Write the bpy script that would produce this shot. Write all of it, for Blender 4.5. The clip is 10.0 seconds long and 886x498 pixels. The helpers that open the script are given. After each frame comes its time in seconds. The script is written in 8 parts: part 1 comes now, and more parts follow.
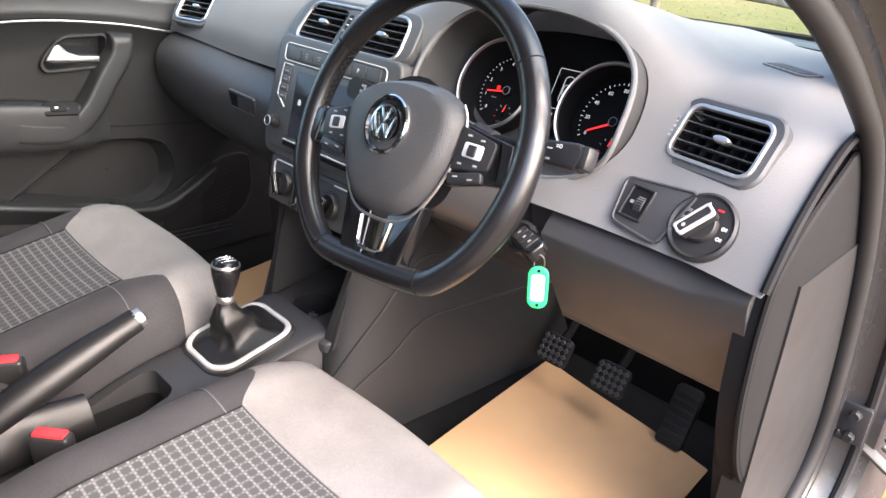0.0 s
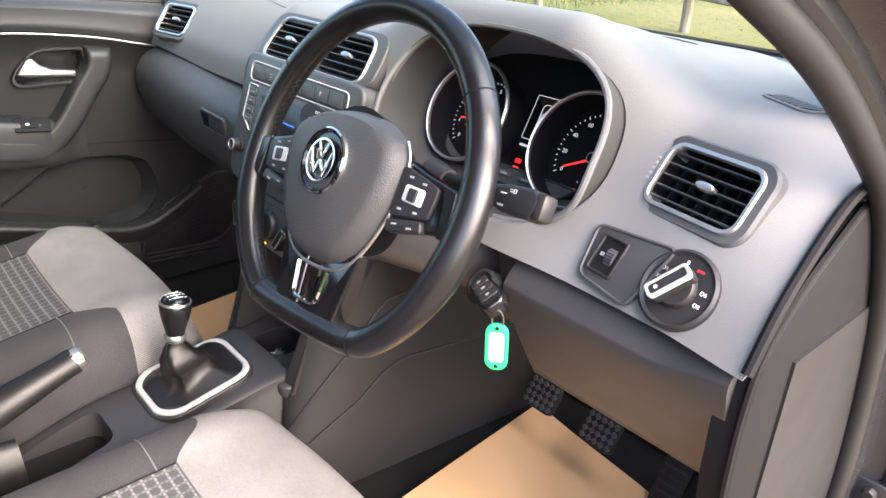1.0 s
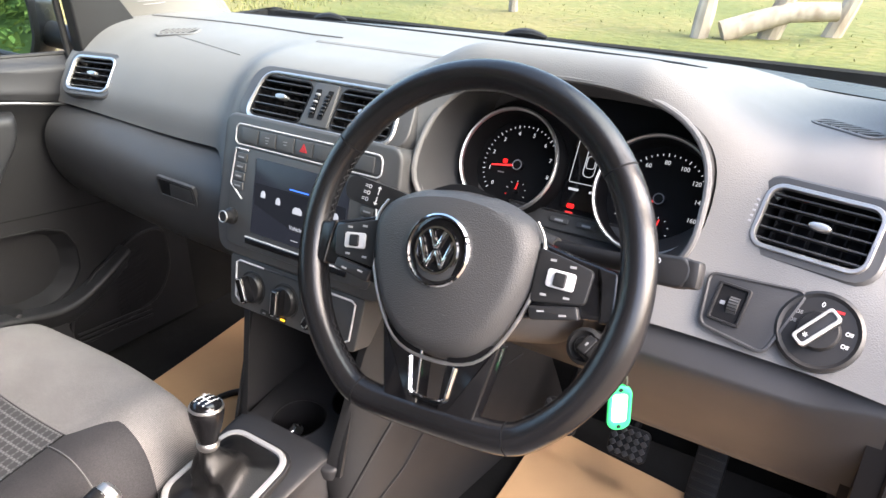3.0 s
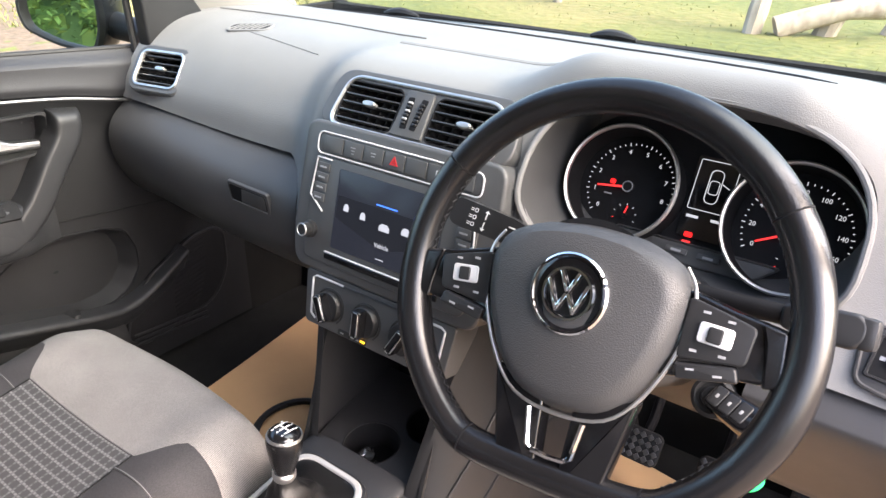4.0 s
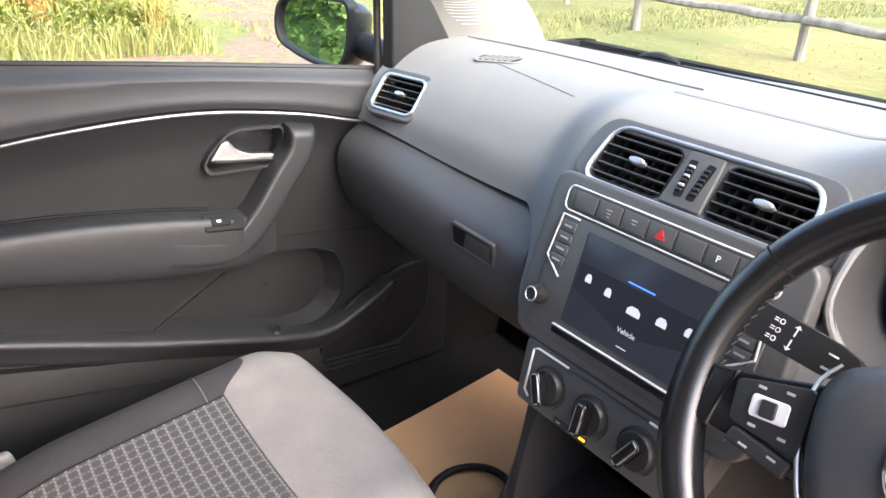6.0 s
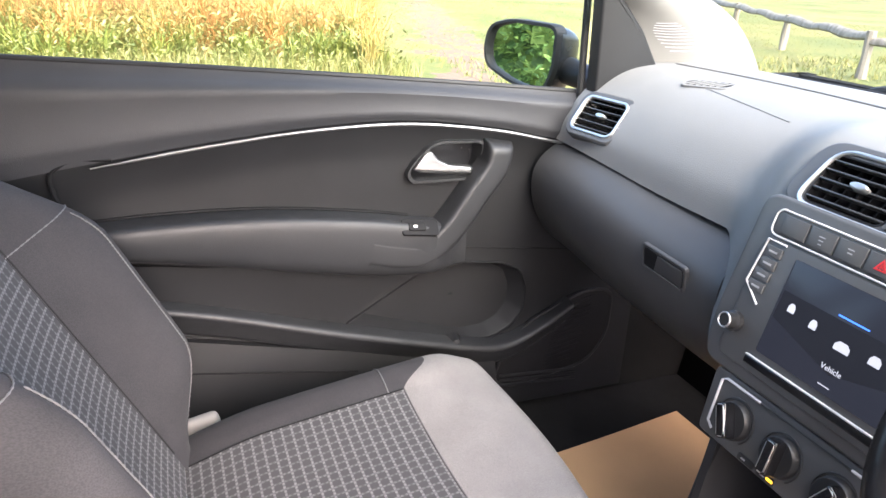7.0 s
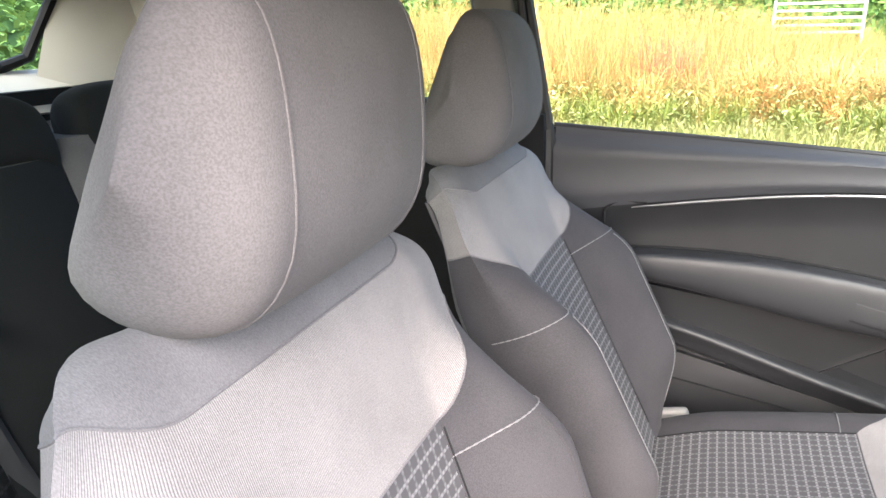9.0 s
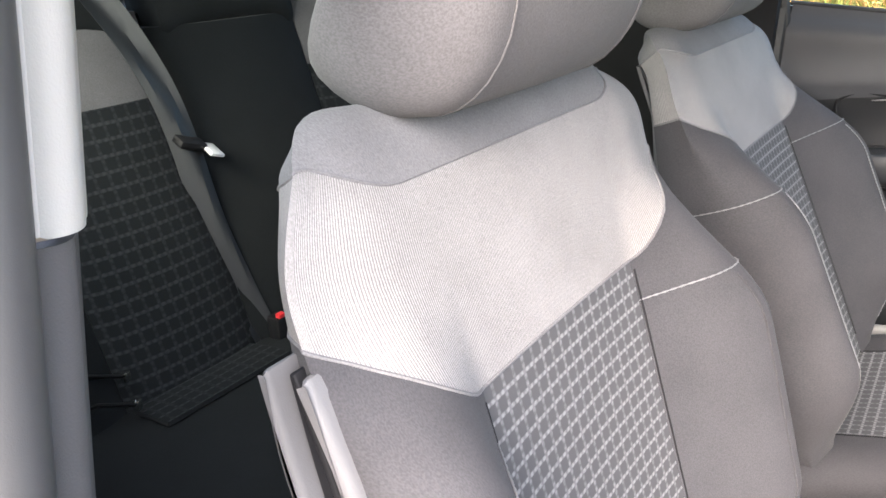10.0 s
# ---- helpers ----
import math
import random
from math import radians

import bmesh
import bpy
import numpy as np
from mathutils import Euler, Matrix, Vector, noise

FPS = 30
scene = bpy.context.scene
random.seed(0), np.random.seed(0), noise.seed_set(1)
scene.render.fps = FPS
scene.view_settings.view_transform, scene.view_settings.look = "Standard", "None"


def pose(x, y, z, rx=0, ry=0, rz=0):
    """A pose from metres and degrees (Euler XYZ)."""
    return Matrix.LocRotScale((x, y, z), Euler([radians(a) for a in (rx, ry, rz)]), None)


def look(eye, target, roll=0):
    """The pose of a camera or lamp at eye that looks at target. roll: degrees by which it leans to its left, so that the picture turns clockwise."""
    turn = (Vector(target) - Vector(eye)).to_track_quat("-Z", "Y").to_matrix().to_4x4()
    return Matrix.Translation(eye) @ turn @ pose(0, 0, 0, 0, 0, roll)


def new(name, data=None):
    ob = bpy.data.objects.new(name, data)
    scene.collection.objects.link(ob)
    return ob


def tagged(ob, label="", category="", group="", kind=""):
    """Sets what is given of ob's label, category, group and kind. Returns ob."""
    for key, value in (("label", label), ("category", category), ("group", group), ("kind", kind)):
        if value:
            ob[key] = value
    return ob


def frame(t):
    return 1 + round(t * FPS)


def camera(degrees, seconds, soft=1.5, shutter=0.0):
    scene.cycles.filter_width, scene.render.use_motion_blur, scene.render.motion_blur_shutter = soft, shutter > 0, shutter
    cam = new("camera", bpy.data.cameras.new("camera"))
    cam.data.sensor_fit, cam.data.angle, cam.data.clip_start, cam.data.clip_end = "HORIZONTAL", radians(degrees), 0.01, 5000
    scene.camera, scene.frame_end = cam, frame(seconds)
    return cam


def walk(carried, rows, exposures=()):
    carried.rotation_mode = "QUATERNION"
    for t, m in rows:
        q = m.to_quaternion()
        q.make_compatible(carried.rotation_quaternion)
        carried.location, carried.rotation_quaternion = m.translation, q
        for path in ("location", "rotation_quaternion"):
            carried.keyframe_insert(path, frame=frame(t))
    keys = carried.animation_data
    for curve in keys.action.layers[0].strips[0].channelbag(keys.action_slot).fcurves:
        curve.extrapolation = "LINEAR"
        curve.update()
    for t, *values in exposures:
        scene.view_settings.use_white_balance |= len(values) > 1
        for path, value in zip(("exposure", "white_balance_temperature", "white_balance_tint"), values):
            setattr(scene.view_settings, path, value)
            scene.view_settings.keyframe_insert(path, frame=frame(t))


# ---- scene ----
# ---------------------------------------------------------------- camera
SKY, SUN = 0.15, 1.6
cam = camera(63.14, 10.0, 1.5, 0.0)
PATH = [
    (0, (0.985, -0.579, 1.162), (0.026, 0.378, 0.519), 2.57),
    (0.5, (0.975, -0.474, 1.154), (-0.052, 0.415, 0.516), 3.24),
    (1, (0.963, -0.432, 1.165), (-0.043, 0.484, 0.535), 2.69),
    (1.5, (0.917, -0.448, 1.183), (0.003, 0.558, 0.550), 1.52),
    (2, (0.795, -0.515, 1.213), (-0.011, 0.574, 0.570), 0.96),
    (2.2, (0.764, -0.539, 1.226), (-0.032, 0.560, 0.588), -0.26),
    (3.3, (0.668, -0.560, 1.234), (-0.085, 0.561, 0.581), 0.29),
    (3.5, (0.639, -0.559, 1.240), (-0.126, 0.549, 0.579), 0.30),
    (4, (0.576, -0.540, 1.238), (-0.224, 0.537, 0.566), 0.80),
    (4.5, (0.525, -0.514, 1.231), (-0.322, 0.521, 0.553), 1.20),
    (5, (0.476, -0.486, 1.230), (-0.431, 0.502, 0.559), 2.00),
    (5.2, (0.459, -0.481, 1.227), (-0.471, 0.492, 0.565), 2.40),
    (6.5, (0.413, -0.491, 1.194), (-0.781, 0.206, 0.611), 3.20),
    (7, (0.441, -0.510, 1.179), (-0.848, 0.013, 0.620), 2.73),
    (7.5, (0.502, -0.516, 1.177), (-0.874, -0.244, 0.645), 1.57),
    (8, (0.615, -0.490, 1.200), (-0.801, -0.497, 0.707), 0.14),
    (8.5, (0.718, -0.464, 1.210), (-0.687, -0.719, 0.752), -0.59),
    (9, (0.793, -0.478, 1.234), (-0.551, -0.975, 0.791), -1.11),
    (9.5, (0.795, -0.472, 1.206), (-0.441, -1.175, 0.729), -2.07),
    (9.8, (0.815, -0.460, 1.178), (-0.337, -1.244, 0.622), -1.31),
    (10, (0.831, -0.470, 1.163), (-0.275, -1.284, 0.560), -0.99),
]
EXPOSURES = [(0.0, 3.10, 6650, 16), (2.0, 3.14, 6700, 15), (4.5, 3.34, 6800, 18), (6.5, 3.44, 6600, 20), (8.0, 3.60, 6450, 18), (9.0, 3.60, 6450, 16), (10.0, 3.60, 6500, 14)]
walk(cam, [(t, look(eye, target, roll)) for t, eye, target, roll in PATH], EXPOSURES)

# ---------------------------------------------------------------- world and light
world = bpy.data.worlds.new("sky")
scene.world = world
world.use_nodes = True
wt = world.node_tree
sky = wt.nodes.new("ShaderNodeTexSky")
sky.sky_type, sky.sun_disc = "NISHITA", False
sky.sun_elevation, sky.sun_rotation = radians(37), radians(84)
sky.air_density, sky.dust_density, sky.ozone_density = 1.0, 4.0, 1.5
wt.links.new(sky.outputs[0], wt.nodes["Background"].inputs[0])
wt.nodes["Background"].inputs[1].default_value = SKY
sun_data = bpy.data.lights.new("sun", "SUN")
sun_data.energy, sun_data.angle, sun_data.color = SUN, radians(88), (1.0, 0.985, 0.975)
sun = new("sun", sun_data)
sun.matrix_world = look((10.0, 3.0, 10.4), (0, 0, 0.8))


# ---------------------------------------------------------------- materials
def nodes_of(name):
    m = bpy.data.materials.new(name)
    m.use_nodes = True
    return m, m.node_tree, m.node_tree.nodes["Principled BSDF"]


def noise_at(nt, scale, detail=4.0, coord="Object", stretch=None):
    co = nt.nodes.new("ShaderNodeTexCoord")
    out = co.outputs[coord]
    if stretch:
        mp = nt.nodes.new("ShaderNodeMapping")
        mp.inputs["Scale"].default_value = stretch
        nt.links.new(out, mp.inputs[0])
        out = mp.outputs[0]
    n = nt.nodes.new("ShaderNodeTexNoise")
    n.inputs["Scale"].default_value, n.inputs["Detail"].default_value = scale, detail
    nt.links.new(out, n.inputs["Vector"])
    return n.outputs["Fac"]


def ramp(nt, fac, stops):
    r = nt.nodes.new("ShaderNodeValToRGB")
    r.color_ramp.interpolation = "LINEAR"
    while len(r.color_ramp.elements) < len(stops):
        r.color_ramp.elements.new(0.5)
    for e, (p, c) in zip(r.color_ramp.elements, stops):
        e.position, e.color = p, (*c, 1)
    nt.links.new(fac, r.inputs[0])
    return r.outputs[0]


def bump(nt, fac, strength, distance, normal=None):
    b = nt.nodes.new("ShaderNodeBump")
    b.inputs["Strength"].default_value, b.inputs["Distance"].default_value = strength, distance
    nt.links.new(fac, b.inputs["Height"])
    if normal:
        nt.links.new(normal, b.inputs["Normal"])
    return b.outputs[0]


def tint(c, k):
    return tuple(min(1.0, v * k) for v in c)


def plastic(name, color, rough=0.5, grain=900.0, depth=0.0004, spec=0.4, vary=0.12, leather=False):
    """Moulded plastic or leather: a fine grain, and slow stains that change colour and gloss."""
    m, nt, p = nodes_of(name)
    slow = noise_at(nt, 7.0, 5.0)
    nt.links.new(ramp(nt, slow, ((0.3, tint(color, 1 - vary)), (0.7, tint(color, 1 + vary)))), p.inputs["Base Color"])
    rr = nt.nodes.new("ShaderNodeMapRange")
    rr.inputs["To Min"].default_value, rr.inputs["To Max"].default_value = rough - 0.05, rough + 0.07
    nt.links.new(noise_at(nt, 23.0, 6.0), rr.inputs[0])
    nt.links.new(rr.outputs[0], p.inputs["Roughness"])
    p.inputs["Specular IOR Level"].default_value = spec
    if leather:
        co = nt.nodes.new("ShaderNodeTexCoord")
        v = nt.nodes.new("ShaderNodeTexVoronoi")
        v.inputs["Scale"].default_value = grain
        nt.links.new(co.outputs["Object"], v.inputs["Vector"])
        h = v.outputs["Distance"]
    else:
        h = noise_at(nt, grain, 2.0)
    if depth:
        nt.links.new(bump(nt, h, 0.5, depth), p.inputs["Normal"])
    return m


def metal(name, color, rough, metallic=1.0):
    m, nt, p = nodes_of(name)
    p.inputs["Base Color"].default_value = (*color, 1)
    p.inputs["Metallic"].default_value = metallic
    rr = nt.nodes.new("ShaderNodeMapRange")
    rr.inputs["To Min"].default_value, rr.inputs["To Max"].default_value = rough * 0.7, rough * 1.4
    nt.links.new(noise_at(nt, 60.0, 4.0), rr.inputs[0])
    nt.links.new(rr.outputs[0], p.inputs["Roughness"])
    return m


def glow(name, color, strength):
    m, nt, p = nodes_of(name)
    p.inputs["Base Color"].default_value = (*tint(color, 0.3), 1)
    p.inputs["Emission Color"].default_value = (*color, 1)
    p.inputs["Emission Strength"].default_value = strength
    p.inputs["Roughness"].default_value, p.inputs["Specular IOR Level"].default_value = 0.18, 0.25
    return m


def glass(name, color=(0.80, 0.85, 0.82)):
    """Thin clear pane: mostly let through, with a faint mirror at grazing angles."""
    m, nt, p = nodes_of(name)
    nt.nodes.remove(p)
    tr, gl, both, lw = (nt.nodes.new("ShaderNode" + k) for k in ("BsdfTransparent", "BsdfGlossy", "MixShader", "LayerWeight"))
    tr.inputs[0].default_value = (*color, 1)
    gl.inputs["Roughness"].default_value = 0.02
    share = math_node(nt, "MULTIPLY", math_node(nt, "POWER", lw.outputs["Facing"], 5.0), 0.35)
    nt.links.new(share, both.inputs[0])
    nt.links.new(tr.outputs[0], both.inputs[1])
    nt.links.new(gl.outputs[0], both.inputs[2])
    nt.links.new(both.outputs[0], nt.nodes["Material Output"].inputs[0])
    return m


def uv_scaled(nt, sx, sy):
    co = nt.nodes.new("ShaderNodeTexCoord")
    mp = nt.nodes.new("ShaderNodeMapping")
    mp.inputs["Scale"].default_value = (sx, sy, 1)
    nt.links.new(co.outputs["UV"], mp.inputs[0])
    return mp.outputs[0]


def math_node(nt, op, a, b=None, c=None):
    n = nt.nodes.new("ShaderNodeMath")
    n.operation = op
    for k, v in enumerate((a, b, c)):
        if v is None:
            continue
        if isinstance(v, (int, float)):
            n.inputs[k].default_value = v
        else:
            nt.links.new(v, n.inputs[k])
    return n.outputs[0]


def cloth(name, color, rib=0.0, rough=0.9, pitch=0.0018):
    """Woven seat cloth; rib raises fine cords along the height of the cloth."""
    m, nt, p = nodes_of(name)
    slow, fine = noise_at(nt, 14.0, 8.0), noise_at(nt, 1100.0, 3.0, stretch=(1, 0.35, 0.6))
    base = ramp(nt, slow, ((0.3, tint(color, 0.89)), (0.5, color), (0.7, tint(color, 1.09))))
    mx = nt.nodes.new("ShaderNodeMix")
    mx.data_type, mx.blend_type = "RGBA", "MULTIPLY"
    mx.inputs["Factor"].default_value = 0.55
    nt.links.new(base, mx.inputs["A"])
    nt.links.new(ramp(nt, fine, ((0.35, (0.55, 0.55, 0.55)), (0.65, (1, 1, 1)))), mx.inputs["B"])
    col = mx.outputs["Result"]
    h = fine
    if rib:
        uv = uv_scaled(nt, 1 / pitch, 1 / pitch)
        sep = nt.nodes.new("ShaderNodeSeparateXYZ")
        nt.links.new(uv, sep.inputs[0])
        w = math_node(nt, "PINGPONG", sep.outputs[0], 0.5)
        h = math_node(nt, "MULTIPLY", w, 2.0)
        m2 = nt.nodes.new("ShaderNodeMix")
        m2.data_type, m2.blend_type = "RGBA", "MULTIPLY"
        m2.inputs["Factor"].default_value = rib
        nt.links.new(col, m2.inputs["A"])
        nt.links.new(ramp(nt, h, ((0.15, (0.45, 0.45, 0.45)), (0.6, (1, 1, 1)))), m2.inputs["B"])
        col = m2.outputs["Result"]
    nt.links.new(col, p.inputs["Base Color"])
    p.inputs["Roughness"].default_value = rough
    p.inputs["Sheen Weight"].default_value = 0.03
    p.inputs["Sheen Roughness"].default_value = 0.5
    p.inputs["Specular IOR Level"].default_value = 0.1
    nt.links.new(bump(nt, h, 0.35, 0.0006), p.inputs["Normal"])
    return m


def check_cloth(name, dark, light, pitch=0.0148):
    """Checked seat cloth: dark squares between broken pale cords, with a second fainter cord."""
    m, nt, p = nodes_of(name)
    uv = uv_scaled(nt, 1 / pitch, 1 / pitch)
    sep = nt.nodes.new("ShaderNodeSeparateXYZ")
    nt.links.new(uv, sep.inputs[0])
    bars = []
    for k in (0, 1):
        d = math_node(nt, "PINGPONG", sep.outputs[k], 0.5)          # 0 on the cord, 0.5 mid square
        soft = nt.nodes.new("ShaderNodeMapRange")
        soft.interpolation_type = "SMOOTHSTEP"
        soft.inputs["From Min"].default_value, soft.inputs["From Max"].default_value = (0.24, 0.04) if k == 0 else (0.19, 0.04)
        nt.links.new(d, soft.inputs[0])
        fine = math_node(nt, "PINGPONG", math_node(nt, "MULTIPLY", sep.outputs[1 - k], 2.0), 0.5)
        bars.append(math_node(nt, "MULTIPLY", soft.outputs[0], math_node(nt, "ADD", math_node(nt, "MULTIPLY", fine, 1.2), 0.35)))
    other = math_node(nt, "GREATER_THAN", math_node(nt, "PINGPONG", math_node(nt, "MULTIPLY", sep.outputs[0], 0.5), 0.5), 0.25)
    bars[0] = math_node(nt, "MULTIPLY", bars[0], math_node(nt, "ADD", math_node(nt, "MULTIPLY", other, 0.20), 0.80))
    line = math_node(nt, "MAXIMUM", math_node(nt, "MULTIPLY", bars[0], 0.60), bars[1])
    weave = noise_at(nt, 300.0, 2.0)
    fac = math_node(nt, "MULTIPLY", line, math_node(nt, "ADD", math_node(nt, "MULTIPLY", weave, 1.6), 0.15))
    nt.links.new(ramp(nt, fac, ((0.08, dark), (0.8, light))), p.inputs["Base Color"])
    p.inputs["Roughness"].default_value = 0.9
    p.inputs["Sheen Weight"].default_value = 0.02
    p.inputs["Specular IOR Level"].default_value = 0.1
    nt.links.new(bump(nt, math_node(nt, "ADD", line, math_node(nt, "MULTIPLY", weave, 0.4)), 0.5, 0.0008), p.inputs["Normal"])
    return m


MAT = {
    "dash": plastic("dash_skin", (0.165, 0.164, 0.162), 0.56, 760, 0.0005, 0.28, 0.06, leather=True),
    "dash_dark": plastic("dash_lower", (0.046, 0.046, 0.048), 0.45, 600, 0.0004, 0.4),
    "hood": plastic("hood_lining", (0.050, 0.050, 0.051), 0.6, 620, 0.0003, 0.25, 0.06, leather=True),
    "silver_grey": plastic("satin_silver_paint", (0.34, 0.338, 0.336), 0.36, 1500, 0.0, 0.5, 0.03),
    "knee": plastic("knee_plastic", (0.036, 0.036, 0.038), 0.46, 700, 0.0003, 0.4),
    "panel": plastic("panel_grey", (0.062, 0.0625, 0.064), 0.42, 1500, 0.0001, 0.5, 0.08),
    "slat": plastic("vent_black", (0.035, 0.035, 0.036), 0.32, 1500, 0.0001),
    "panel_black": plastic("panel_black", (0.018, 0.018, 0.019), 0.4, 1500, 0.0001),
    "door": plastic("door_plastic", (0.012, 0.0125, 0.014), 0.5, 600, 0.0005, 0.25),
    "door_top": plastic("door_top_skin", (0.034, 0.035, 0.039), 0.5, 700, 0.0003, 0.3, 0.06, leather=True),
    "arm": plastic("arm_rest_vinyl", (0.022, 0.023, 0.0255), 0.44, 700, 0.0003, 0.35, 0.08, leather=True),
    "console": plastic("console_plastic", (0.028, 0.028, 0.030), 0.46, 700, 0.0004),
    "console_side": plastic("console_side_plastic", (0.016, 0.016, 0.017), 0.48, 700, 0.0004, 0.3),
    "leather": plastic("wheel_leather", (0.008, 0.008, 0.009), 0.22, 900, 0.0002, 0.52, 0.25, leather=True),
    "boot": plastic("boot_leather", (0.007, 0.007, 0.0075), 0.42, 500, 0.0003, 0.35, 0.25, leather=True),
    "airbag": plastic("airbag_cover", (0.044, 0.0445, 0.046), 0.42, 800, 0.0006, 0.4, 0.06, leather=True),
    "gloss_black": plastic("piano_black", (0.006, 0.006, 0.007), 0.12, 900, 0.0, 0.6),
    "black": plastic("matt_black", (0.008, 0.008, 0.009), 0.65, 700, 0.0002, 0.15),
    "rubber": plastic("rubber", (0.016, 0.016, 0.017), 0.55, 900, 0.0003, 0.35),
    "carpet": plastic("carpet", (0.012, 0.012, 0.012), 0.95, 600, 0.002, 0.1, 0.3),
    "chrome": metal("satin_chrome", (0.60, 0.595, 0.585), 0.40),
    "bright": metal("bright_chrome", (0.85, 0.86, 0.87), 0.06),
    "satin": metal("satin_metal", (0.24, 0.24, 0.245), 0.42),
    "foil": metal("crumpled_foil", (0.7, 0.7, 0.7), 0.25),
    "steel": metal("steel", (0.26, 0.26, 0.27), 0.4),
    "silver": plastic("silver_paint", (0.55, 0.55, 0.56), 0.35, 1500, 0.0),
    "white": plastic("white_print", (0.75, 0.75, 0.75), 0.6, 900, 0.0),
    "grey_print": plastic("grey_print", (0.30, 0.30, 0.31), 0.6, 900, 0.0),
    # Pillar trim again, brighter than beige to carry the light that falls there.
    "trim_lit": plastic("pillar_trim_lit", (0.42, 0.405, 0.38), 0.6, 900, 0.0003, 0.3, 0.05),
    "grey_trim": plastic("grey_pillar_trim", (0.085, 0.083, 0.085), 0.5, 900, 0.0003, 0.3, 0.05),
    "beige": plastic("pillar_trim", (0.17, 0.165, 0.158), 0.6, 900, 0.0003, 0.3, 0.05),
    "headliner": plastic("headliner", (0.48, 0.465, 0.445), 0.9, 700, 0.0005, 0.1, 0.05),
    "paper": plastic("kraft_paper", (0.60, 0.37, 0.19), 0.8, 300, 0.0004, 0.2, 0.06),
    "body": plastic("grey_car_paint", (0.020, 0.021, 0.024), 0.25, 1500, 0.0, 0.6, 0.05),
    "cloth": cloth("seat_cloth", (0.092, 0.089, 0.092)),
    "cloth_cap": cloth("seat_cap_cloth", (0.125, 0.122, 0.125)),
    "cloth_side": cloth("seat_side_cloth", (0.040, 0.039, 0.042)),
    "cloth_rib": cloth("seat_ribbed_cloth", (0.222, 0.212, 0.207), 0.85),
    "check": check_cloth("seat_check_cloth", (0.050, 0.050, 0.052), (0.150, 0.149, 0.151)),
    # Front seat cloths repeated near black, the rear's shade put into their colour.
    "check_rear_shaded": check_cloth("shaded_rear_check_cloth", (0.008, 0.009, 0.010), (0.024, 0.025, 0.027), 0.021),
    "cloth_rear_shaded": cloth("shaded_rear_cloth", (0.009, 0.010, 0.011)),
    "stitch": plastic("pale_stitching", (0.11, 0.11, 0.115), 0.8, 900, 0.0),
    "belt": plastic("belt_webbing", (0.013, 0.014, 0.016), 0.5, 1500, 0.0005),
    "red": plastic("red_plastic", (0.55, 0.03, 0.035), 0.4, 900, 0.0),
    "green": plastic("green_plastic", (0.01, 0.62, 0.16), 0.35, 900, 0.0, 0.5, 0.03),
    "needle": glow("red_needle", (1.0, 0.05, 0.05), 0.16),
    "dial_light": glow("dial_print", (0.8, 0.85, 0.9), 0.085),
    "lamp_red": glow("warning_red", (1.0, 0.02, 0.02), 0.22),
    "lamp_amber": glow("warning_amber", (1.0, 0.5, 0.03), 0.35),
    "screen": glow("display", (0.006, 0.007, 0.010), 0.5),
    "screen_band": glow("display_band", (0.03, 0.034, 0.045), 0.05),
    "screen_icon": glow("display_icon", (0.8, 0.85, 0.95), 0.07),
    "screen_blue": glow("display_blue", (0.05, 0.2, 1.0), 0.25),
    "glass": glass("clear_glass"),
    "windscreen": glass("windscreen_glass", (0.76, 0.80, 0.78)),
    "mirror": metal("mirror_glass", (0.85, 0.87, 0.86), 0.01),
}


# ---------------------------------------------------------------- shaping kit
def thing(name, label, category, at=(0, 0, 0), group="", kind=""):
    ob = new(name)
    ob.location = at
    return tagged(ob, label, category, group, kind)


def mesh_of(name, bm, material, sharp=38):
    me = bpy.data.meshes.new(name)
    bmesh.ops.recalc_face_normals(bm, faces=bm.faces)
    bm.to_mesh(me)
    bm.free()
    me.materials.append(MAT[material] if isinstance(material, str) else material)
    me.polygons.foreach_set("use_smooth", [True] * len(me.polygons))
    me.set_sharp_from_angle(angle=radians(sharp))
    return me


def part(name, bm, material, parent=None, label="", m=None, sharp=38):
    """Links a bmesh, given in world metres (or moved there by m), as one mesh object under its thing."""
    if m is not None:
        bm.transform(m)
    if parent is not None:
        off, top = Vector(), parent
        while top is not None:
            off += top.location
            top = top.parent
        bm.transform(Matrix.Translation(-off))
    ob = new(name, mesh_of(name, bm, material, sharp))
    ob.parent = parent
    return tagged(ob, label)


def solo(name, bm, material, label, category, kind="", m=None, sharp=38, group=""):
    return tagged(part(name, bm, material, None, "", m, sharp), label, category, group, kind)


def axes(o, x, up):
    """A matrix whose local x is x, local y is up and local z points out of that plane."""
    x = Vector(x).normalized()
    u = Vector(up)
    u = (u - x * u.dot(x)).normalized()
    m = Matrix((x, u, x.cross(u))).transposed().to_4x4()
    m.translation = Vector(o)
    return m


def lean(deg):
    return (0, math.sin(radians(deg)), math.cos(radians(deg)))


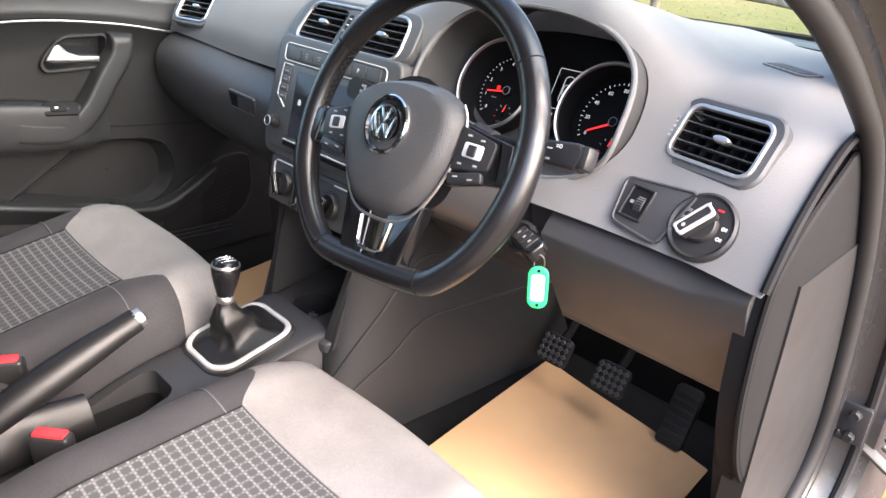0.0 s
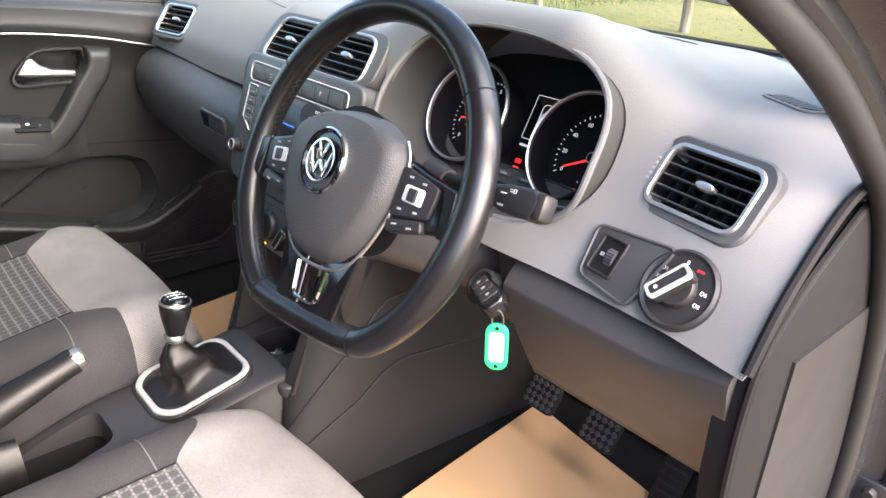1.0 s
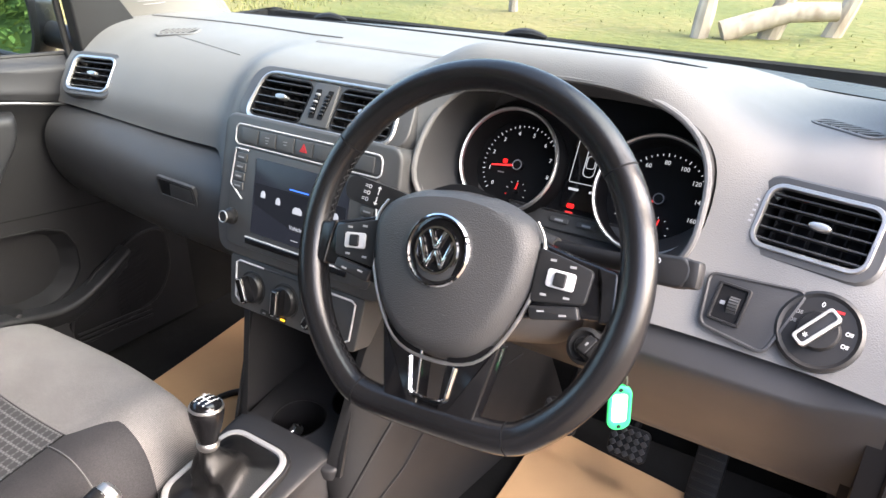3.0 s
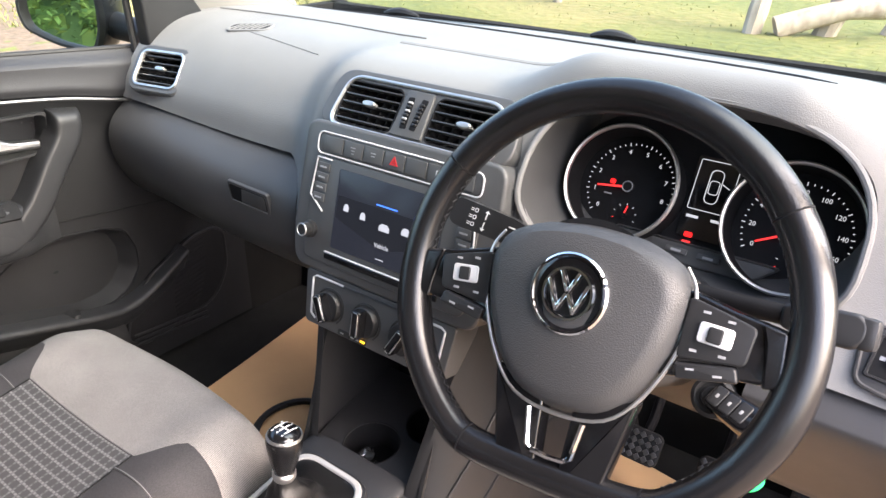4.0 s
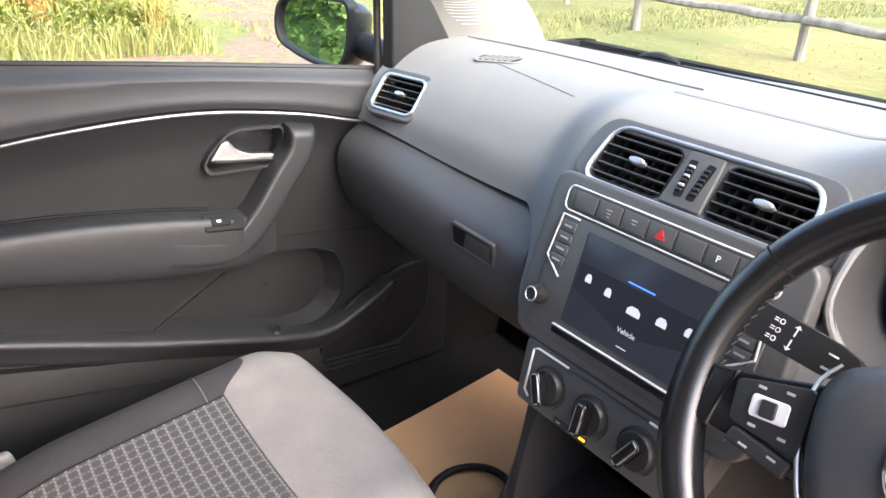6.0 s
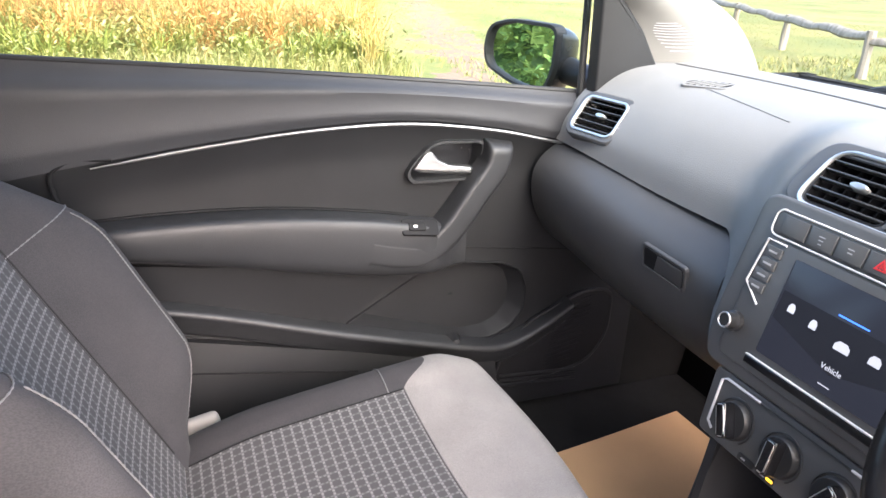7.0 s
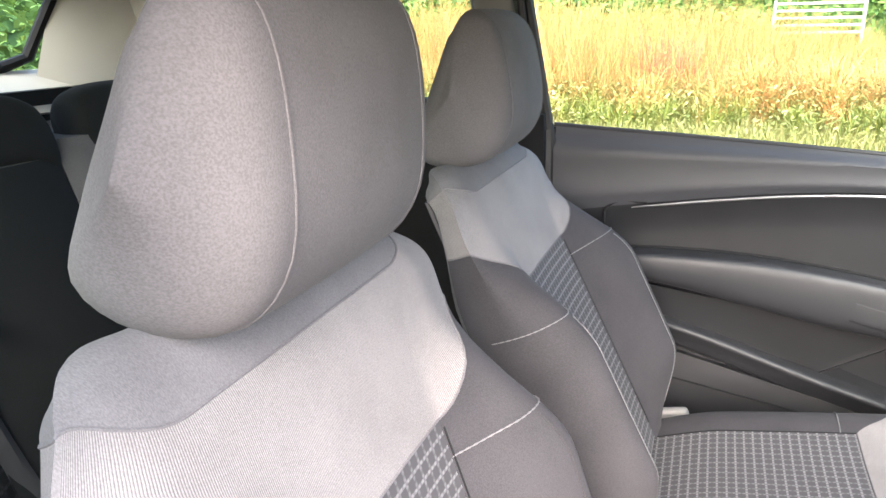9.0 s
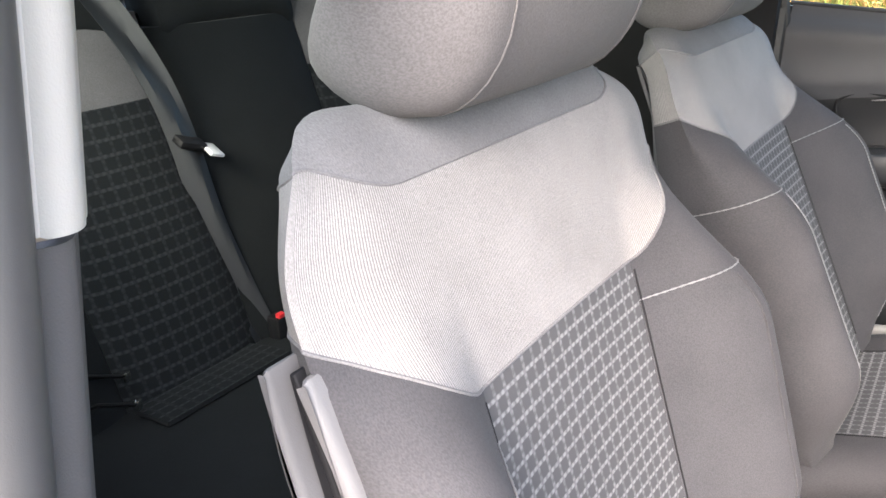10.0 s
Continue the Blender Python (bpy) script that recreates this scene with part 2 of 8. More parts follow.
def sheet(fn, nu, nv, wrap_u=False, wrap_v=False, uv=None):
    """A grid of quads through fn(u, v) with u and v from 0 to 1; uv(u, v) gives cloth metres."""
    bm = bmesh.new()
    layer = bm.loops.layers.uv.new("UVMap") if uv else None
    mu, mv = nu if wrap_u else nu + 1, nv if wrap_v else nv + 1
    vs = [[bm.verts.new(fn(i / nu, j / nv)) for j in range(mv)] for i in range(mu)]
    for i in range(nu):
        for j in range(nv):
            ks = ((i, j), (i + 1, j), (i + 1, j + 1), (i, j + 1))
            f = bm.faces.new([vs[a % mu][b % mv] for a, b in ks])
            if uv:
                for loop, (a, b) in zip(f.loops, ks):
                    loop[layer].uv = uv(a / nu, b / nv)
    return bm


def slab(fn, nu, nv, toward, uv=None):
    """A sheet with a second skin behind it (moved by toward, a vector or a function of the point) and closed rims."""
    bm = bmesh.new()
    layer = bm.loops.layers.uv.new("UVMap") if uv else None
    move = toward if callable(toward) else (lambda p: p + Vector(toward))
    a = [[bm.verts.new(fn(i / nu, j / nv)) for j in range(nv + 1)] for i in range(nu + 1)]
    b = [[bm.verts.new(move(v.co)) for v in row] for row in a]
    for i in range(nu):
        for j in range(nv):
            f = bm.faces.new((a[i][j], a[i + 1][j], a[i + 1][j + 1], a[i][j + 1]))
            if uv:
                for loop, (p, q) in zip(f.loops, ((i, j), (i + 1, j), (i + 1, j + 1), (i, j + 1))):
                    loop[layer].uv = uv(p / nu, q / nv)
            bm.faces.new((b[i][j + 1], b[i + 1][j + 1], b[i + 1][j], b[i][j]))
    for i in range(nu):
        bm.faces.new((a[i + 1][0], a[i][0], b[i][0], b[i + 1][0]))
        bm.faces.new((a[i][nv], a[i + 1][nv], b[i + 1][nv], b[i][nv]))
    for j in range(nv):
        bm.faces.new((a[0][j], a[0][j + 1], b[0][j + 1], b[0][j]))
        bm.faces.new((a[nu][j + 1], a[nu][j], b[nu][j], b[nu][j + 1]))
    return bm


def rrect(w, h, r, n=5, cx=0.0, cy=0.0):
    """Outline of a rounded rectangle; r may be one radius or four (from the upper right, counter-clockwise)."""
    rs = r if isinstance(r, (tuple, list)) else (r,) * 4
    out = []
    for k, (sx, sy) in enumerate(((1, 1), (-1, 1), (-1, -1), (1, -1))):
        q = rs[k]
        for i in range(n + 1):
            a = radians(90 * k + 90 * i / n)
            out.append((cx + sx * (w / 2 - q) + q * math.cos(a), cy + sy * (h / 2 - q) + q * math.sin(a)))
    return out


def rounded(points, r, n=4):
    """A polygon with its corners rounded by r."""
    out = []
    for k, p in enumerate(points):
        p, a, b = Vector(p), Vector(points[k - 1]), Vector(points[(k + 1) % len(points)])
        q = min(r, (a - p).length * 0.45, (b - p).length * 0.45)
        s, e = p + (a - p).normalized() * q, p + (b - p).normalized() * q
        out += [tuple(s * (1 - t) ** 2 + p * 2 * t * (1 - t) + e * t * t) for t in (i / n for i in range(n + 1))]
    return out


def plate(outline, z0, z1, edge=0.0, dome=None):
    """An outline in local x and y, raised from z0 to z1, its upper edge rounded by edge."""
    bm = bmesh.new()
    n = len(outline)
    c = Vector((sum(p[0] for p in outline) / n, sum(p[1] for p in outline) / n))
    rings = [(0, z0), (0, z1 - edge)]
    rings += [(edge * (1 - math.cos(a)), z1 - edge + edge * math.sin(a)) for a in (radians(30), radians(60), radians(90))] if edge else []
    loops = []
    nrm = []
    for k in range(n):
        a, b = Vector(outline[k - 1]), Vector(outline[(k + 1) % n])
        d = (b - a).normalized()
        nrm.append(Vector((-d.y, d.x)))
    area = sum(outline[k - 1][0] * outline[k][1] - outline[k][0] * outline[k - 1][1] for k in range(n))
    sgn = 1 if area > 0 else -1
    for inset, z in rings:
        loops.append([bm.verts.new((p[0] + sgn * nrm[k].x * inset, p[1] + sgn * nrm[k].y * inset, z)) for k, p in enumerate(outline)])
    for lo, hi in zip(loops, loops[1:]):
        for k in range(n):
            bm.faces.new((lo[k - 1], lo[k], hi[k], hi[k - 1]))
    bm.faces.new(list(reversed(loops[0])))
    top = loops[-1]
    if dome:
        mid = bm.verts.new((c.x, c.y, z1 + dome))
        ring = [bm.verts.new((c.x + (v.co.x - c.x) * 0.55, c.y + (v.co.y - c.y) * 0.55, z1 + dome * 0.7)) for v in top]
        for k in range(n):
            bm.faces.new((top[k - 1], top[k], ring[k], ring[k - 1]))
            bm.faces.new((ring[k - 1], ring[k], mid))
    else:
        bm.faces.new(top)
    return bm


def ring_plate(outer, inner, z0, z1, edge=0.0):
    """A flat ring between two outlines of equally many points."""
    bm = bmesh.new()
    n = len(outer)
    q = edge / 0.01 * 0.5 if edge else 0
    rows = [[(*p, z0) for p in outer], [(*p, z1 - edge) for p in outer]]
    mid = lambda a, b, t: (a[0] + (b[0] - a[0]) * t, a[1] + (b[1] - a[1]) * t)
    if edge:
        rows += [[(*mid(a, b, 0.2), z1) for a, b in zip(outer, inner)], [(*mid(a, b, 0.8), z1) for a, b in zip(outer, inner)]]
    rows += [[(*p, z1 - edge) for p in inner], [(*p, z0) for p in inner]]
    vs = [[bm.verts.new(p) for p in row] for row in rows]
    for a, b in zip(vs, vs[1:] + vs[:1]):
        for k in range(n):
            bm.faces.new((a[k - 1], a[k], b[k], b[k - 1]))
    return bm


def tube(path, radius, n=8, closed=False, flat=1.0):
    """A round bar along a path of points; radius may be a function of the way along (0 to 1)."""
    bm = bmesh.new()
    pts = [Vector(p) for p in path]
    m = len(pts)
    rows, side = [], None
    for k, p in enumerate(pts):
        a, b = (pts[k - 1], pts[(k + 1) % m]) if closed else (pts[max(k - 1, 0)], pts[min(k + 1, m - 1)])
        d = (b - a).normalized()
        if side is None:
            side = d.orthogonal().normalized()
        side = (side - d * side.dot(d)).normalized()
        other = d.cross(side)
        r = radius(k / max(1, m - 1)) if callable(radius) else radius
        rows.append([bm.verts.new(p + side * r * math.cos(2 * math.pi * i / n) + other * r * flat * math.sin(2 * math.pi * i / n)) for i in range(n)])
    for a, b in zip(rows, rows[1:] + (rows[:1] if closed else [])):
        for i in range(n):
            bm.faces.new((a[i - 1], a[i], b[i], b[i - 1]))
    if not closed:
        bm.faces.new(list(reversed(rows[0])))
        bm.faces.new(rows[-1])
    return bm


def lathe(profile, n=24, ring=False):
    """Turns (radius, height) points round the local z axis; ring joins the last point to the first."""
    bm = bmesh.new()
    rows = []
    for r, z in profile:
        rows.append([bm.verts.new((r * math.cos(2 * math.pi * i / n), r * math.sin(2 * math.pi * i / n), z)) for i in range(n)] if r > 1e-6 else [bm.verts.new((0, 0, z))] * n)
    for a, b in zip(rows, rows[1:] + (rows[:1] if ring else [])):
        for i in range(n):
            vs = list(dict.fromkeys((a[i - 1], a[i], b[i], b[i - 1])))
            if len(vs) > 2:
                bm.faces.new(vs)
    for row in (rows[0], rows[-1]):
        if row[0] is not row[1] and not ring:
            bm.faces.new(row)
    return bm


def block(sx, sy, sz, r=0.002, m=None, seg=2):
    """A box round the origin with rounded edges."""
    bm = bmesh.new()
    bmesh.ops.create_cube(bm, size=1.0)
    bmesh.ops.scale(bm, vec=(sx, sy, sz), verts=bm.verts)
    if r:
        bmesh.ops.bevel(bm, geom=list(bm.edges), offset=min(r, 0.45 * min(sx, sy, sz)), segments=seg, affect="EDGES", profile=0.5)
    if m is not None:
        bm.transform(m)
    return bm


def outward(bm):
    bmesh.ops.recalc_face_normals(bm, faces=bm.faces)
    if bm.calc_volume(signed=True) < 0:
        bmesh.ops.reverse_faces(bm, faces=bm.faces)


def cut(bm, *cutters):
    """Cuts holes into a closed shape and returns it as a bmesh."""
    host = new("host", bpy.data.meshes.new("host"))
    outward(bm)
    bm.to_mesh(host.data)
    bm.free()
    tools = []
    for c in cutters:
        t = new("tool", bpy.data.meshes.new("tool"))
        outward(c)
        c.to_mesh(t.data)
        c.free()
        mod = host.modifiers.new("cut", "BOOLEAN")
        mod.operation, mod.object, mod.solver, mod.use_self = "DIFFERENCE", t, "EXACT", True
        tools.append(t)
    me = bpy.data.meshes.new_from_object(host.evaluated_get(bpy.context.evaluated_depsgraph_get()))
    out = bmesh.new()
    out.from_mesh(me)
    for o in (host, *tools):
        d = o.data
        bpy.data.objects.remove(o)
        bpy.data.meshes.remove(d)
    bpy.data.meshes.remove(me)
    return out


def word(text, size, m, extrude=0.0002):
    """A flat word as a mesh, centred on the local origin."""
    cu = bpy.data.curves.new("word", "FONT")
    cu.body, cu.size, cu.extrude, cu.resolution_u = text, size, extrude, 2
    cu.align_x, cu.align_y = "CENTER", "CENTER"
    ob = new("word", cu)
    me = bpy.data.meshes.new_from_object(ob.evaluated_get(bpy.context.evaluated_depsgraph_get()))
    bm = bmesh.new()
    bm.from_mesh(me)
    bpy.data.objects.remove(ob)
    bpy.data.curves.remove(cu)
    bpy.data.meshes.remove(me)
    bm.transform(m)
    return bm


def at(m, x, y, z=0.0, turn=0.0):
    """A place on the plane m: metres along it and out of it, turned in the plane by degrees."""
    return m @ Matrix.Translation((x, y, z)) @ Matrix.Rotation(radians(turn), 4, "Z")


def smooth(a, b, x):
    t = min(1.0, max(0.0, (x - a) / (b - a)))
    return t * t * (3 - 2 * t)


def mix(a, b, t):
    return a + (b - a) * t


def spline(points, t):
    """A smooth curve through points (tuples) at t from 0 to 1."""
    n = len(points) - 1
    k = min(int(t * n), n - 1)
    f = t * n - k
    p0, p1, p2, p3 = (points[min(max(k + d, 0), n)] for d in (-1, 0, 1, 2))
    return Vector([0.5 * (2 * b + (c - a) * f + (2 * a - 5 * b + 4 * c - d) * f * f + (3 * b - a - 3 * c + d) * f ** 3) for a, b, c, d in zip(p0, p1, p2, p3)])


# ---------------------------------------------------------------- dashboard
PROFILE_PASSENGER = ((0.66, 1.000), (0.53, 1.012), (0.41, 1.016), (0.31, 1.006), (0.243, 0.968), (0.200, 0.912), (0.188, 0.860))
PROFILE_MIDDLE = ((0.68, 1.000), (0.54, 1.011), (0.42, 1.016), (0.31, 1.020), (0.215, 1.006), (0.150, 0.920), (0.100, 0.740))
PROFILE_CLUSTER = ((0.67, 1.000), (0.52, 1.016), (0.42, 1.034), (0.31, 1.058), (0.218, 1.064), (0.182, 0.935), (0.122, 0.817))
PROFILE_VENT = ((0.62, 0.992), (0.52, 0.995), (0.42, 0.993), (0.325, 0.992), (0.243, 0.974), (0.178, 0.898), (0.122, 0.817))
PROFILE_END = ((0.50, 0.950), (0.46, 0.958), (0.40, 0.964), (0.335, 0.964), (0.258, 0.950), (0.174, 0.884), (0.116, 0.815))


def dash_profile(x):
    a = smooth(-0.27, -0.16, x)
    b = smooth(0.07, 0.23, x)
    c = smooth(0.43, 0.60, x)
    d = smooth(0.665, 0.76, x)
    out = []
    for pp, pm, pc, pv, pe in zip(PROFILE_PASSENGER, PROFILE_MIDDLE, PROFILE_CLUSTER, PROFILE_VENT, PROFILE_END):
        q = [mix(mix(mix(mix(pp[k], pm[k], a), pc[k], b), pv[k], c), pe[k], d) for k in (0, 1)]
        out.append(tuple(q))
    # the driver's vent face turns a little towards the wheel
    turn = -0.15 * (x - 0.625) * c
    out[4], out[5], out[6] = (out[4][0] + turn, out[4][1]), (out[5][0] + turn, out[5][1]), (out[6][0] + 0.4 * turn, out[6][1])
    # the windscreen's foot bows forward in the middle
    out[0] = (out[0][0] - 0.06 * (x / 0.74) ** 2, out[0][1])
    # lower edge of the passenger pad climbs towards the door
    out[-1] = (out[-1][0] + 0.0, out[-1][1] + 0.012 * smooth(-0.35, -0.74, x))
    return out


def dash_point(u, v):
    x = mix(-0.735, 0.757, u)
    p = spline(dash_profile(x), v)
    return Vector((x, p[0], p[1]))


def inward(p):
    return Vector((p.x * 0.995, mix(p.y, 0.48, 0.09), mix(p.z, 0.82, 0.09)))


M_STACK = axes((0, 0.110, 0.82), (1, 0, 0), lean(15))
M_VENTS = axes((0, 0.170, 0.968), (1, 0, 0), lean(38))
M_DRIVER = axes((0.638, 0.205, 0.933), (0.11, -0.020, 0), lean(36))
M_PASSENGER = axes((-0.632, 0.211, 0.933), (0.11, 0.020, 0), lean(38))
M_CLUSTER = axes((0.358, 0.275, 0.902), (1, 0, 0), lean(28))
M_WHEEL = axes((0.342, -0.010, 0.905), (1, 0, 0), lean(25)) @ Matrix.Rotation(radians(5), 4, "Z")


def oval(w, h, n=48, power=2.4, cx=0.0, cy=0.0, squash=1.0):
    out = []
    for i in range(n):
        a = 2 * math.pi * i / n
        c, s = math.cos(a), math.sin(a)
        y = h * math.copysign(abs(s) ** (2 / power), s)
        out.append((cx + w * math.copysign(abs(c) ** (2 / power), c), cy + (y if s > 0 else y * squash)))
    return out


# opening of the instrument hood, seen along the car
M_HOOD = axes((0.352, 0.0, 0.935), (1, 0, 0), (0, 0, 1))
HOOD = oval(0.182, 0.112, 56, 2.5, squash=0.86)

dashboard = thing("dashboard", "dark grey soft-grained dashboard under the windscreen", "dashboard", kind="structure")
pad = slab(dash_point, 150, 44, inward)
hole = plate(HOOD, -0.34, 0.05)
hole.transform(M_HOOD)
vent_hole_a = plate(rrect(0.108, 0.066, 0.016), -0.06, 0.06)
vent_hole_a.transform(M_DRIVER)
vent_hole_b = plate(rrect(0.100, 0.066, 0.016), -0.06, 0.06)
vent_hole_b.transform(M_PASSENGER)
vent_holes = []
for sx in (-1, 1):
    vent_holes.append(plate(rrect(0.100, 0.062, 0.012), -0.09, 0.09))
    vent_holes[-1].transform(at(M_VENTS, 0.078 * sx, 0.003))
part("pad", cut(pad, hole, vent_hole_a, vent_hole_b, *vent_holes), "dash", dashboard, "grained grey upper pad", sharp=50)


def hood_lining(u, v):
    p = HOOD[int(round(u * len(HOOD))) % len(HOOD)]
    k = mix(1.005, 0.93, v)
    q = M_HOOD @ Vector((p[0] * k, p[1] * k, 0))
    top = smooth(0.90, 1.04, q.z)
    return Vector((q.x, mix(mix(0.150, 0.212, top), 0.30 + 0.45 * (q.z - 0.90), v), q.z))


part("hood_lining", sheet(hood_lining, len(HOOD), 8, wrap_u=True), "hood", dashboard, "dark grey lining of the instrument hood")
lip = [hood_lining(i / len(HOOD), 0.0) for i in range(len(HOOD))]
part("hood_edge", tube(lip, 0.004, 8, closed=True), "dash", dashboard)


# seam lines pressed into the pad round the passenger airbag and over the console
def on_pad(x, v, lift=0.0012):
    p = spline(dash_profile(x), v)
    return Vector((x, p[0], p[1])) + Vector((0, 0, lift))


part("pad_seam", tube([on_pad(mix(-0.69, -0.17, k / 24), 0.345 - 0.03 * math.sin(math.pi * k / 24)) for k in range(25)], 0.0016, 6), "dash", dashboard)
part("pad_seam", tube([on_pad(mix(-0.50, -0.29, k / 16), mix(0.50, 0.56, k / 16), 0.0002) for k in range(17)], 0.0009, 6), "dash", dashboard)


def at_depth(x, y, lift):
    v = min((k / 300 for k in range(300)), key=lambda k: abs(spline(dash_profile(x), k)[0] - y))
    return on_pad(x, v, lift)


GROOVE = ((-0.62, 0.585, 0), (-0.377, 0.606, 0), (-0.134, 0.597, 0), (0.058, 0.590, 0), (0.23, 0.574, 0), (0.343, 0.553, 0), (0.427, 0.515, 0))
part("pad_groove", tube([at_depth(*spline(GROOVE, k / 40).to_2d(), 0.0006) for k in range(41)], lambda t: 0.0026 * min(1.0, 0.2 + 8 * t, 0.2 + 8 * (1 - t)), 6), "rubber", dashboard, "dark groove along the windscreen")
part("pad_edge", tube([on_pad(mix(-0.17, 0.17, k / 20), 0.44, -0.003) for k in range(21)], 0.006, 8), "dash", dashboard)


# lower passenger side with the glovebox lid
def glove_point(u, v):
    x = mix(-0.733, -0.222 + 0.05 * v, u)
    top = 0.856 + 0.016 * smooth(-0.25, -0.73, x)
    row = spline(((0.205, 0.0), (0.170, -0.012), (0.140, -0.040), (0.130, -0.080), (0.142, -0.135), (0.180, -0.190), (0.245, -0.232), (0.34, -0.25)), v)
    return Vector((x, row[0] + 0.012 * smooth(-0.5, -0.74, x), top + row[1]))


part("glovebox_lid", slab(glove_point, 40, 28, lambda p: p + Vector((0, 0.03, 0.0))), "dash_dark", dashboard, "dark plastic glovebox lid")
glove_m = axes((-0.308, 0.129, 0.792), (1, 0.0, -0.03), (0, -0.16, 1))
part("glovebox_latch", ring_plate(rrect(0.098, 0.040, 0.006), rrect(0.086, 0.029, 0.005), -0.004, 0.0022, 0.001), "dash_dark", dashboard, m=glove_m)
part("latch_recess", plate(rrect(0.086, 0.029, 0.005), -0.005, 0.0022), "black", dashboard, m=glove_m)
part("latch_flap", plate(rounded([(-0.012, 0.0135), (0.042, 0.0135), (0.042, -0.0135), (-0.020, -0.0135)], 0.003), -0.004, 0.0026, 0.001), "dash_dark", dashboard, m=glove_m)
part("latch_edge", block(0.084, 0.002, 0.002, 0.0005, at(glove_m, 0, -0.015, 0.003)), "panel", dashboard)


# lower driver side
def knee_point(u, v):
    x = mix(0.47, 0.745, u)
    row = spline(((0.165, 0.826), (0.136, 0.812), (0.116, 0.792), (0.113, 0.779), (0.128, 0.742), (0.156, 0.688), (0.180, 0.646), (0.192, 0.634), (0.26, 0.622)), v)
    return Vector((x, row[0], row[1] + 0.014 * smooth(0.66, 0.745, x) * (1 - smooth(0.3, 0.6, v))))


part("knee_panel", slab(knee_point, 24, 48, (0, 0.03, 0.004)), "knee", dashboard, "dark plastic knee panel with a storage lid")
part("knee_lid_gap", tube([knee_point(mix(0.05, 0.97, k / 12), 0.10) + Vector((0, -0.0006, 0)) for k in range(13)], 0.0012, 6), "black", dashboard)


def under_point(u, v):
    x = mix(0.16, 0.49, u)
    row = spline(((0.16, 0.842), (0.135, 0.80), (0.175, 0.70), (0.24, 0.63)), v)
    return Vector((x, row[0] + 0.02, row[1]))


part("under_column_panel", slab(under_point, 16, 14, (0, 0.03, 0.0)), "knee", dashboard)

# end cap towards the open door
M_SIDE = axes((0.752, 0, 0), (0, 1, 0), (0, 0, 1))
CAP = [(0.290, 0.942), (0.182, 0.880), (0.130, 0.828), (0.122, 0.760), (0.128, 0.66), (0.165, 0.56), (0.24, 0.47), (0.36, 0.44), (0.46, 0.50), (0.452, 0.66), (0.41, 0.80), (0.345, 0.92)]
# Matt black stands in for the shade over this dark grey cover and lip.
part("end_cap", plate(rounded(CAP, 0.05, 5), -0.02, 0.010, 0.005), "black", dashboard, "smooth end cover, blackened for the shade on it", m=M_SIDE)
part("end_lip", tube([M_SIDE @ Vector((*p, 0.006)) for p in rounded(CAP, 0.05, 5)], 0.0035, 6, closed=True), "black", dashboard)
part("end_joint", tube([dash_point(1.0, mix(0.02, 0.98, k / 40)) + Vector((0.001, 0, 0)) for k in range(41)], 0.0055, 8), "black", dashboard)
part("side_wall", plate([(0.16, 0.80), (0.22, 0.86), (0.31, 0.93), (0.50, 0.93), (0.60, 0.30), (0.27, 0.30), (0.17, 0.60)], -0.03, -0.004), "black", dashboard, m=M_SIDE)


# demister grilles at both ends of the top
def demister(x, y, sx):
    """Let into the pad's surface at (x, y)."""
    ks = [k / 200 for k in range(200)]
    v = min(ks, key=lambda k: abs(spline(dash_profile(x), k)[0] - y))
    p = on_pad(x, v, 0.001)
    along = (on_pad(x + 0.02, v) - on_pad(x - 0.02, v)).normalized()
    back = (on_pad(x, max(0.0, v - 0.02)) - on_pad(x, v + 0.02)).normalized()
    m = axes(p, along + back * (-0.62 if sx > 0 else 0.35), back)
    g = thing("demister_grille", "small slotted black demister grille let into the dashboard top", "air vent", p, "demister grilles")
    part("grille_frame", ring_plate(rrect(0.090, 0.036, 0.014), rrect(0.080, 0.026, 0.011), -0.006, 0.0012, 0.0006), "dash", g, m=m)
    part("grille_backing", plate(rrect(0.080, 0.026, 0.011), -0.006, 0.0006), "black", g, m=m)
    for k in range(6):
        part("slat", block(0.0042, 0.030, 0.0016, 0, at(m, -0.030 + 0.012 * k, 0, 0.0007, -38)), "dash", g)


demister(0.632, 0.382, 1)
demister(-0.504, 0.322, -1)


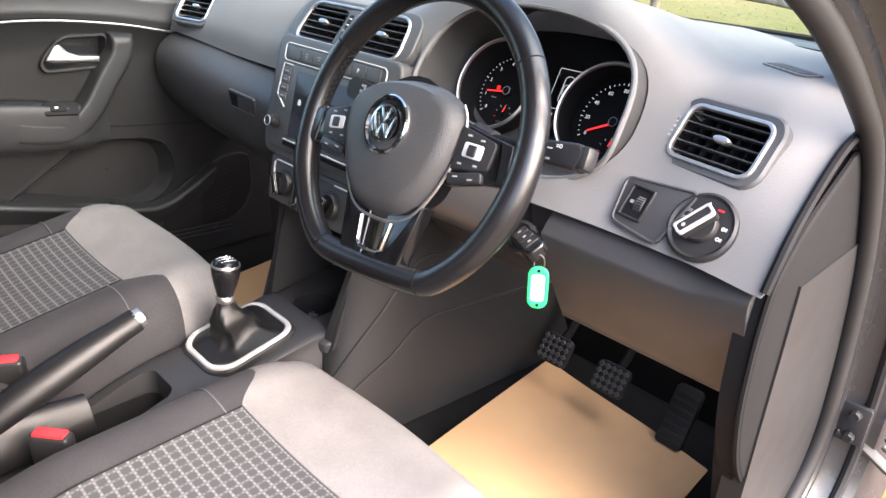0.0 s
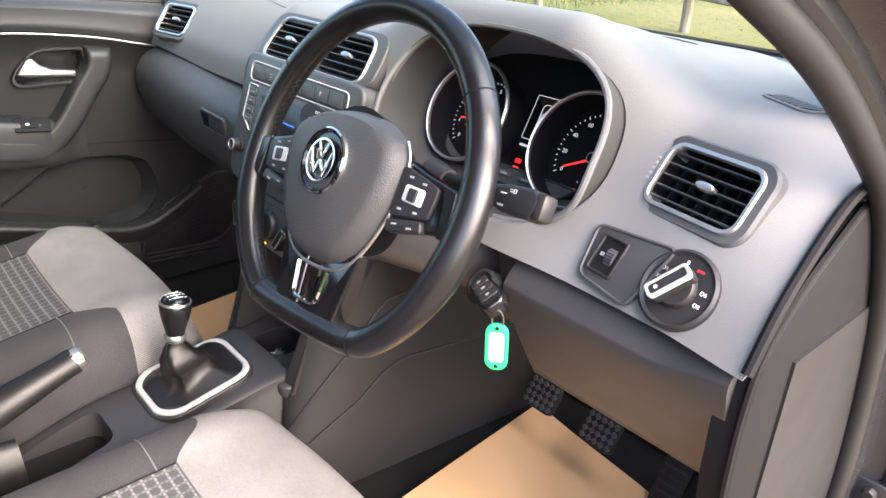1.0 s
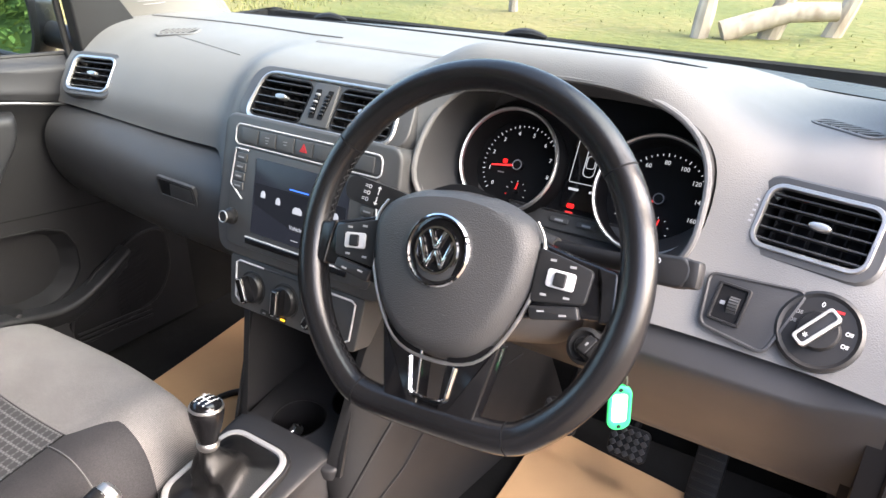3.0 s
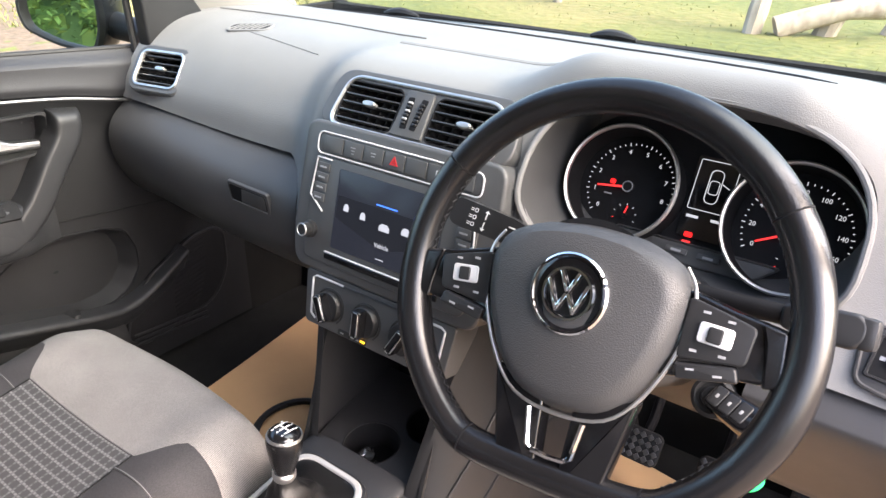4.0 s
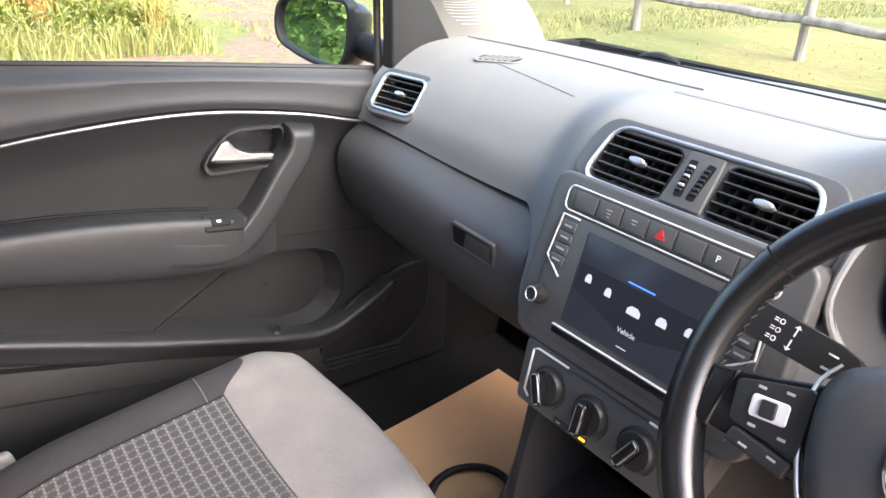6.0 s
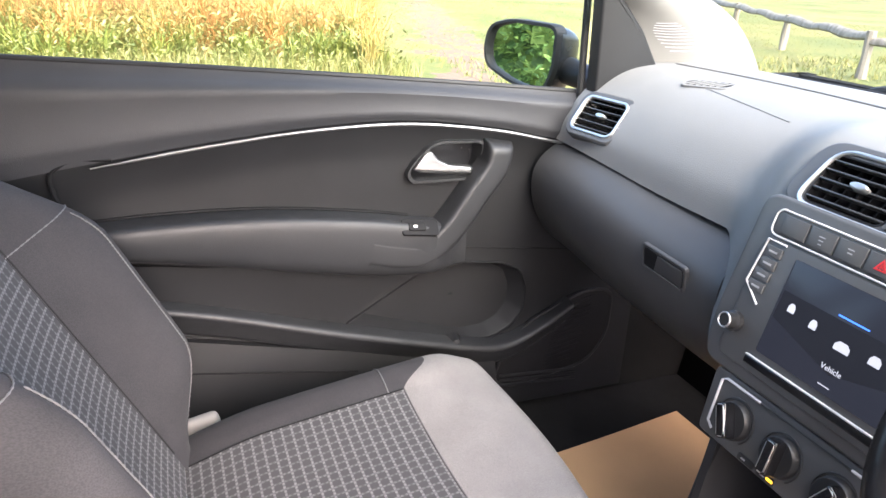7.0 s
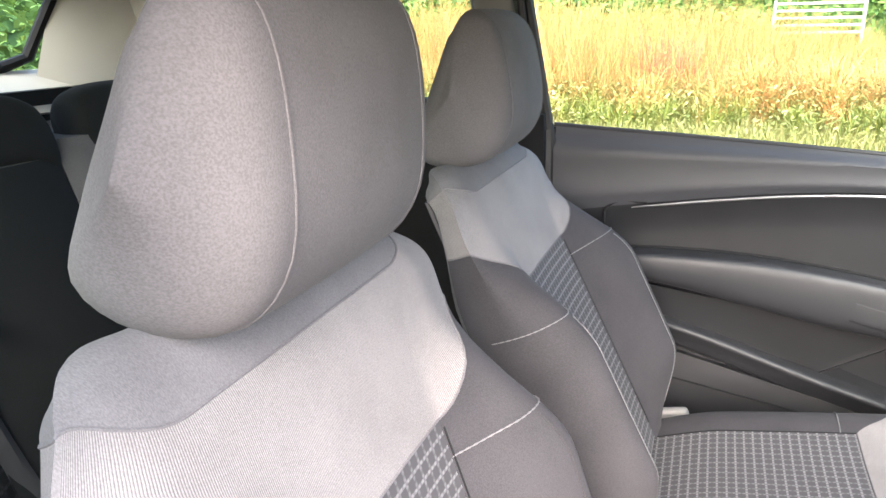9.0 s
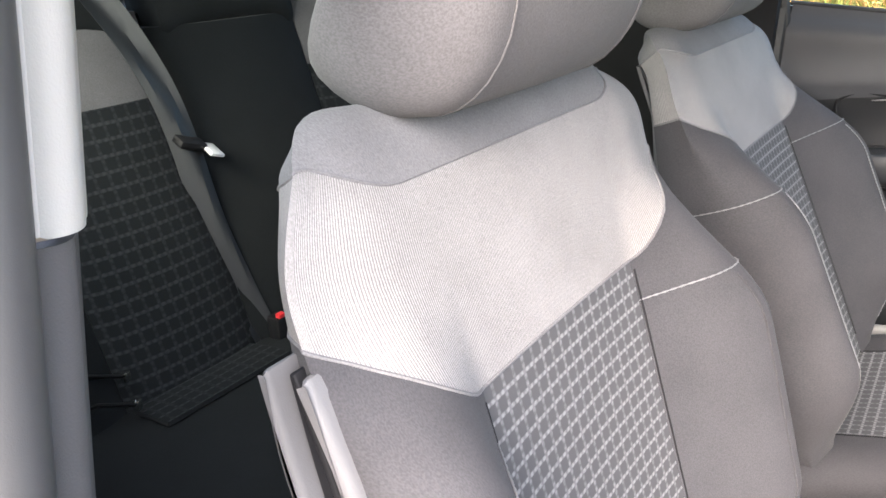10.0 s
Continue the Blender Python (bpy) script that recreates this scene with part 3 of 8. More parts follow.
# ---------------------------------------------------------------- air vents
def air_vent(m, w, h, slats, fins, wheel, group="side vents", chrome=True, tip=0, label="rectangular air vent with black slats in a chrome frame"):
    v = thing("air_vent", label, "air vent", m.translation, group)
    if chrome:
        part("surround", ring_plate(rrect(w + 0.034, h + 0.030, 0.024), rrect(w + 0.002, h + 0.002, 0.014), -0.016, 0.004, 0.003), "panel", v, "dark grey surround", m=m)
        part("chrome_frame", ring_plate(rrect(w + 0.011, h + 0.011, 0.017), rrect(w, h, 0.012), 0.0, 0.0070, 0.002), "chrome", v, "satin chrome frame", m=m)
    part("vent_box", ring_plate(rrect(w + 0.004, h + 0.004, 0.012), rrect(w, h, 0.010), -0.050, 0.001), "black", v, m=m)
    part("vent_back", plate(rrect(w + 0.004, h + 0.004, 0.01), -0.055, -0.048), "black", v, m=m)
    for k in range(fins):
        x = (k + 0.5 - fins / 2) * w / fins
        part("fin", block(0.0018, h * 0.96, 0.016, 0.0005, at(m, x, 0, -0.024)), "black", v)
    for k in range(slats):
        y = (k + 0.5 - slats / 2) * h / slats
        part("slat", block(w, 0.0022, 0.009, 0.0008, at(m, 0, y, -0.003) @ Matrix.Rotation(radians(tip), 4, "X")), "slat", v)
    part("thumb_tab", plate(oval(0.011, 0.0042, 20, 2.2), 0.0, 0.009, 0.002), "chrome", v, "chrome thumb tab", m=at(m, 0.004, 0.001))
    if wheel:
        wx = wheel * (w / 2 + 0.0105)
        part("flow_wheel_slot", plate(rrect(0.007, 0.036, 0.002), 0.002, 0.0050), "black", v, m=at(m, wx, 0))
        for k in range(5):
            part("flow_wheel_rib", block(0.005, 0.003, 0.003, 0.0008, at(m, wx, -0.012 + 0.006 * k, 0.0055)), "grey_print", v)
    return v


air_vent(M_DRIVER, 0.106, 0.062, 5, 6, -1)
air_vent(M_PASSENGER, 0.098, 0.062, 5, 6, 1)

# ---------------------------------------------------------------- centre console panels
centre = thing("centre_panel", "dark grey centre panel with chrome-edged vents and buttons", "control panel", (0, 0.11, 0.82))
VENT_OUT = rounded([(-0.162, -0.034), (-0.150, 0.052), (0.150, 0.052), (0.162, -0.034)], 0.03, 6)
vent_panel = plate(VENT_OUT, -0.04, 0.004, 0.003)
vent_panel.transform(M_VENTS)
vent_holes = []
for sx in (-1, 1):
    vent_holes.append(plate(rrect(0.099, 0.061, 0.010), -0.09, 0.05))
    vent_holes[-1].transform(at(M_VENTS, 0.078 * sx, 0.003))
part("vent_panel", cut(vent_panel, *vent_holes), "panel", centre, sharp=40)
STACK_OUT = rounded([(0.166, 0.132), (-0.166, 0.132), (-0.170, -0.030), (-0.160, -0.080), (0.160, -0.080), (0.170, -0.030)], 0.022, 5)
part("stack_panel", plate(STACK_OUT, -0.05, 0.006, 0.005), "panel", centre, m=M_STACK)
CHROME_OUT = rounded([(-0.138, -0.033), (-0.127, 0.041), (0.127, 0.041), (0.138, -0.033)], 0.024, 6)
part("chrome_surround", tube([at(M_VENTS, p[0], p[1], 0.005).translation for p in CHROME_OUT], 0.0028, 8, closed=True), "chrome", centre, "satin chrome line round both vents")
for sx in (-1, 1):
    air_vent(at(M_VENTS, 0.078 * sx, 0.003, 0.004), 0.098, 0.060, 5, 6, 0, "centre vents", chrome=False, label="centre air vent with black slats and a chrome tab")
part("vent_bridge", plate(rounded([(-0.026, -0.028), (-0.021, 0.036), (0.021, 0.036), (0.026, -0.028)], 0.003), 0.0, 0.0075, 0.001), "panel", centre, m=M_VENTS)
for sx in (-1, 1):
    part("thumb_wheel_slot", plate(rrect(0.010, 0.044, 0.002), 0.006, 0.0080), "black", centre, m=at(M_VENTS, 0.0095 * sx, 0.004, 0, -5 * sx))
    for k in range(6):
        part("thumb_wheel_rib", block(0.007, 0.003, 0.004, 0.0008, at(M_VENTS, 0.0095 * sx, -0.010 + 0.0056 * k, 0.0088)), "grey_print" if sx < 0 and k % 2 else "panel_black", centre)

# button strip
part("button_strip", plate(rrect(0.270, 0.026, 0.008), 0.0, 0.008, 0.001), "panel", centre, m=at(M_STACK, 0, 0.103))
part("strip_line", tube([at(M_STACK, p[0], p[1] + 0.103, 0.0085).translation for p in rrect(0.276, 0.030, 0.009)], 0.0011, 6, closed=True), "silver", centre)
for k in range(7):
    part("button", plate(rrect(0.0335, 0.021, 0.001, 2), 0.007, 0.0098, 0.0008), "panel", centre, m=at(M_STACK, -0.108 + 0.036 * k, 0.103))
part("hazard_mark", ring_plate([(0, 0.007), (-0.007, -0.005), (0.007, -0.005)], [(0, 0.0035), (-0.0038, -0.0033), (0.0038, -0.0033)], 0.0098, 0.0104), "red", centre, "red hazard triangle", m=at(M_STACK, 0.0, 0.103))
part("hazard_mark", plate([(0, 0.002), (-0.0022, -0.0024), (0.0022, -0.0024)], 0.0098, 0.0104), "red", centre, m=at(M_STACK, 0.0, 0.103))
part("parking_mark", word("P", 0.010, at(M_STACK, 0.070, 0.103, 0.0102)), "white", centre)
for dx, n in ((-0.072, 2), (-0.036, 1)):
    for k in range(n + 1):
        part("button_mark", block(0.008 - 0.002 * k, 0.0012, 0.0004, 0, at(M_STACK, dx, 0.106 - 0.004 * k, 0.0101)), "grey_print", centre)

# touch screen
screen = thing("touch_screen", "switched-on touch screen with a dark menu in the centre panel", "screen", M_STACK @ Vector((0, 0.02, 0.006)))
part("screen_bezel", plate(rrect(0.284, 0.150, 0.012), 0.0, 0.0085, 0.002), "panel", screen, m=at(M_STACK, 0, 0.010))
for sx in (-1, 1):
    br = [(sx * x, y) for x, y in ((0.108, 0.082), (0.134, 0.082), (0.140, 0.028), (0.114, 0.008))]
    part("bezel_line", tube([at(M_STACK, p[0], p[1], 0.0095).translation for p in br], 0.0014, 6), "silver", screen)
    for k in range(4):
        key = at(M_STACK, sx * (0.121 + 0.0012 * k), 0.070 - 0.0145 * k, 0)
        part("key", plate(rrect(0.022, 0.0118, 0.001, 2), 0.008, 0.0105, 0.0006), "panel", screen, m=key)
        part("key_mark", block(0.012, 0.0022, 0.0004, 0, at(key, 0, 0, 0.0108)), "grey_print", screen)
part("display", plate(rrect(0.182, 0.112, 0.003), 0.004, 0.0092, 0.0006), "screen", screen, "dark display", m=at(M_STACK, 0.0, 0.018))
band = [(-0.088, 0.030), (0.088, 0.030), (0.088, -0.002), (0.0, -0.026), (-0.088, -0.002)]
part("menu_band", plate(band, 0.0090, 0.0095), "screen_band", screen, m=at(M_STACK, 0.0, 0.008))
part("menu_line", block(0.036, 0.0016, 0.0004, 0, at(M_STACK, 0, 0.042, 0.0098)), "screen_blue", screen)
for k, (dx, dy, w) in enumerate(((-0.070, 0.020, 0.009), (-0.039, 0.016, 0.009), (0.0, 0.010, 0.018), (0.036, 0.014, 0.013), (0.070, 0.018, 0.012))):
    icon = at(M_STACK, dx, dy + 0.004, 0.0096)
    part("menu_icon", plate(rounded([(-w / 2, -0.005), (w / 2, -0.005), (w / 2, 0.001), (w / 4, 0.005), (-w / 4, 0.005), (-w / 2, 0.001)], 0.001), 0, 0.0003), "screen_icon", screen, m=icon)
part("menu_word", word("Vehicle", 0.0085, at(M_STACK, 0.0, -0.012, 0.0098)), "screen_icon", screen)
part("menu_dots", block(0.014, 0.001, 0.0004, 0, at(M_STACK, 0, -0.030, 0.0098)), "screen_icon", screen)
for sx in (-1, 1):
    knob = part("knob", lathe(((0.0, 0.021), (0.0075, 0.021), (0.009, 0.0195), (0.0095, 0.010), (0.0125, 0.008), (0.0125, 0.0))), "panel_black", screen, "ribbed black knob", m=at(M_STACK, 0.132 * sx, -0.022, 0.006))
    part("knob_rim", tube([at(M_STACK, 0.132 * sx + 0.0085 * math.cos(a), -0.022 + 0.0085 * math.sin(a), 0.0265).translation for a in (2 * math.pi * i / 20 for i in range(20))], 0.0012, 6, closed=True), "chrome", knob)
part("disc_slot", plate(rrect(0.200, 0.0085, 0.002), 0.006, 0.0100, 0.001), "gloss_black", screen, m=at(M_STACK, 0, -0.0525))
part("slot_edge", block(0.200, 0.0020, 0.004, 0.0008, at(M_STACK, 0, -0.0465, 0.0095)), "silver", screen)

# heater controls
M_CLIMATE = axes((0, 0.080, 0.703), (1, 0, 0), lean(15))
heater = thing("heater_panel", "heater panel with three black rotary knobs below the screen", "control panel", M_CLIMATE.translation)
part("panel_face", plate(rounded([(-0.135, 0.040), (0.135, 0.040), (0.126, -0.040), (-0.126, -0.040)], 0.008), -0.05, 0.004, 0.002), "panel", heater, m=M_CLIMATE)
for sx in (-1, 1):
    part("panel_line", tube([at(M_CLIMATE, sx * p[0], p[1], 0.005).translation for p in ((0.06, 0.033), (0.112, 0.033), (0.119, 0.029), (0.115, -0.024), (0.106, -0.030))], 0.0016, 6), "silver", heater)
part("panel_line", tube([at(M_CLIMATE, mix(-0.06, 0.06, k / 4), 0.033, 0.005).translation for k in range(5)], 0.0010, 6), "panel_black", heater)
for dx, ang in ((-0.081, 28), (-0.012, 2), (0.057, -28)):
    knob = part("knob", lathe(((0.0, 0.010), (0.021, 0.010), (0.0225, 0.008), (0.0235, 0.0))), "panel_black", heater, "round black knob", m=at(M_CLIMATE, dx, -0.004, 0.003))
    part("knob_ring", tube([at(M_CLIMATE, dx + 0.0262 * math.cos(a), -0.004 + 0.0262 * math.sin(a), 0.0045).translation for a in (radians(-50 + 280 * i / 24) for i in range(25))], 0.0009, 6), "panel_black", heater)
    grip = part("grip", plate(rrect(0.0145, 0.040, 0.0035), 0.010, 0.026, 0.003), "gloss_black", heater, m=at(M_CLIMATE, dx, -0.004, 0.003, ang))
    part("grip_edge", tube([at(at(M_CLIMATE, dx, -0.004, 0.0275, ang), p[0], p[1]).translation for p in rrect(0.0095, 0.035, 0.003, 3)], 0.0016, 6, closed=True), "chrome", grip, "chrome edge of the grip")
for dx in (-0.047, -0.018):
    part("switch", plate(rrect(0.024, 0.008, 0.002), 0.004, 0.006, 0.0006), "panel_black", heater, m=at(M_CLIMATE, dx, -0.034))
    part("switch_mark", block(0.006, 0.002, 0.0004, 0, at(M_CLIMATE, dx - 0.003, -0.034, 0.0063)), "grey_print", heater)
part("indicator_lamp", plate(rrect(0.009, 0.0028, 0.001), 0.006, 0.0068), "lamp_amber", heater, "lit amber indicator", m=at(M_CLIMATE, -0.011, -0.033))

# ---------------------------------------------------------------- instrument cluster
cluster = thing("instrument_cluster", "instrument cluster with two chrome-ringed dials and red needles", "instrument cluster", M_CLUSTER.translation)
part("face", plate(oval(0.190, 0.112, 48, 2.6, squash=0.85), -0.010, 0.0), "black", cluster, m=M_CLUSTER)
part("lower_ledge", plate(rounded([(-0.07, -0.012), (0.07, -0.012), (0.10, 0.014), (-0.10, 0.014)], 0.008), 0.0, 0.012, 0.003), "panel", cluster, m=at(M_CLUSTER, 0, -0.058))
for dx in (-0.016, 0.022):
    part("reset_button", plate(rrect(0.026, 0.007, 0.002), 0.012, 0.0155, 0.001), "panel", cluster, m=at(M_CLUSTER, dx, -0.056))
    part("button_mark", block(0.012, 0.0028, 0.0004, 0, at(M_CLUSTER, dx, -0.056, 0.0158)), "grey_print", cluster)


def dial(cx, cy, radius, words, needle_deg, start, step, minor):
    d = part("dial", plate(oval(radius, radius, 40, 2.0), 0.0, 0.004), "black", cluster, "round black dial", m=at(M_CLUSTER, cx, cy))
    part("dial_tunnel", lathe(((radius - 0.003, 0.002), (radius - 0.001, 0.043), (radius + 0.003, 0.043), (radius + 0.001, 0.002)), 56, ring=True), "black", d, "matt black tunnel", m=at(M_CLUSTER, cx, cy))
    part("chrome_ring", lathe(((radius - 0.0012, 0.042), (radius - 0.0006, 0.046), (radius + 0.0014, 0.0475), (radius + 0.0034, 0.045), (radius + 0.0034, 0.042)), 56, ring=True), "chrome", d, m=at(M_CLUSTER, cx, cy))
    for k, w in enumerate(words):
        a = radians(start - step * k)
        if w:
            part("numeral", word(w, 0.0078, at(M_CLUSTER, cx + 0.66 * radius * math.cos(a), cy + 0.66 * radius * math.sin(a), 0.0048)), "dial_light", d)
        for j in range(minor if k < len(words) - 1 else 1):
            b = a - radians(step) * j / minor
            part("tick", block(0.0042 if j == 0 else 0.0022, 0.0010, 0.0004, 0, at(M_CLUSTER, cx + 0.80 * radius * math.cos(b), cy + 0.80 * radius * math.sin(b), 0.0046, math.degrees(b))), "dial_light", d)
    a = radians(needle_deg)
    part("needle", plate([(0.004, 0.0013), (0.60 * radius, 0.0009), (0.60 * radius, -0.0009), (0.004, -0.0013)], 0.007, 0.0085), "needle", d, "red needle", m=at(M_CLUSTER, cx, cy, 0, needle_deg))
    part("needle_hub", lathe(((0.0, 0.013), (0.0055, 0.013), (0.007, 0.0115), (0.007, 0.004)), 20), "black", d, m=at(M_CLUSTER, cx, cy))
    part("hub_rim", tube([at(M_CLUSTER, cx + 0.0064 * math.cos(t), cy + 0.0064 * math.sin(t), 0.0128).translation for t in (2 * math.pi * i / 20 for i in range(20))], 0.0007, 6, closed=True), "grey_print", d)
    gx, gy = cx + 0.004, cy - 0.52 * radius
    for k in range(7):
        t = radians(200 - 220 * k / 6)
        part("gauge_tick", block(0.0022, 0.0007, 0.0004, 0, at(M_CLUSTER, gx + 0.0145 * math.cos(t), gy + 0.0145 * math.sin(t), 0.0046, math.degrees(t))), "dial_light" if k else "needle", d)
    part("gauge_needle", plate([(0.001, 0.0008), (0.0125, 0.0006), (0.0125, -0.0006), (0.001, -0.0008)], 0.007, 0.0082), "needle", d, m=at(M_CLUSTER, gx, gy, 0, 80))
    part("gauge_hub", lathe(((0.0, 0.009), (0.003, 0.009), (0.0036, 0.004)), 14), "black", d, m=at(M_CLUSTER, gx, gy))


dial(-0.097, 0.003, 0.068, ["0", "1", "2", "3", "4", "5", "6", "7", "8"], 188, 222, 29, 4)
dial(0.100, -0.002, 0.070, ["0", "20", "40", "60", "80", "100", "120", "140", "160"], 208, 210, 29, 4)
part("rpm_caption", block(0.010, 0.0016, 0.0004, 0, at(M_CLUSTER, -0.122, -0.010, 0.0048)), "grey_print", cluster)
part("coolant_lamp", plate(rrect(0.007, 0.006, 0.002), 0.004, 0.0048), "lamp_red", cluster, "lit red warning lamp", m=at(M_CLUSTER, -0.120, 0.006))
part("display", plate(rrect(0.054, 0.098, 0.003), 0.0, 0.003), "gloss_black", cluster, "small trip display with a car outline", m=at(M_CLUSTER, 0.001, 0.012))
part("display_frame", tube([at(M_CLUSTER, p[0] + 0.001, p[1] + 0.027, 0.0036).translation for p in rrect(0.046, 0.060, 0.001, 1)], 0.0005, 4, closed=True), "dial_light", cluster)
part("car_outline", tube([at(M_CLUSTER, p[0] + 0.001, p[1] + 0.027, 0.0036).translation for p in rrect(0.015, 0.040, 0.006, 4)], 0.0006, 4, closed=True), "dial_light", cluster)
part("car_outline", tube([at(M_CLUSTER, p[0] + 0.001, p[1] + 0.026, 0.0036).translation for p in rrect(0.011, 0.016, 0.003, 3)], 0.0005, 4, closed=True), "dial_light", cluster)
part("open_door_mark", block(0.010, 0.0011, 0.0004, 0, at(M_CLUSTER, 0.014, 0.030, 0.0036, -25)), "dial_light", cluster)
for dx in (-0.013, 0.016):
    part("mileage_mark", block(0.014, 0.0032, 0.0004, 0, at(M_CLUSTER, dx, -0.012, 0.0036)), "dial_light", cluster)
part("warning_lamp", plate(rrect(0.010, 0.006, 0.002), 0.003, 0.0038), "lamp_red", cluster, "lit red warning lamp", m=at(M_CLUSTER, -0.011, -0.034))
part("warning_lamp", plate(rrect(0.010, 0.003, 0.001), 0.003, 0.0038), "needle", cluster, m=at(M_CLUSTER, -0.011, -0.043))

# ---------------------------------------------------------------- light switch
M_LIGHT = axes(M_DRIVER @ Vector((0.02, -0.099, 0.0015)), (1, -0.10, 0), lean(36)) @ Matrix.Translation((-0.02, 0.099, 0))
lights = thing("light_switch", "round headlight switch with a chrome-edged knob and a level wheel", "switch", M_LIGHT @ Vector((0.03, -0.1, 0)))
PLATE = rounded([(-0.076, -0.074), (-0.068, -0.130), (0.0, -0.138), (0.02, -0.066)], 0.010)
part("switch_plate", plate(PLATE, -0.012, 0.0055, 0.002), "dash_dark", lights, m=M_LIGHT)
part("plate_rim", tube([at(M_LIGHT, p[0], p[1], 0.0050).translation for p in PLATE], 0.0022, 6, closed=True), "dash_dark", lights)
M_KNOB = at(M_LIGHT, 0.040, -0.099) @ Matrix.Diagonal((0.88, 0.88, 0.92, 1.0))
part("dial_rim", lathe(((0.036, -0.01), (0.0455, -0.01), (0.0455, 0.006), (0.042, 0.0085), (0.038, 0.006), (0.036, 0.0)), 40, ring=True), "panel_black", lights, m=M_KNOB)
part("dial_face", lathe(((0.0, 0.0062), (0.038, 0.0062), (0.039, 0.0)), 40), "panel_black", lights, m=M_KNOB)
part("knob_base", lathe(((0.0, 0.014), (0.020, 0.014), (0.0215, 0.012), (0.0225, 0.006)), 32), "panel_black", lights, m=M_KNOB)
grip = part("grip", plate(rrect(0.016, 0.050, 0.004), 0.012, 0.031, 0.003), "panel_black", lights, m=at(M_KNOB, 0, 0, 0, -35))
part("grip_edge", ring_plate(rrect(0.017, 0.051, 0.004, 3), rrect(0.0105, 0.044, 0.003, 3), 0.026, 0.0325, 0.001), "silver_grey", grip, "silver edge of the grip", m=at(M_KNOB, 0, 0, 0, -35))
part("grip_mark", word("*", 0.012, at(at(M_KNOB, 0, 0, 0.0318, -35), 0, -0.016)), "white", grip)
part("off_mark", word("0", 0.008, at(M_KNOB, -0.004, 0.0295, 0.0066)), "white", lights)
part("auto_mark", block(0.009, 0.0028, 0.0004, 0, at(M_KNOB, 0.0140, 0.0265, 0.0066)), "red", lights)
for a in (150, 172, 12, -16):
    mk = at(M_KNOB, 0.0295 * math.cos(radians(a)), 0.0295 * math.sin(radians(a)), 0.0066)
    mat = "white" if a < 100 else "grey_print"
    part("light_mark", ring_plate(rrect(0.0042, 0.0046, 0.0018, 3), rrect(0.0026, 0.0030, 0.001, 3), 0.0, 0.0004), mat, lights, m=at(mk, -0.001, 0))
    for k in range(3):
        part("light_ray", block(0.0028, 0.0007, 0.0004, 0, at(mk, 0.0030, 0.0015 * (k - 1))), mat, lights)
for k in range(7):
    part("wheel_rib", block(0.010, 0.0009, 0.0012, 0, at(M_LIGHT, -0.042, -0.101 + 0.0105 * math.sin(radians(-54 + 18 * k)), -0.0020 + 0.0122 * math.cos(radians(-54 + 18 * k)), 0)), "black", lights)
part("level_frame", ring_plate(rrect(0.034, 0.042, 0.003), rrect(0.027, 0.036, 0.002), 0.004, 0.0085, 0.001), "panel_black", lights, m=at(M_LIGHT, -0.046, -0.101, 0, -2))
part("level_recess", plate(rrect(0.027, 0.036, 0.002), 0.004, 0.0060), "black", lights, m=at(M_LIGHT, -0.046, -0.101))
drum = lathe(((0.0, -0.005), (0.012, -0.005), (0.012, 0.005), (0.0, 0.005)), 22)
part("level_wheel", drum, "panel", lights, "ribbed thumb wheel", m=at(M_LIGHT, -0.042, -0.101, -0.0020) @ Matrix.Rotation(radians(90), 4, "Y"))
part("level_mark", block(0.005, 0.004, 0.0004, 0, at(M_LIGHT, -0.053, -0.101, 0.0063)), "grey_print", lights)


# ---------------------------------------------------------------- steering wheel and column
wheel = thing("steering_wheel", "flat-bottomed black leather steering wheel with chrome trim and a chrome badge", "steering wheel", M_WHEEL.translation)


def rim_path(t, r=0.187):
    a = radians(-90) + 2 * math.pi * t
    x, y = r * math.cos(a), r * math.sin(a)
    low = -0.166
    if y < low + 0.012:
        y = low + 0.012 - 0.012 * (1 - math.exp(-(low + 0.012 - y) / 0.012))
    return M_WHEEL @ Vector((x, y, 0.0))


def rim_radius(t):
    a = (t * 360) % 360
    thumb = sum(math.exp(-((a - c) / 13) ** 2) for c in (72, 288))
    return 0.0163 + 0.0020 * thumb


# the rim in four leather pieces, with seams between
for a, b in ((0.08, 0.345), (0.345, 0.655), (0.655, 0.92), (0.92, 1.08)):
    part("rim", tube([rim_path(mix(a, b, k / 40)) for k in range(41)], lambda s, a=a, b=b: rim_radius(mix(a, b, s)), 18), "leather", wheel, "black leather rim section")
for t in (0.345, 0.655, 0.08, 0.92):
    d = (rim_path(t + 0.004) - rim_path(t - 0.004)).normalized()
    q = d.to_track_quat("Z", "Y").to_matrix().to_4x4()
    q.translation = rim_path(t)
    r = rim_radius(t)
    part("rim_seam", lathe(((r - 0.001, -0.0008), (r + 0.0003, -0.0008), (r + 0.0003, 0.0008), (r - 0.001, 0.0008)), 20, ring=True), "black", wheel, m=q)
# cross-stitching on the inner side of the rim
inner = Vector(M_WHEEL.to_3x3() @ Vector((0, 0, 1)))
for lo, hi in ((0.10, 0.19), (0.26, 0.34), (0.66, 0.74), (0.81, 0.90)):
    n = int((hi - lo) * 260)
    path = []
    for k in range(n):
        p = rim_path(mix(lo, hi, k / n))
        c = (M_WHEEL.translation - p).normalized()
        path.append(p + c * 0.0163 + inner * (0.0028 if k % 2 else -0.0028))
    part("stitching", tube(path, 0.0005, 5), "rubber", wheel)

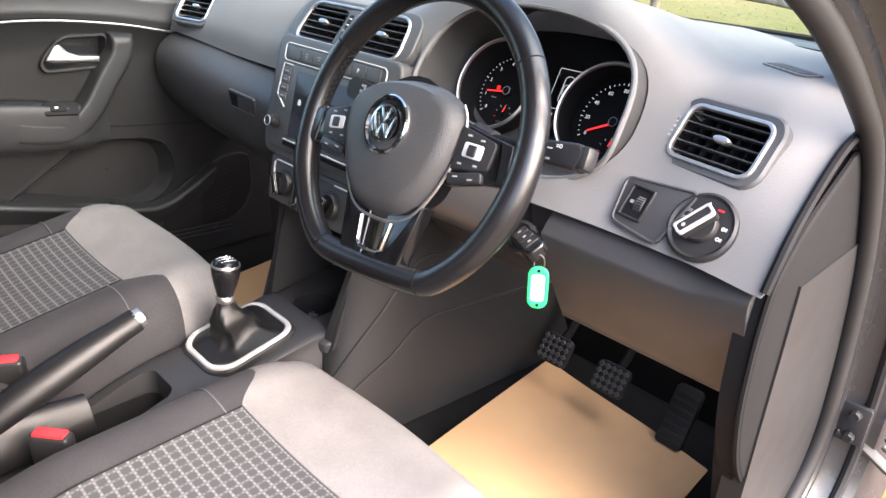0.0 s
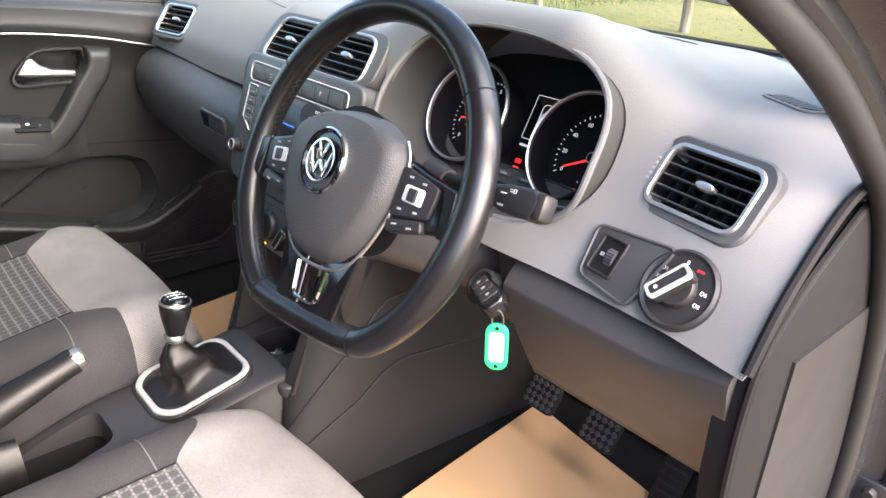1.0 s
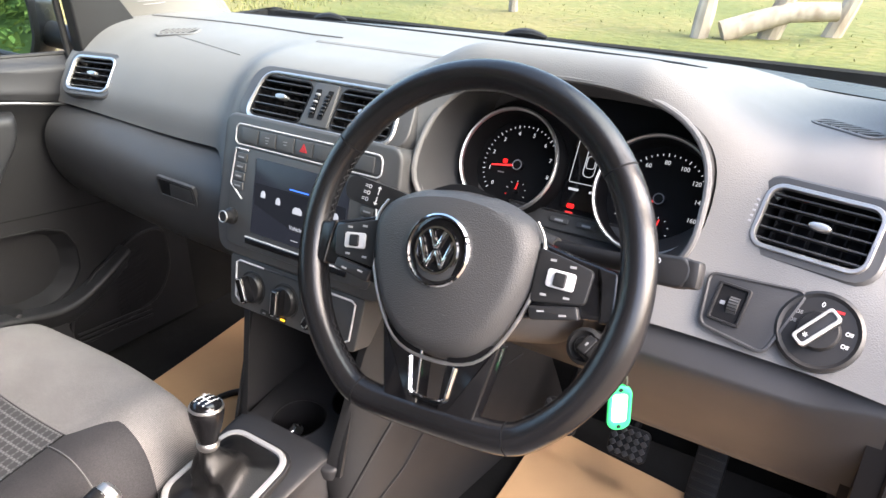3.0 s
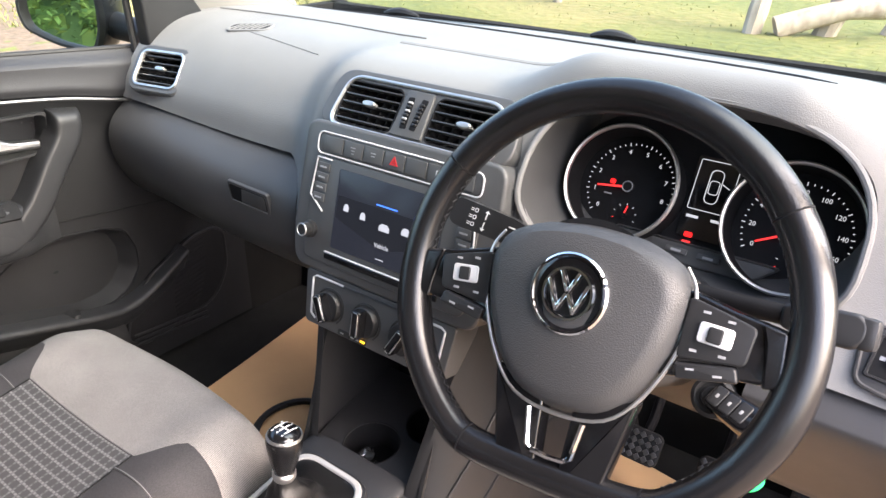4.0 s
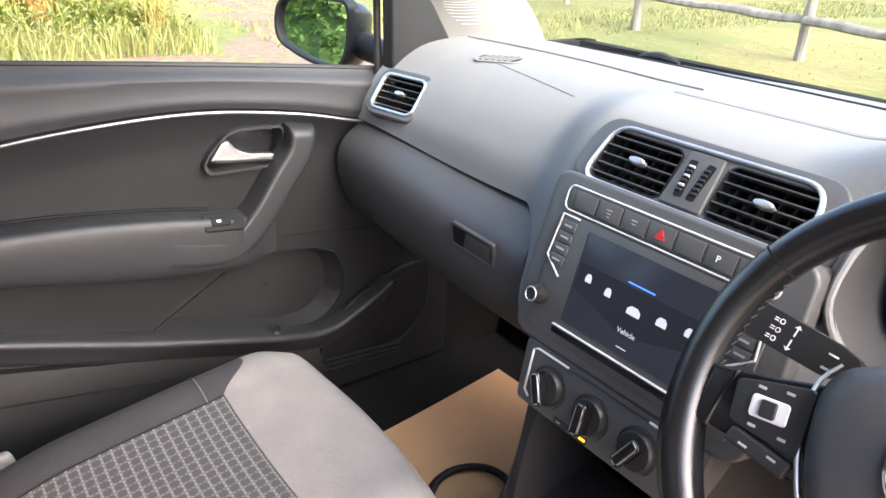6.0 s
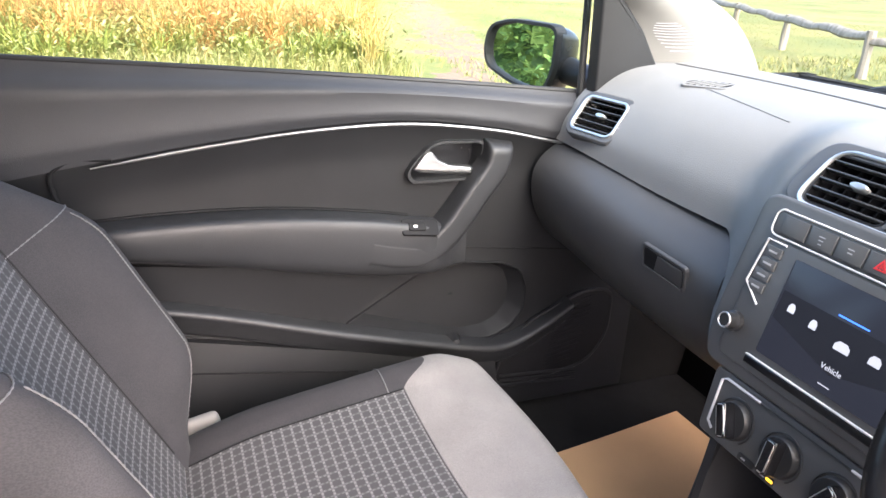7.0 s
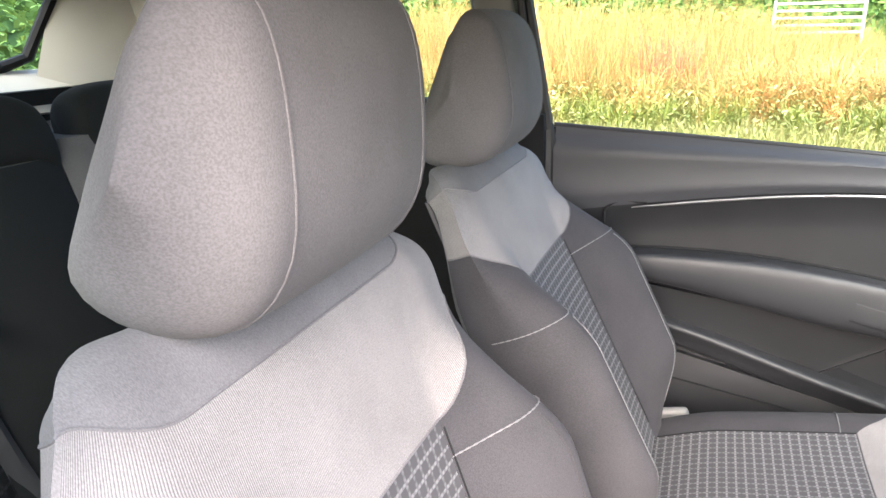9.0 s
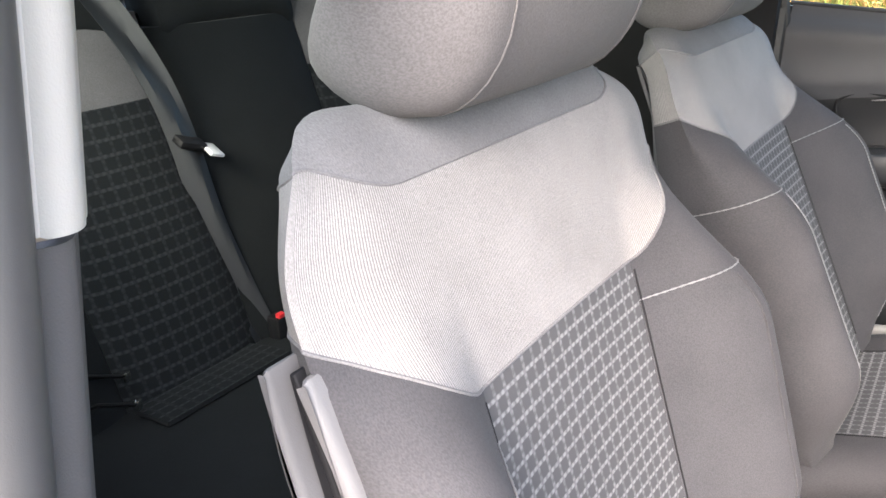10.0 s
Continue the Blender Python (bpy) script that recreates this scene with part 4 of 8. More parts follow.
COVER = [(0.052, 0.064), (0.0, 0.070), (-0.052, 0.064), (-0.086, 0.048), (-0.097, 0.026), (-0.092, -0.020), (-0.072, -0.066), (-0.044, -0.096), (0.0, -0.104), (0.044, -0.096), (0.072, -0.066), (0.092, -0.020), (0.097, 0.026), (0.086, 0.048)]
cover_out = rounded(COVER, 0.02, 3)


def cover_point(u, v):
    p = cover_out[int(round(u * len(cover_out))) % len(cover_out)]
    k = 1 - v
    edge = min(1.0, v / 0.16)
    z = 0.004 + 0.020 * math.sin(edge * math.pi / 2) + 0.014 * (1 - k * k)
    return Vector((p[0] * k, p[1] * k, z))


part("airbag_cover", sheet(cover_point, len(cover_out), 14, wrap_u=True), "airbag", wheel, "grained dark grey airbag cover", m=M_WHEEL)
u_line = COVER[3:]
u_path = [M_WHEEL @ Vector((*(spline([(*p, 0) for p in u_line], k / 40).to_2d() * 1.012), 0.009)) for k in range(41)]
part("chrome_line", tube(u_path, lambda t: 0.0021 - 0.0008 * abs(2 * t - 1) ** 3, 8), "chrome", wheel, "chrome line under the cover")
part("badge_recess", lathe(((0.0, 0.0375), (0.030, 0.037), (0.0325, 0.040), (0.0350, 0.0385), (0.0355, 0.030)), 40), "gloss_black", wheel, m=at(M_WHEEL, 0, 0.006))
badge = part("badge", lathe(((0.0, 0.0385), (0.0200, 0.0385), (0.0208, 0.040), (0.0235, 0.0398), (0.0242, 0.037)), 40), "gloss_black", wheel, "round badge", m=at(M_WHEEL, 0, 0.006))
part("badge_ring", lathe(((0.0210, 0.038), (0.0214, 0.0420), (0.0234, 0.0420), (0.0242, 0.038)), 40, ring=True), "bright", badge, "chrome ring", m=at(M_WHEEL, 0, 0.006))
part("badge_recess_ring", lathe(((0.0338, 0.036), (0.0345, 0.0405), (0.0362, 0.039), (0.0366, 0.034)), 40, ring=True), "bright", badge, m=at(M_WHEEL, 0, 0.006))
for sx in (-1, 1):
    for x0, y0, x1, y1 in ((0.0095, 0.0215, 0.0012, 0.003), (0.0215, 0.011, 0.0098, -0.0185), (0.0098, -0.0185, 0.0012, -0.0015)):
        a, b = Vector((sx * x0, y0)) * 0.84, Vector((sx * x1, y1)) * 0.84
        c, d = (a + b) / 2, b - a
        part("badge_bar", block(d.length + 0.0025, 0.0038, 0.0035, 0.001, at(M_WHEEL, c.x, c.y + 0.006, 0.0405, math.degrees(math.atan2(d.y, d.x)))), "bright", badge)
part("airbag_word", word("AIRBAG", 0.011, at(M_WHEEL, 0.0, -0.052, 0.0332) @ Matrix.Rotation(radians(-7), 4, "X")), "dash_dark", wheel)

for sx in (-1, 1):
    spoke = rounded([(sx * x, y) for x, y in ((0.080, 0.034), (0.128, 0.022), (0.172, 0.014), (0.172, -0.030), (0.130, -0.034), (0.078, -0.046))], 0.006)
    part("spoke", plate(spoke, -0.012, 0.008, 0.003), "gloss_black", wheel, m=M_WHEEL)
    key = part("switch_pad", plate(rounded([(sx * x, y) for x, y in ((0.094, 0.026), (0.128, 0.018), (0.150, 0.012), (0.146, -0.020), (0.092, -0.026))], 0.005), 0.007, 0.0115, 0.0015), "panel_black", wheel, "black switch pad", m=M_WHEEL)
    part("key_frame", plate(rrect(0.028, 0.017, 0.003), 0.011, 0.0135, 0.001), "silver", key, "silver key frame", m=at(M_WHEEL, sx * 0.120, -0.001, 0, -4 * sx))
    part("rocker", plate(rrect(0.012, 0.013, 0.002), 0.013, 0.0158, 0.001), "panel_black", key, m=at(M_WHEEL, sx * 0.120, -0.001, 0, -4 * sx))
    for dx, dy in ((0.110, 0.016), (0.130, 0.0125), (0.105, -0.017), (0.128, -0.0165)):
        part("key_mark", block(0.006, 0.0022, 0.0004, 0, at(M_WHEEL, sx * dx, dy, 0.0118)), "grey_print", key)
    part("lower_rocker", plate(rounded([(sx * x, y) for x, y in ((0.092, -0.030), (0.140, -0.022), (0.144, -0.034), (0.096, -0.043))], 0.003), 0.006, 0.0135, 0.002), "panel_black", wheel, m=M_WHEEL)
    for dx in (0.106, 0.128):
        part("rocker_mark", block(0.007, 0.0018, 0.0004, 0, at(M_WHEEL, sx * dx, -0.0325, 0.0138, 10 * sx)), "grey_print", wheel)
    part("shoulder_blade", plate(rounded([(sx * x, y) for x, y in ((0.150, 0.018), (0.172, 0.014), (0.175, -0.030), (0.160, -0.034), (0.156, 0.002))], 0.004), -0.004, 0.010, 0.003), "leather", wheel, m=M_WHEEL)
    leg = rounded([(sx * x, y) for x, y in ((0.015, -0.088), (0.070, -0.074), (0.050, -0.172), (0.011, -0.172))], 0.004)
    part("lower_spoke", plate(leg, -0.010, 0.010, 0.003), "gloss_black", wheel, m=M_WHEEL)
    part("spoke_line", tube([M_WHEEL @ Vector((sx * x, y, 0.0105)) for x, y in ((0.027, -0.106), (0.0235, -0.128), (0.0215, -0.140), (0.016, -0.1445), (0.0, -0.1455))], 0.0026, 6), "bright", wheel, "chrome line on the lower spoke")
part("spoke_foot", plate(rrect(0.062, 0.022, 0.006), -0.010, 0.010, 0.003), "gloss_black", wheel, m=at(M_WHEEL, 0, -0.166))
part("hub_back", lathe(((0.0, -0.05), (0.055, -0.05), (0.070, -0.020), (0.075, 0.006), (0.0, 0.006)), 28), "black", wheel, m=M_WHEEL)

column = thing("column_shroud", "dark plastic steering column shroud", "steering column", M_WHEEL @ Vector((0, 0, -0.1)))


def shroud_point(u, v):
    a = 2 * math.pi * u
    w, top, low = mix(0.062, 0.075, v), mix(0.040, 0.052, v), mix(0.070, 0.085, v)
    c, s = math.cos(a), math.sin(a)
    x = w * math.copysign(abs(c) ** 0.7, c)
    y = (top if s > 0 else low) * math.copysign(abs(s) ** 0.7, s)
    return M_WHEEL @ Vector((x, y - 0.012, mix(-0.040, -0.22, v)))


part("shroud", sheet(shroud_point, 32, 8, wrap_u=True), "console", column)
part("shroud_front", plate([(0.062 * math.copysign(abs(math.cos(a)) ** 0.7, math.cos(a)), (0.040 if math.sin(a) > 0 else 0.070) * math.copysign(abs(math.sin(a)) ** 0.7, math.sin(a)) - 0.012) for a in (2 * math.pi * i / 32 for i in range(32))], -0.046, -0.040), "console", column, m=M_WHEEL)

M_COL = axes(M_WHEEL.translation, (1, 0, 0), lean(25))


def stalk(sx, label, drop, length):
    s = thing("stalk", label, "stalk", M_COL @ Vector((sx * 0.1, 0, -0.06)), "column stalks")
    a, b = Vector((sx * 0.055, -0.006 - drop, -0.075)), Vector((sx * (0.145 + length), 0.006 - drop, -0.058))
    m = axes(M_COL @ a, M_COL.to_3x3() @ (b - a), M_COL.to_3x3() @ Vector((0, 1, 0)))
    n = (b - a).length
    part("arm", tube([m @ Vector((n * k / 6, 0, 0)) for k in range(7)], lambda t: mix(0.010, 0.0085, t), 12), "black", s)
    part("boot", tube([m @ Vector((0.030 * k / 4 - 0.01, 0, 0)) for k in range(5)], lambda t: 0.021 - 0.008 * t, 14), "rubber", s)
    root = n - 0.085 if sx < 0 else n - 0.055
    part("head", plate(rounded([(root, -0.010), (root + 0.02, -0.0145), (n + 0.004, -0.0155), (n + 0.012, -0.006), (n + 0.012, 0.008), (n + 0.004, 0.0150), (root + 0.02, 0.0140), (root, 0.010)], 0.006), -0.011, 0.011, 0.004), "panel_black", s, m=m)
    if sx > 0:
        part("end_knob", block(0.018, 0.027, 0.021, 0.005, m @ Matrix.Translation((n + 0.010, 0, 0))), "panel_black", s)
    for k in range(3 if sx < 0 else 1):
        mk = m @ Matrix.Translation((n - 0.020, 0.0078 - 0.0078 * k, 0.0113 * sx))
        part("print", ring_plate(rrect(0.0042, 0.0046, 0.0018, 3), rrect(0.0026, 0.0030, 0.001, 3), 0.0, 0.0003), "white", s, m=mk)
        part("print", block(0.0036, 0.0008, 0.0004, 0, mk @ Matrix.Translation((-sx * 0.0048, 0.001, 0))), "white", s)
        part("print", block(0.0036, 0.0008, 0.0004, 0, mk @ Matrix.Translation((-sx * 0.0048, -0.001, 0))), "white", s)
    for k in range(2 if sx < 0 else 0):
        part("print", block(0.0012, 0.0070, 0.0004, 0, m @ Matrix.Translation((n - 0.033, 0.005 - 0.010 * k, 0.0113 * sx))), "white", s)
        part("print", plate([(0.003, 0.0), (-0.003, 0.0), (0.0, 0.003 if k == 0 else -0.003)], 0.0, 0.0003), "white", s, m=m @ Matrix.Translation((n - 0.033, 0.0085 if k == 0 else -0.0085, 0.0112 * sx - 0.0002)))
    part("print", block(0.008, 0.0022, 0.0004, 0, m @ Matrix.Translation((root + 0.020, -0.008, 0.0113 * sx))), "grey_print", s)
    part("print", block(0.008, 0.0014, 0.0004, 0, m @ Matrix.Translation((root + 0.020, 0.004, 0.0113 * sx))), "white", s)
    return s


stalk(-1, "broad black light stalk with white symbols behind the wheel", -0.036, 0.040)
stalk(1, "black wiper stalk with a stubby end behind the wheel", -0.036, 0.062)

# ignition key with its tag
key = thing("ignition_key", "black folding car key in the ignition with a green tag", "key", (0.48, 0.07, 0.80))
M_KEY = axes((0.445, 0.105, 0.774), (0.96, -0.10, 0.0), (0, 0.55, 0.83))
part("lock_ring", lathe(((0.0, 0.002), (0.015, 0.002), (0.018, 0.005), (0.022, 0.003), (0.023, -0.07)), 28), "rubber", key, m=M_KEY)
part("blade_socket", lathe(((0.0, 0.010), (0.009, 0.010), (0.011, 0.006), (0.011, 0.0)), 20), "panel_black", key, m=M_KEY)
body_m = axes((0.449, 0.098, 0.780), (0.90, -0.43, 0.02), (0.30, 0.73, 0.55))
body = part("key_body", plate(rounded([(-0.006, -0.013), (0.044, -0.0165), (0.056, -0.011), (0.056, 0.011), (0.044, 0.0165), (-0.006, 0.013)], 0.006), -0.008, 0.008, 0.004), "gloss_black", key, m=body_m)
for k in range(3):
    part("key_button", plate(rrect(0.0135, 0.022, 0.003), 0.0072, 0.0095, 0.001), "panel_black", body, m=at(body_m, 0.006 + 0.0150 * k, 0))
    part("button_mark", block(0.0028, 0.0045, 0.0004, 0, at(body_m, 0.006 + 0.0150 * k, 0, 0.0097)), "grey_print", body)
ring_c = Vector((0.5005, 0.075, 0.766))
part("split_ring", tube([ring_c + Vector((0.006 * math.cos(a), 0.003 * math.cos(a), 0.012 * math.sin(a))) for a in (2 * math.pi * i / 20 for i in range(20))], 0.001, 6, closed=True), "steel", key)
M_TAG = axes((0.5025, 0.0745, 0.733), (0.80, 0.58, 0.04), (-0.05, 0.0, 1))
tag_out = rrect(0.026, 0.058, 0.012, 6)
tag = part("tag", ring_plate(tag_out, rrect(0.016, 0.036, 0.004, 6), -0.0020, 0.0020, 0.0008), "green", key, "green plastic tag", m=M_TAG)
part("tag_label", plate(rrect(0.017, 0.037, 0.004), -0.0014, 0.0014), "white", tag, "blank white label", m=M_TAG)
for dy in (-0.024, 0.024):
    part("tag_hole", lathe(((0.0, 0.0023), (0.0024, 0.0023), (0.0024, -0.0023), (0.0, -0.0023)), 12), "black", tag, m=at(M_TAG, 0, dy))


# ---------------------------------------------------------------- console and gear lever
console = thing("centre_console", "dark plastic centre console between the seats", "console", (0, -0.1, 0.3), kind="structure")


def console_point(u, v):
    y = mix(-0.62, 0.045, u)
    top = mix(0.375, 0.452, smooth(-0.50, -0.16, y)) + 0.030 * smooth(-0.14, 0.04, y)
    w = mix(0.072, 0.092, smooth(-0.2, 0.05, y))
    prof = spline(((-1.6, -0.21), (-1.25, -0.10), (-1.04, -0.022), (-0.93, 0.0), (0.0, 0.003), (0.93, 0.0), (1.04, -0.022), (1.25, -0.10), (1.6, -0.21)), v)
    return Vector((w * prof[0] - 0.008, y, top + prof[1]))


well = plate(rrect(0.088, 0.17, 0.02), -0.06, 0.2)
well.transform(Matrix.Translation((-0.008, -0.30, 0.405)))
part("console_top", cut(slab(console_point, 70, 40, (0, 0, -0.05)), well), "console", console)
M_TRAY = Matrix.Translation((0.006, 0.105, 0.478)) @ Matrix.Rotation(radians(5), 4, "X")
tray_holes = [plate(rrect(0.086, 0.086, 0.042, 8, dx, dy), -0.2, 0.2) for dx, dy in ((-0.024, -0.022), (0.032, 0.062))]
TRAY = rounded([(-0.104, -0.085), (0.100, -0.085), (0.112, 0.0), (0.118, 0.135), (-0.126, 0.135), (-0.116, 0.0)], 0.02)
part("cup_tray", cut(plate(TRAY, -0.020, 0.0, 0.006), *tray_holes), "console", console, "smooth grey tray with two cup holders", m=M_TRAY)
part("well_lining", ring_plate(rrect(0.092, 0.174, 0.02), rrect(0.086, 0.168, 0.02), -0.055, 0.0), "black", console, m=Matrix.Translation((-0.008, -0.30, 0.405)))
part("well_floor", plate(rrect(0.092, 0.174, 0.02), -0.058, -0.052), "black", console, m=Matrix.Translation((-0.008, -0.30, 0.405)))


# cheeks that run from the centre panel down to the floor
def cheek(sx):
    def fn(u, v):
        y = mix(0.02, 0.52, u)
        low = Vector((sx * mix(0.150, 0.215, u), mix(-0.02, 0.62, u), 0.27))
        high = Vector((sx * mix(0.090, 0.135, smooth(0, 0.35, u)), mix(0.030, 0.40, u), mix(0.455, 0.80, smooth(0.0, 0.42, u))))
        if u < 0.30:
            high = Vector((sx * mix(0.096, 0.128, u / 0.3), mix(0.030, 0.098, u / 0.3), mix(0.460, 0.675, u / 0.3)))
        p = high.lerp(low, v)
        p.x += sx * 0.012 * math.sin(math.pi * v)
        return p
    return fn


for sx in (-1, 1):
    part("cheek", slab(cheek(sx), 30, 14, (-sx * 0.012, 0, 0)), "console_side", console, "slanted console side panel")
    part("cheek_ridge", tube([cheek(sx)(mix(0.0, 0.85, k / 16), mix(0.30, 0.42, k / 16)) + Vector((sx * 0.001, 0, 0)) for k in range(17)], 0.0024, 6), "console_side", console)
    part("cheek_ridge", tube([cheek(sx)(mix(0.0, 0.85, k / 16), mix(0.55, 0.62, k / 16)) + Vector((sx * 0.001, 0, 0)) for k in range(17)], 0.0024, 6), "console_side", console)
part("tray_floor", plate(rrect(0.20, 0.30, 0.02), -0.02, 0.0), "black", console, m=Matrix.Translation((0, 0.215, 0.440)) @ Matrix.Rotation(radians(6), 4, "X"))
part("tray_back", plate(rrect(0.25, 0.30, 0.02), -0.02, 0.0), "black", console, m=axes((0, 0.27, 0.60), (1, 0, 0), lean(5)))
part("tray_side", plate([(0.03, 0.46), (0.10, 0.66), (0.30, 0.70), (0.30, 0.46)], -0.003, 0.003), "panel_black", console, m=axes((0.112, 0, 0), (0, 1, 0), (0, 0, 1)))
part("tray_side", plate([(0.03, 0.46), (0.10, 0.66), (0.30, 0.70), (0.30, 0.46)], -0.003, 0.003), "panel_black", console, m=axes((-0.112, 0, 0), (0, 1, 0), (0, 0, 1)))
for dx, dy, low in ((-0.024, -0.022, -0.055), (0.032, 0.062, -0.050)):
    part("cup_holder", lathe(((0.0, low), (0.040, low), (0.0425, -0.004), (0.0440, 0.0012), (0.046, -0.003), (0.046, low - 0.002)), 36), "black", console, "round cup holder", m=M_TRAY @ Matrix.Translation((dx, dy, 0)))
part("power_socket", lathe(((0.0, 0.006), (0.013, 0.006), (0.016, 0.003), (0.017, -0.01)), 24), "panel_black", console, "round power socket cover", m=axes((0.06, 0.245, 0.545), (1, 0, 0), lean(20)))
for dx in (-0.02, 0.02):
    part("button_mark", block(0.010, 0.003, 0.0005, 0, axes((dx + 0.03, 0.262, 0.60), (1, 0, 0), lean(5))), "grey_print", console)

M_GEAR = axes((-0.012, -0.072, 0.472), (1, 0, 0), (0, 0.98, 0.18))
lever = thing("gear_lever", "gear lever with a black knob and wrinkled leather boot", "gear lever", M_GEAR.translation)
RING = rounded([(-0.066, 0.076), (-0.070, -0.06), (-0.045, -0.084), (0.045, -0.084), (0.070, -0.06), (0.066, 0.076)], 0.035, 6)
part("ring", ring_plate(RING, [(p[0] * 0.88, p[1] * 0.89) for p in RING], -0.004, 0.008, 0.002), "silver_grey", lever, "satin silver ring", m=M_GEAR)
part("ring_base", plate([(p[0] * 1.07, p[1] * 1.06) for p in RING], -0.02, 0.003, 0.002), "panel_black", lever, m=M_GEAR)
TIP = Vector((0.000, -0.100, 0.561))


def boot_point(u, v):
    """A slack skirt inside the ring that gathers into a creased column below the knob."""
    k = int(round(u * len(RING))) % len(RING)
    ang = math.atan2(RING[k][1], RING[k][0])
    foot = M_GEAR @ Vector((RING[k][0] * 0.885, RING[k][1] * 0.895, 0.004))
    axis = M_GEAR.translation.lerp(TIP, smooth(0.0, 0.8, v))
    wide = mix(0.034, 0.0135, smooth(0.35, 1.0, v)) + 0.0045 * math.sin(4 * ang + 7 * v) * math.sin(math.pi * v) + 0.0020 * math.sin(9 * ang - 17 * v) * (1 - v)
    s = smooth(0.0, 0.42, v)
    x = mix(foot.x, axis.x + wide * math.cos(ang), s)
    y = mix(foot.y, axis.y + wide * math.sin(ang), s)
    z = mix(foot.z, TIP.z, 0.22 * smooth(0.0, 0.40, v) + 0.78 * max(0.0, (v - 0.30) / 0.70) ** 0.9)
    sag = 0.006 * math.sin(math.pi * min(1, v / 0.4)) * math.sin(3 * ang + 1.0) + 0.0025 * math.sin(34 * v + 2 * ang) * smooth(0.3, 0.5, v) * (1 - v)
    return Vector((x, y, z + sag))


part("boot", sheet(boot_point, len(RING), 26, wrap_u=True), "boot", lever, "wrinkled black leather boot", sharp=70)
m_knob = axes(TIP, (1, 0, 0), (0, 1, -0.12))
part("collar", lathe(((0.0135, -0.004), (0.0155, 0.0), (0.0155, 0.006), (0.0140, 0.008)), 24, ring=True), "chrome", lever, m=m_knob)
part("knob", lathe(((0.0130, 0.005), (0.0150, 0.014), (0.0195, 0.030), (0.0225, 0.044), (0.0238, 0.054), (0.0232, 0.060), (0.0220, 0.0625)), 28), "leather", lever, "black pear-shaped knob", m=m_knob)
part("knob_rim", lathe(((0.0230, 0.0590), (0.0234, 0.0615), (0.0222, 0.0640), (0.0208, 0.0630)), 28, ring=True), "chrome", lever, m=m_knob)
part("knob_cap", lathe(((0.0212, 0.062), (0.0205, 0.0655), (0.0165, 0.0695), (0.010, 0.0716), (0.0, 0.0722)), 28), "gloss_black", lever, m=m_knob)
for x in (-0.009, 0.0, 0.009):
    part("shift_mark", block(0.0016, 0.016, 0.0005, 0, m_knob @ Matrix.Translation((x, 0, 0.0724 - abs(x) * 0.06))), "white", lever)
part("shift_mark", block(0.019, 0.0016, 0.0005, 0, m_knob @ Matrix.Translation((0, 0, 0.0722))), "white", lever)
for k, w in enumerate("135246R"):
    xx = (-0.009, 0.0, 0.009)[k % 3] if k < 6 else -0.014
    part("gear_number", word(w, 0.0055, m_knob @ Matrix.Translation((xx, 0.0115 if k < 3 else -0.0115 if k < 6 else 0.008, 0.0716 - abs(xx) * 0.08))), "white", lever)

brake = thing("handbrake", "black handbrake lever with a chrome release button, pulled up", "handbrake", (-0.03, -0.42, 0.44))
HB = [Vector((-0.030, mix(-0.50, -0.235, k / 10), mix(0.450, 0.560, (k / 10) ** 0.8))) for k in range(11)]
part("grip", tube(HB, lambda t: 0.0170 + 0.0055 * math.sin(math.pi * min(1, t * 1.1)), 14, flat=1.15), "boot", brake, "black grip")
part("release_button", tube([HB[-1] + (HB[-1] - HB[-2]).normalized() * d for d in (-0.002, 0.004, 0.010, 0.014)], lambda t: (0.0170, 0.0165, 0.0155, 0.011)[min(3, int(t * 3.01))], 16), "chrome", brake, "chrome release button")
part("base_boot", slab(lambda u, v: Vector((-0.030 + mix(-0.03, 0.03, u), mix(-0.52, -0.33, v), 0.425 + 0.060 * math.sin(math.pi * u) * smooth(0, 0.4, v) * (1 - 0.35 * v))), 10, 10, (0, 0, -0.02)), "boot", brake)
part("collar", tube([HB[2] + (HB[3] - HB[2]) * k * 0.4 for k in range(3)], 0.0175, 14), "panel_black", brake)


def buckle(at_, turn, label="black seat belt buckle with a red release button"):
    m = pose(*at_, 0, 0, turn)
    b = thing("belt_buckle", label, "seat belt buckle", at_, "front belt buckles")
    part("stem", tube([m @ Vector((0, -0.05, -0.10)), m @ Vector((0, -0.03, -0.05)), m @ Vector((0, 0, -0.01))], 0.010, 8, flat=0.4), "black", b)
    part("housing", block(0.024, 0.058, 0.050, 0.006, m @ Matrix.Translation((0, 0, -0.012)), 3), "panel_black", b)
    part("release", block(0.018, 0.046, 0.010, 0.003, m @ Matrix.Translation((0, 0, 0.012))), "red", b, "red release button")
    return b


buckle((0.065, -0.405, 0.475), -50)
buckle((-0.115, -0.410, 0.505), -30)

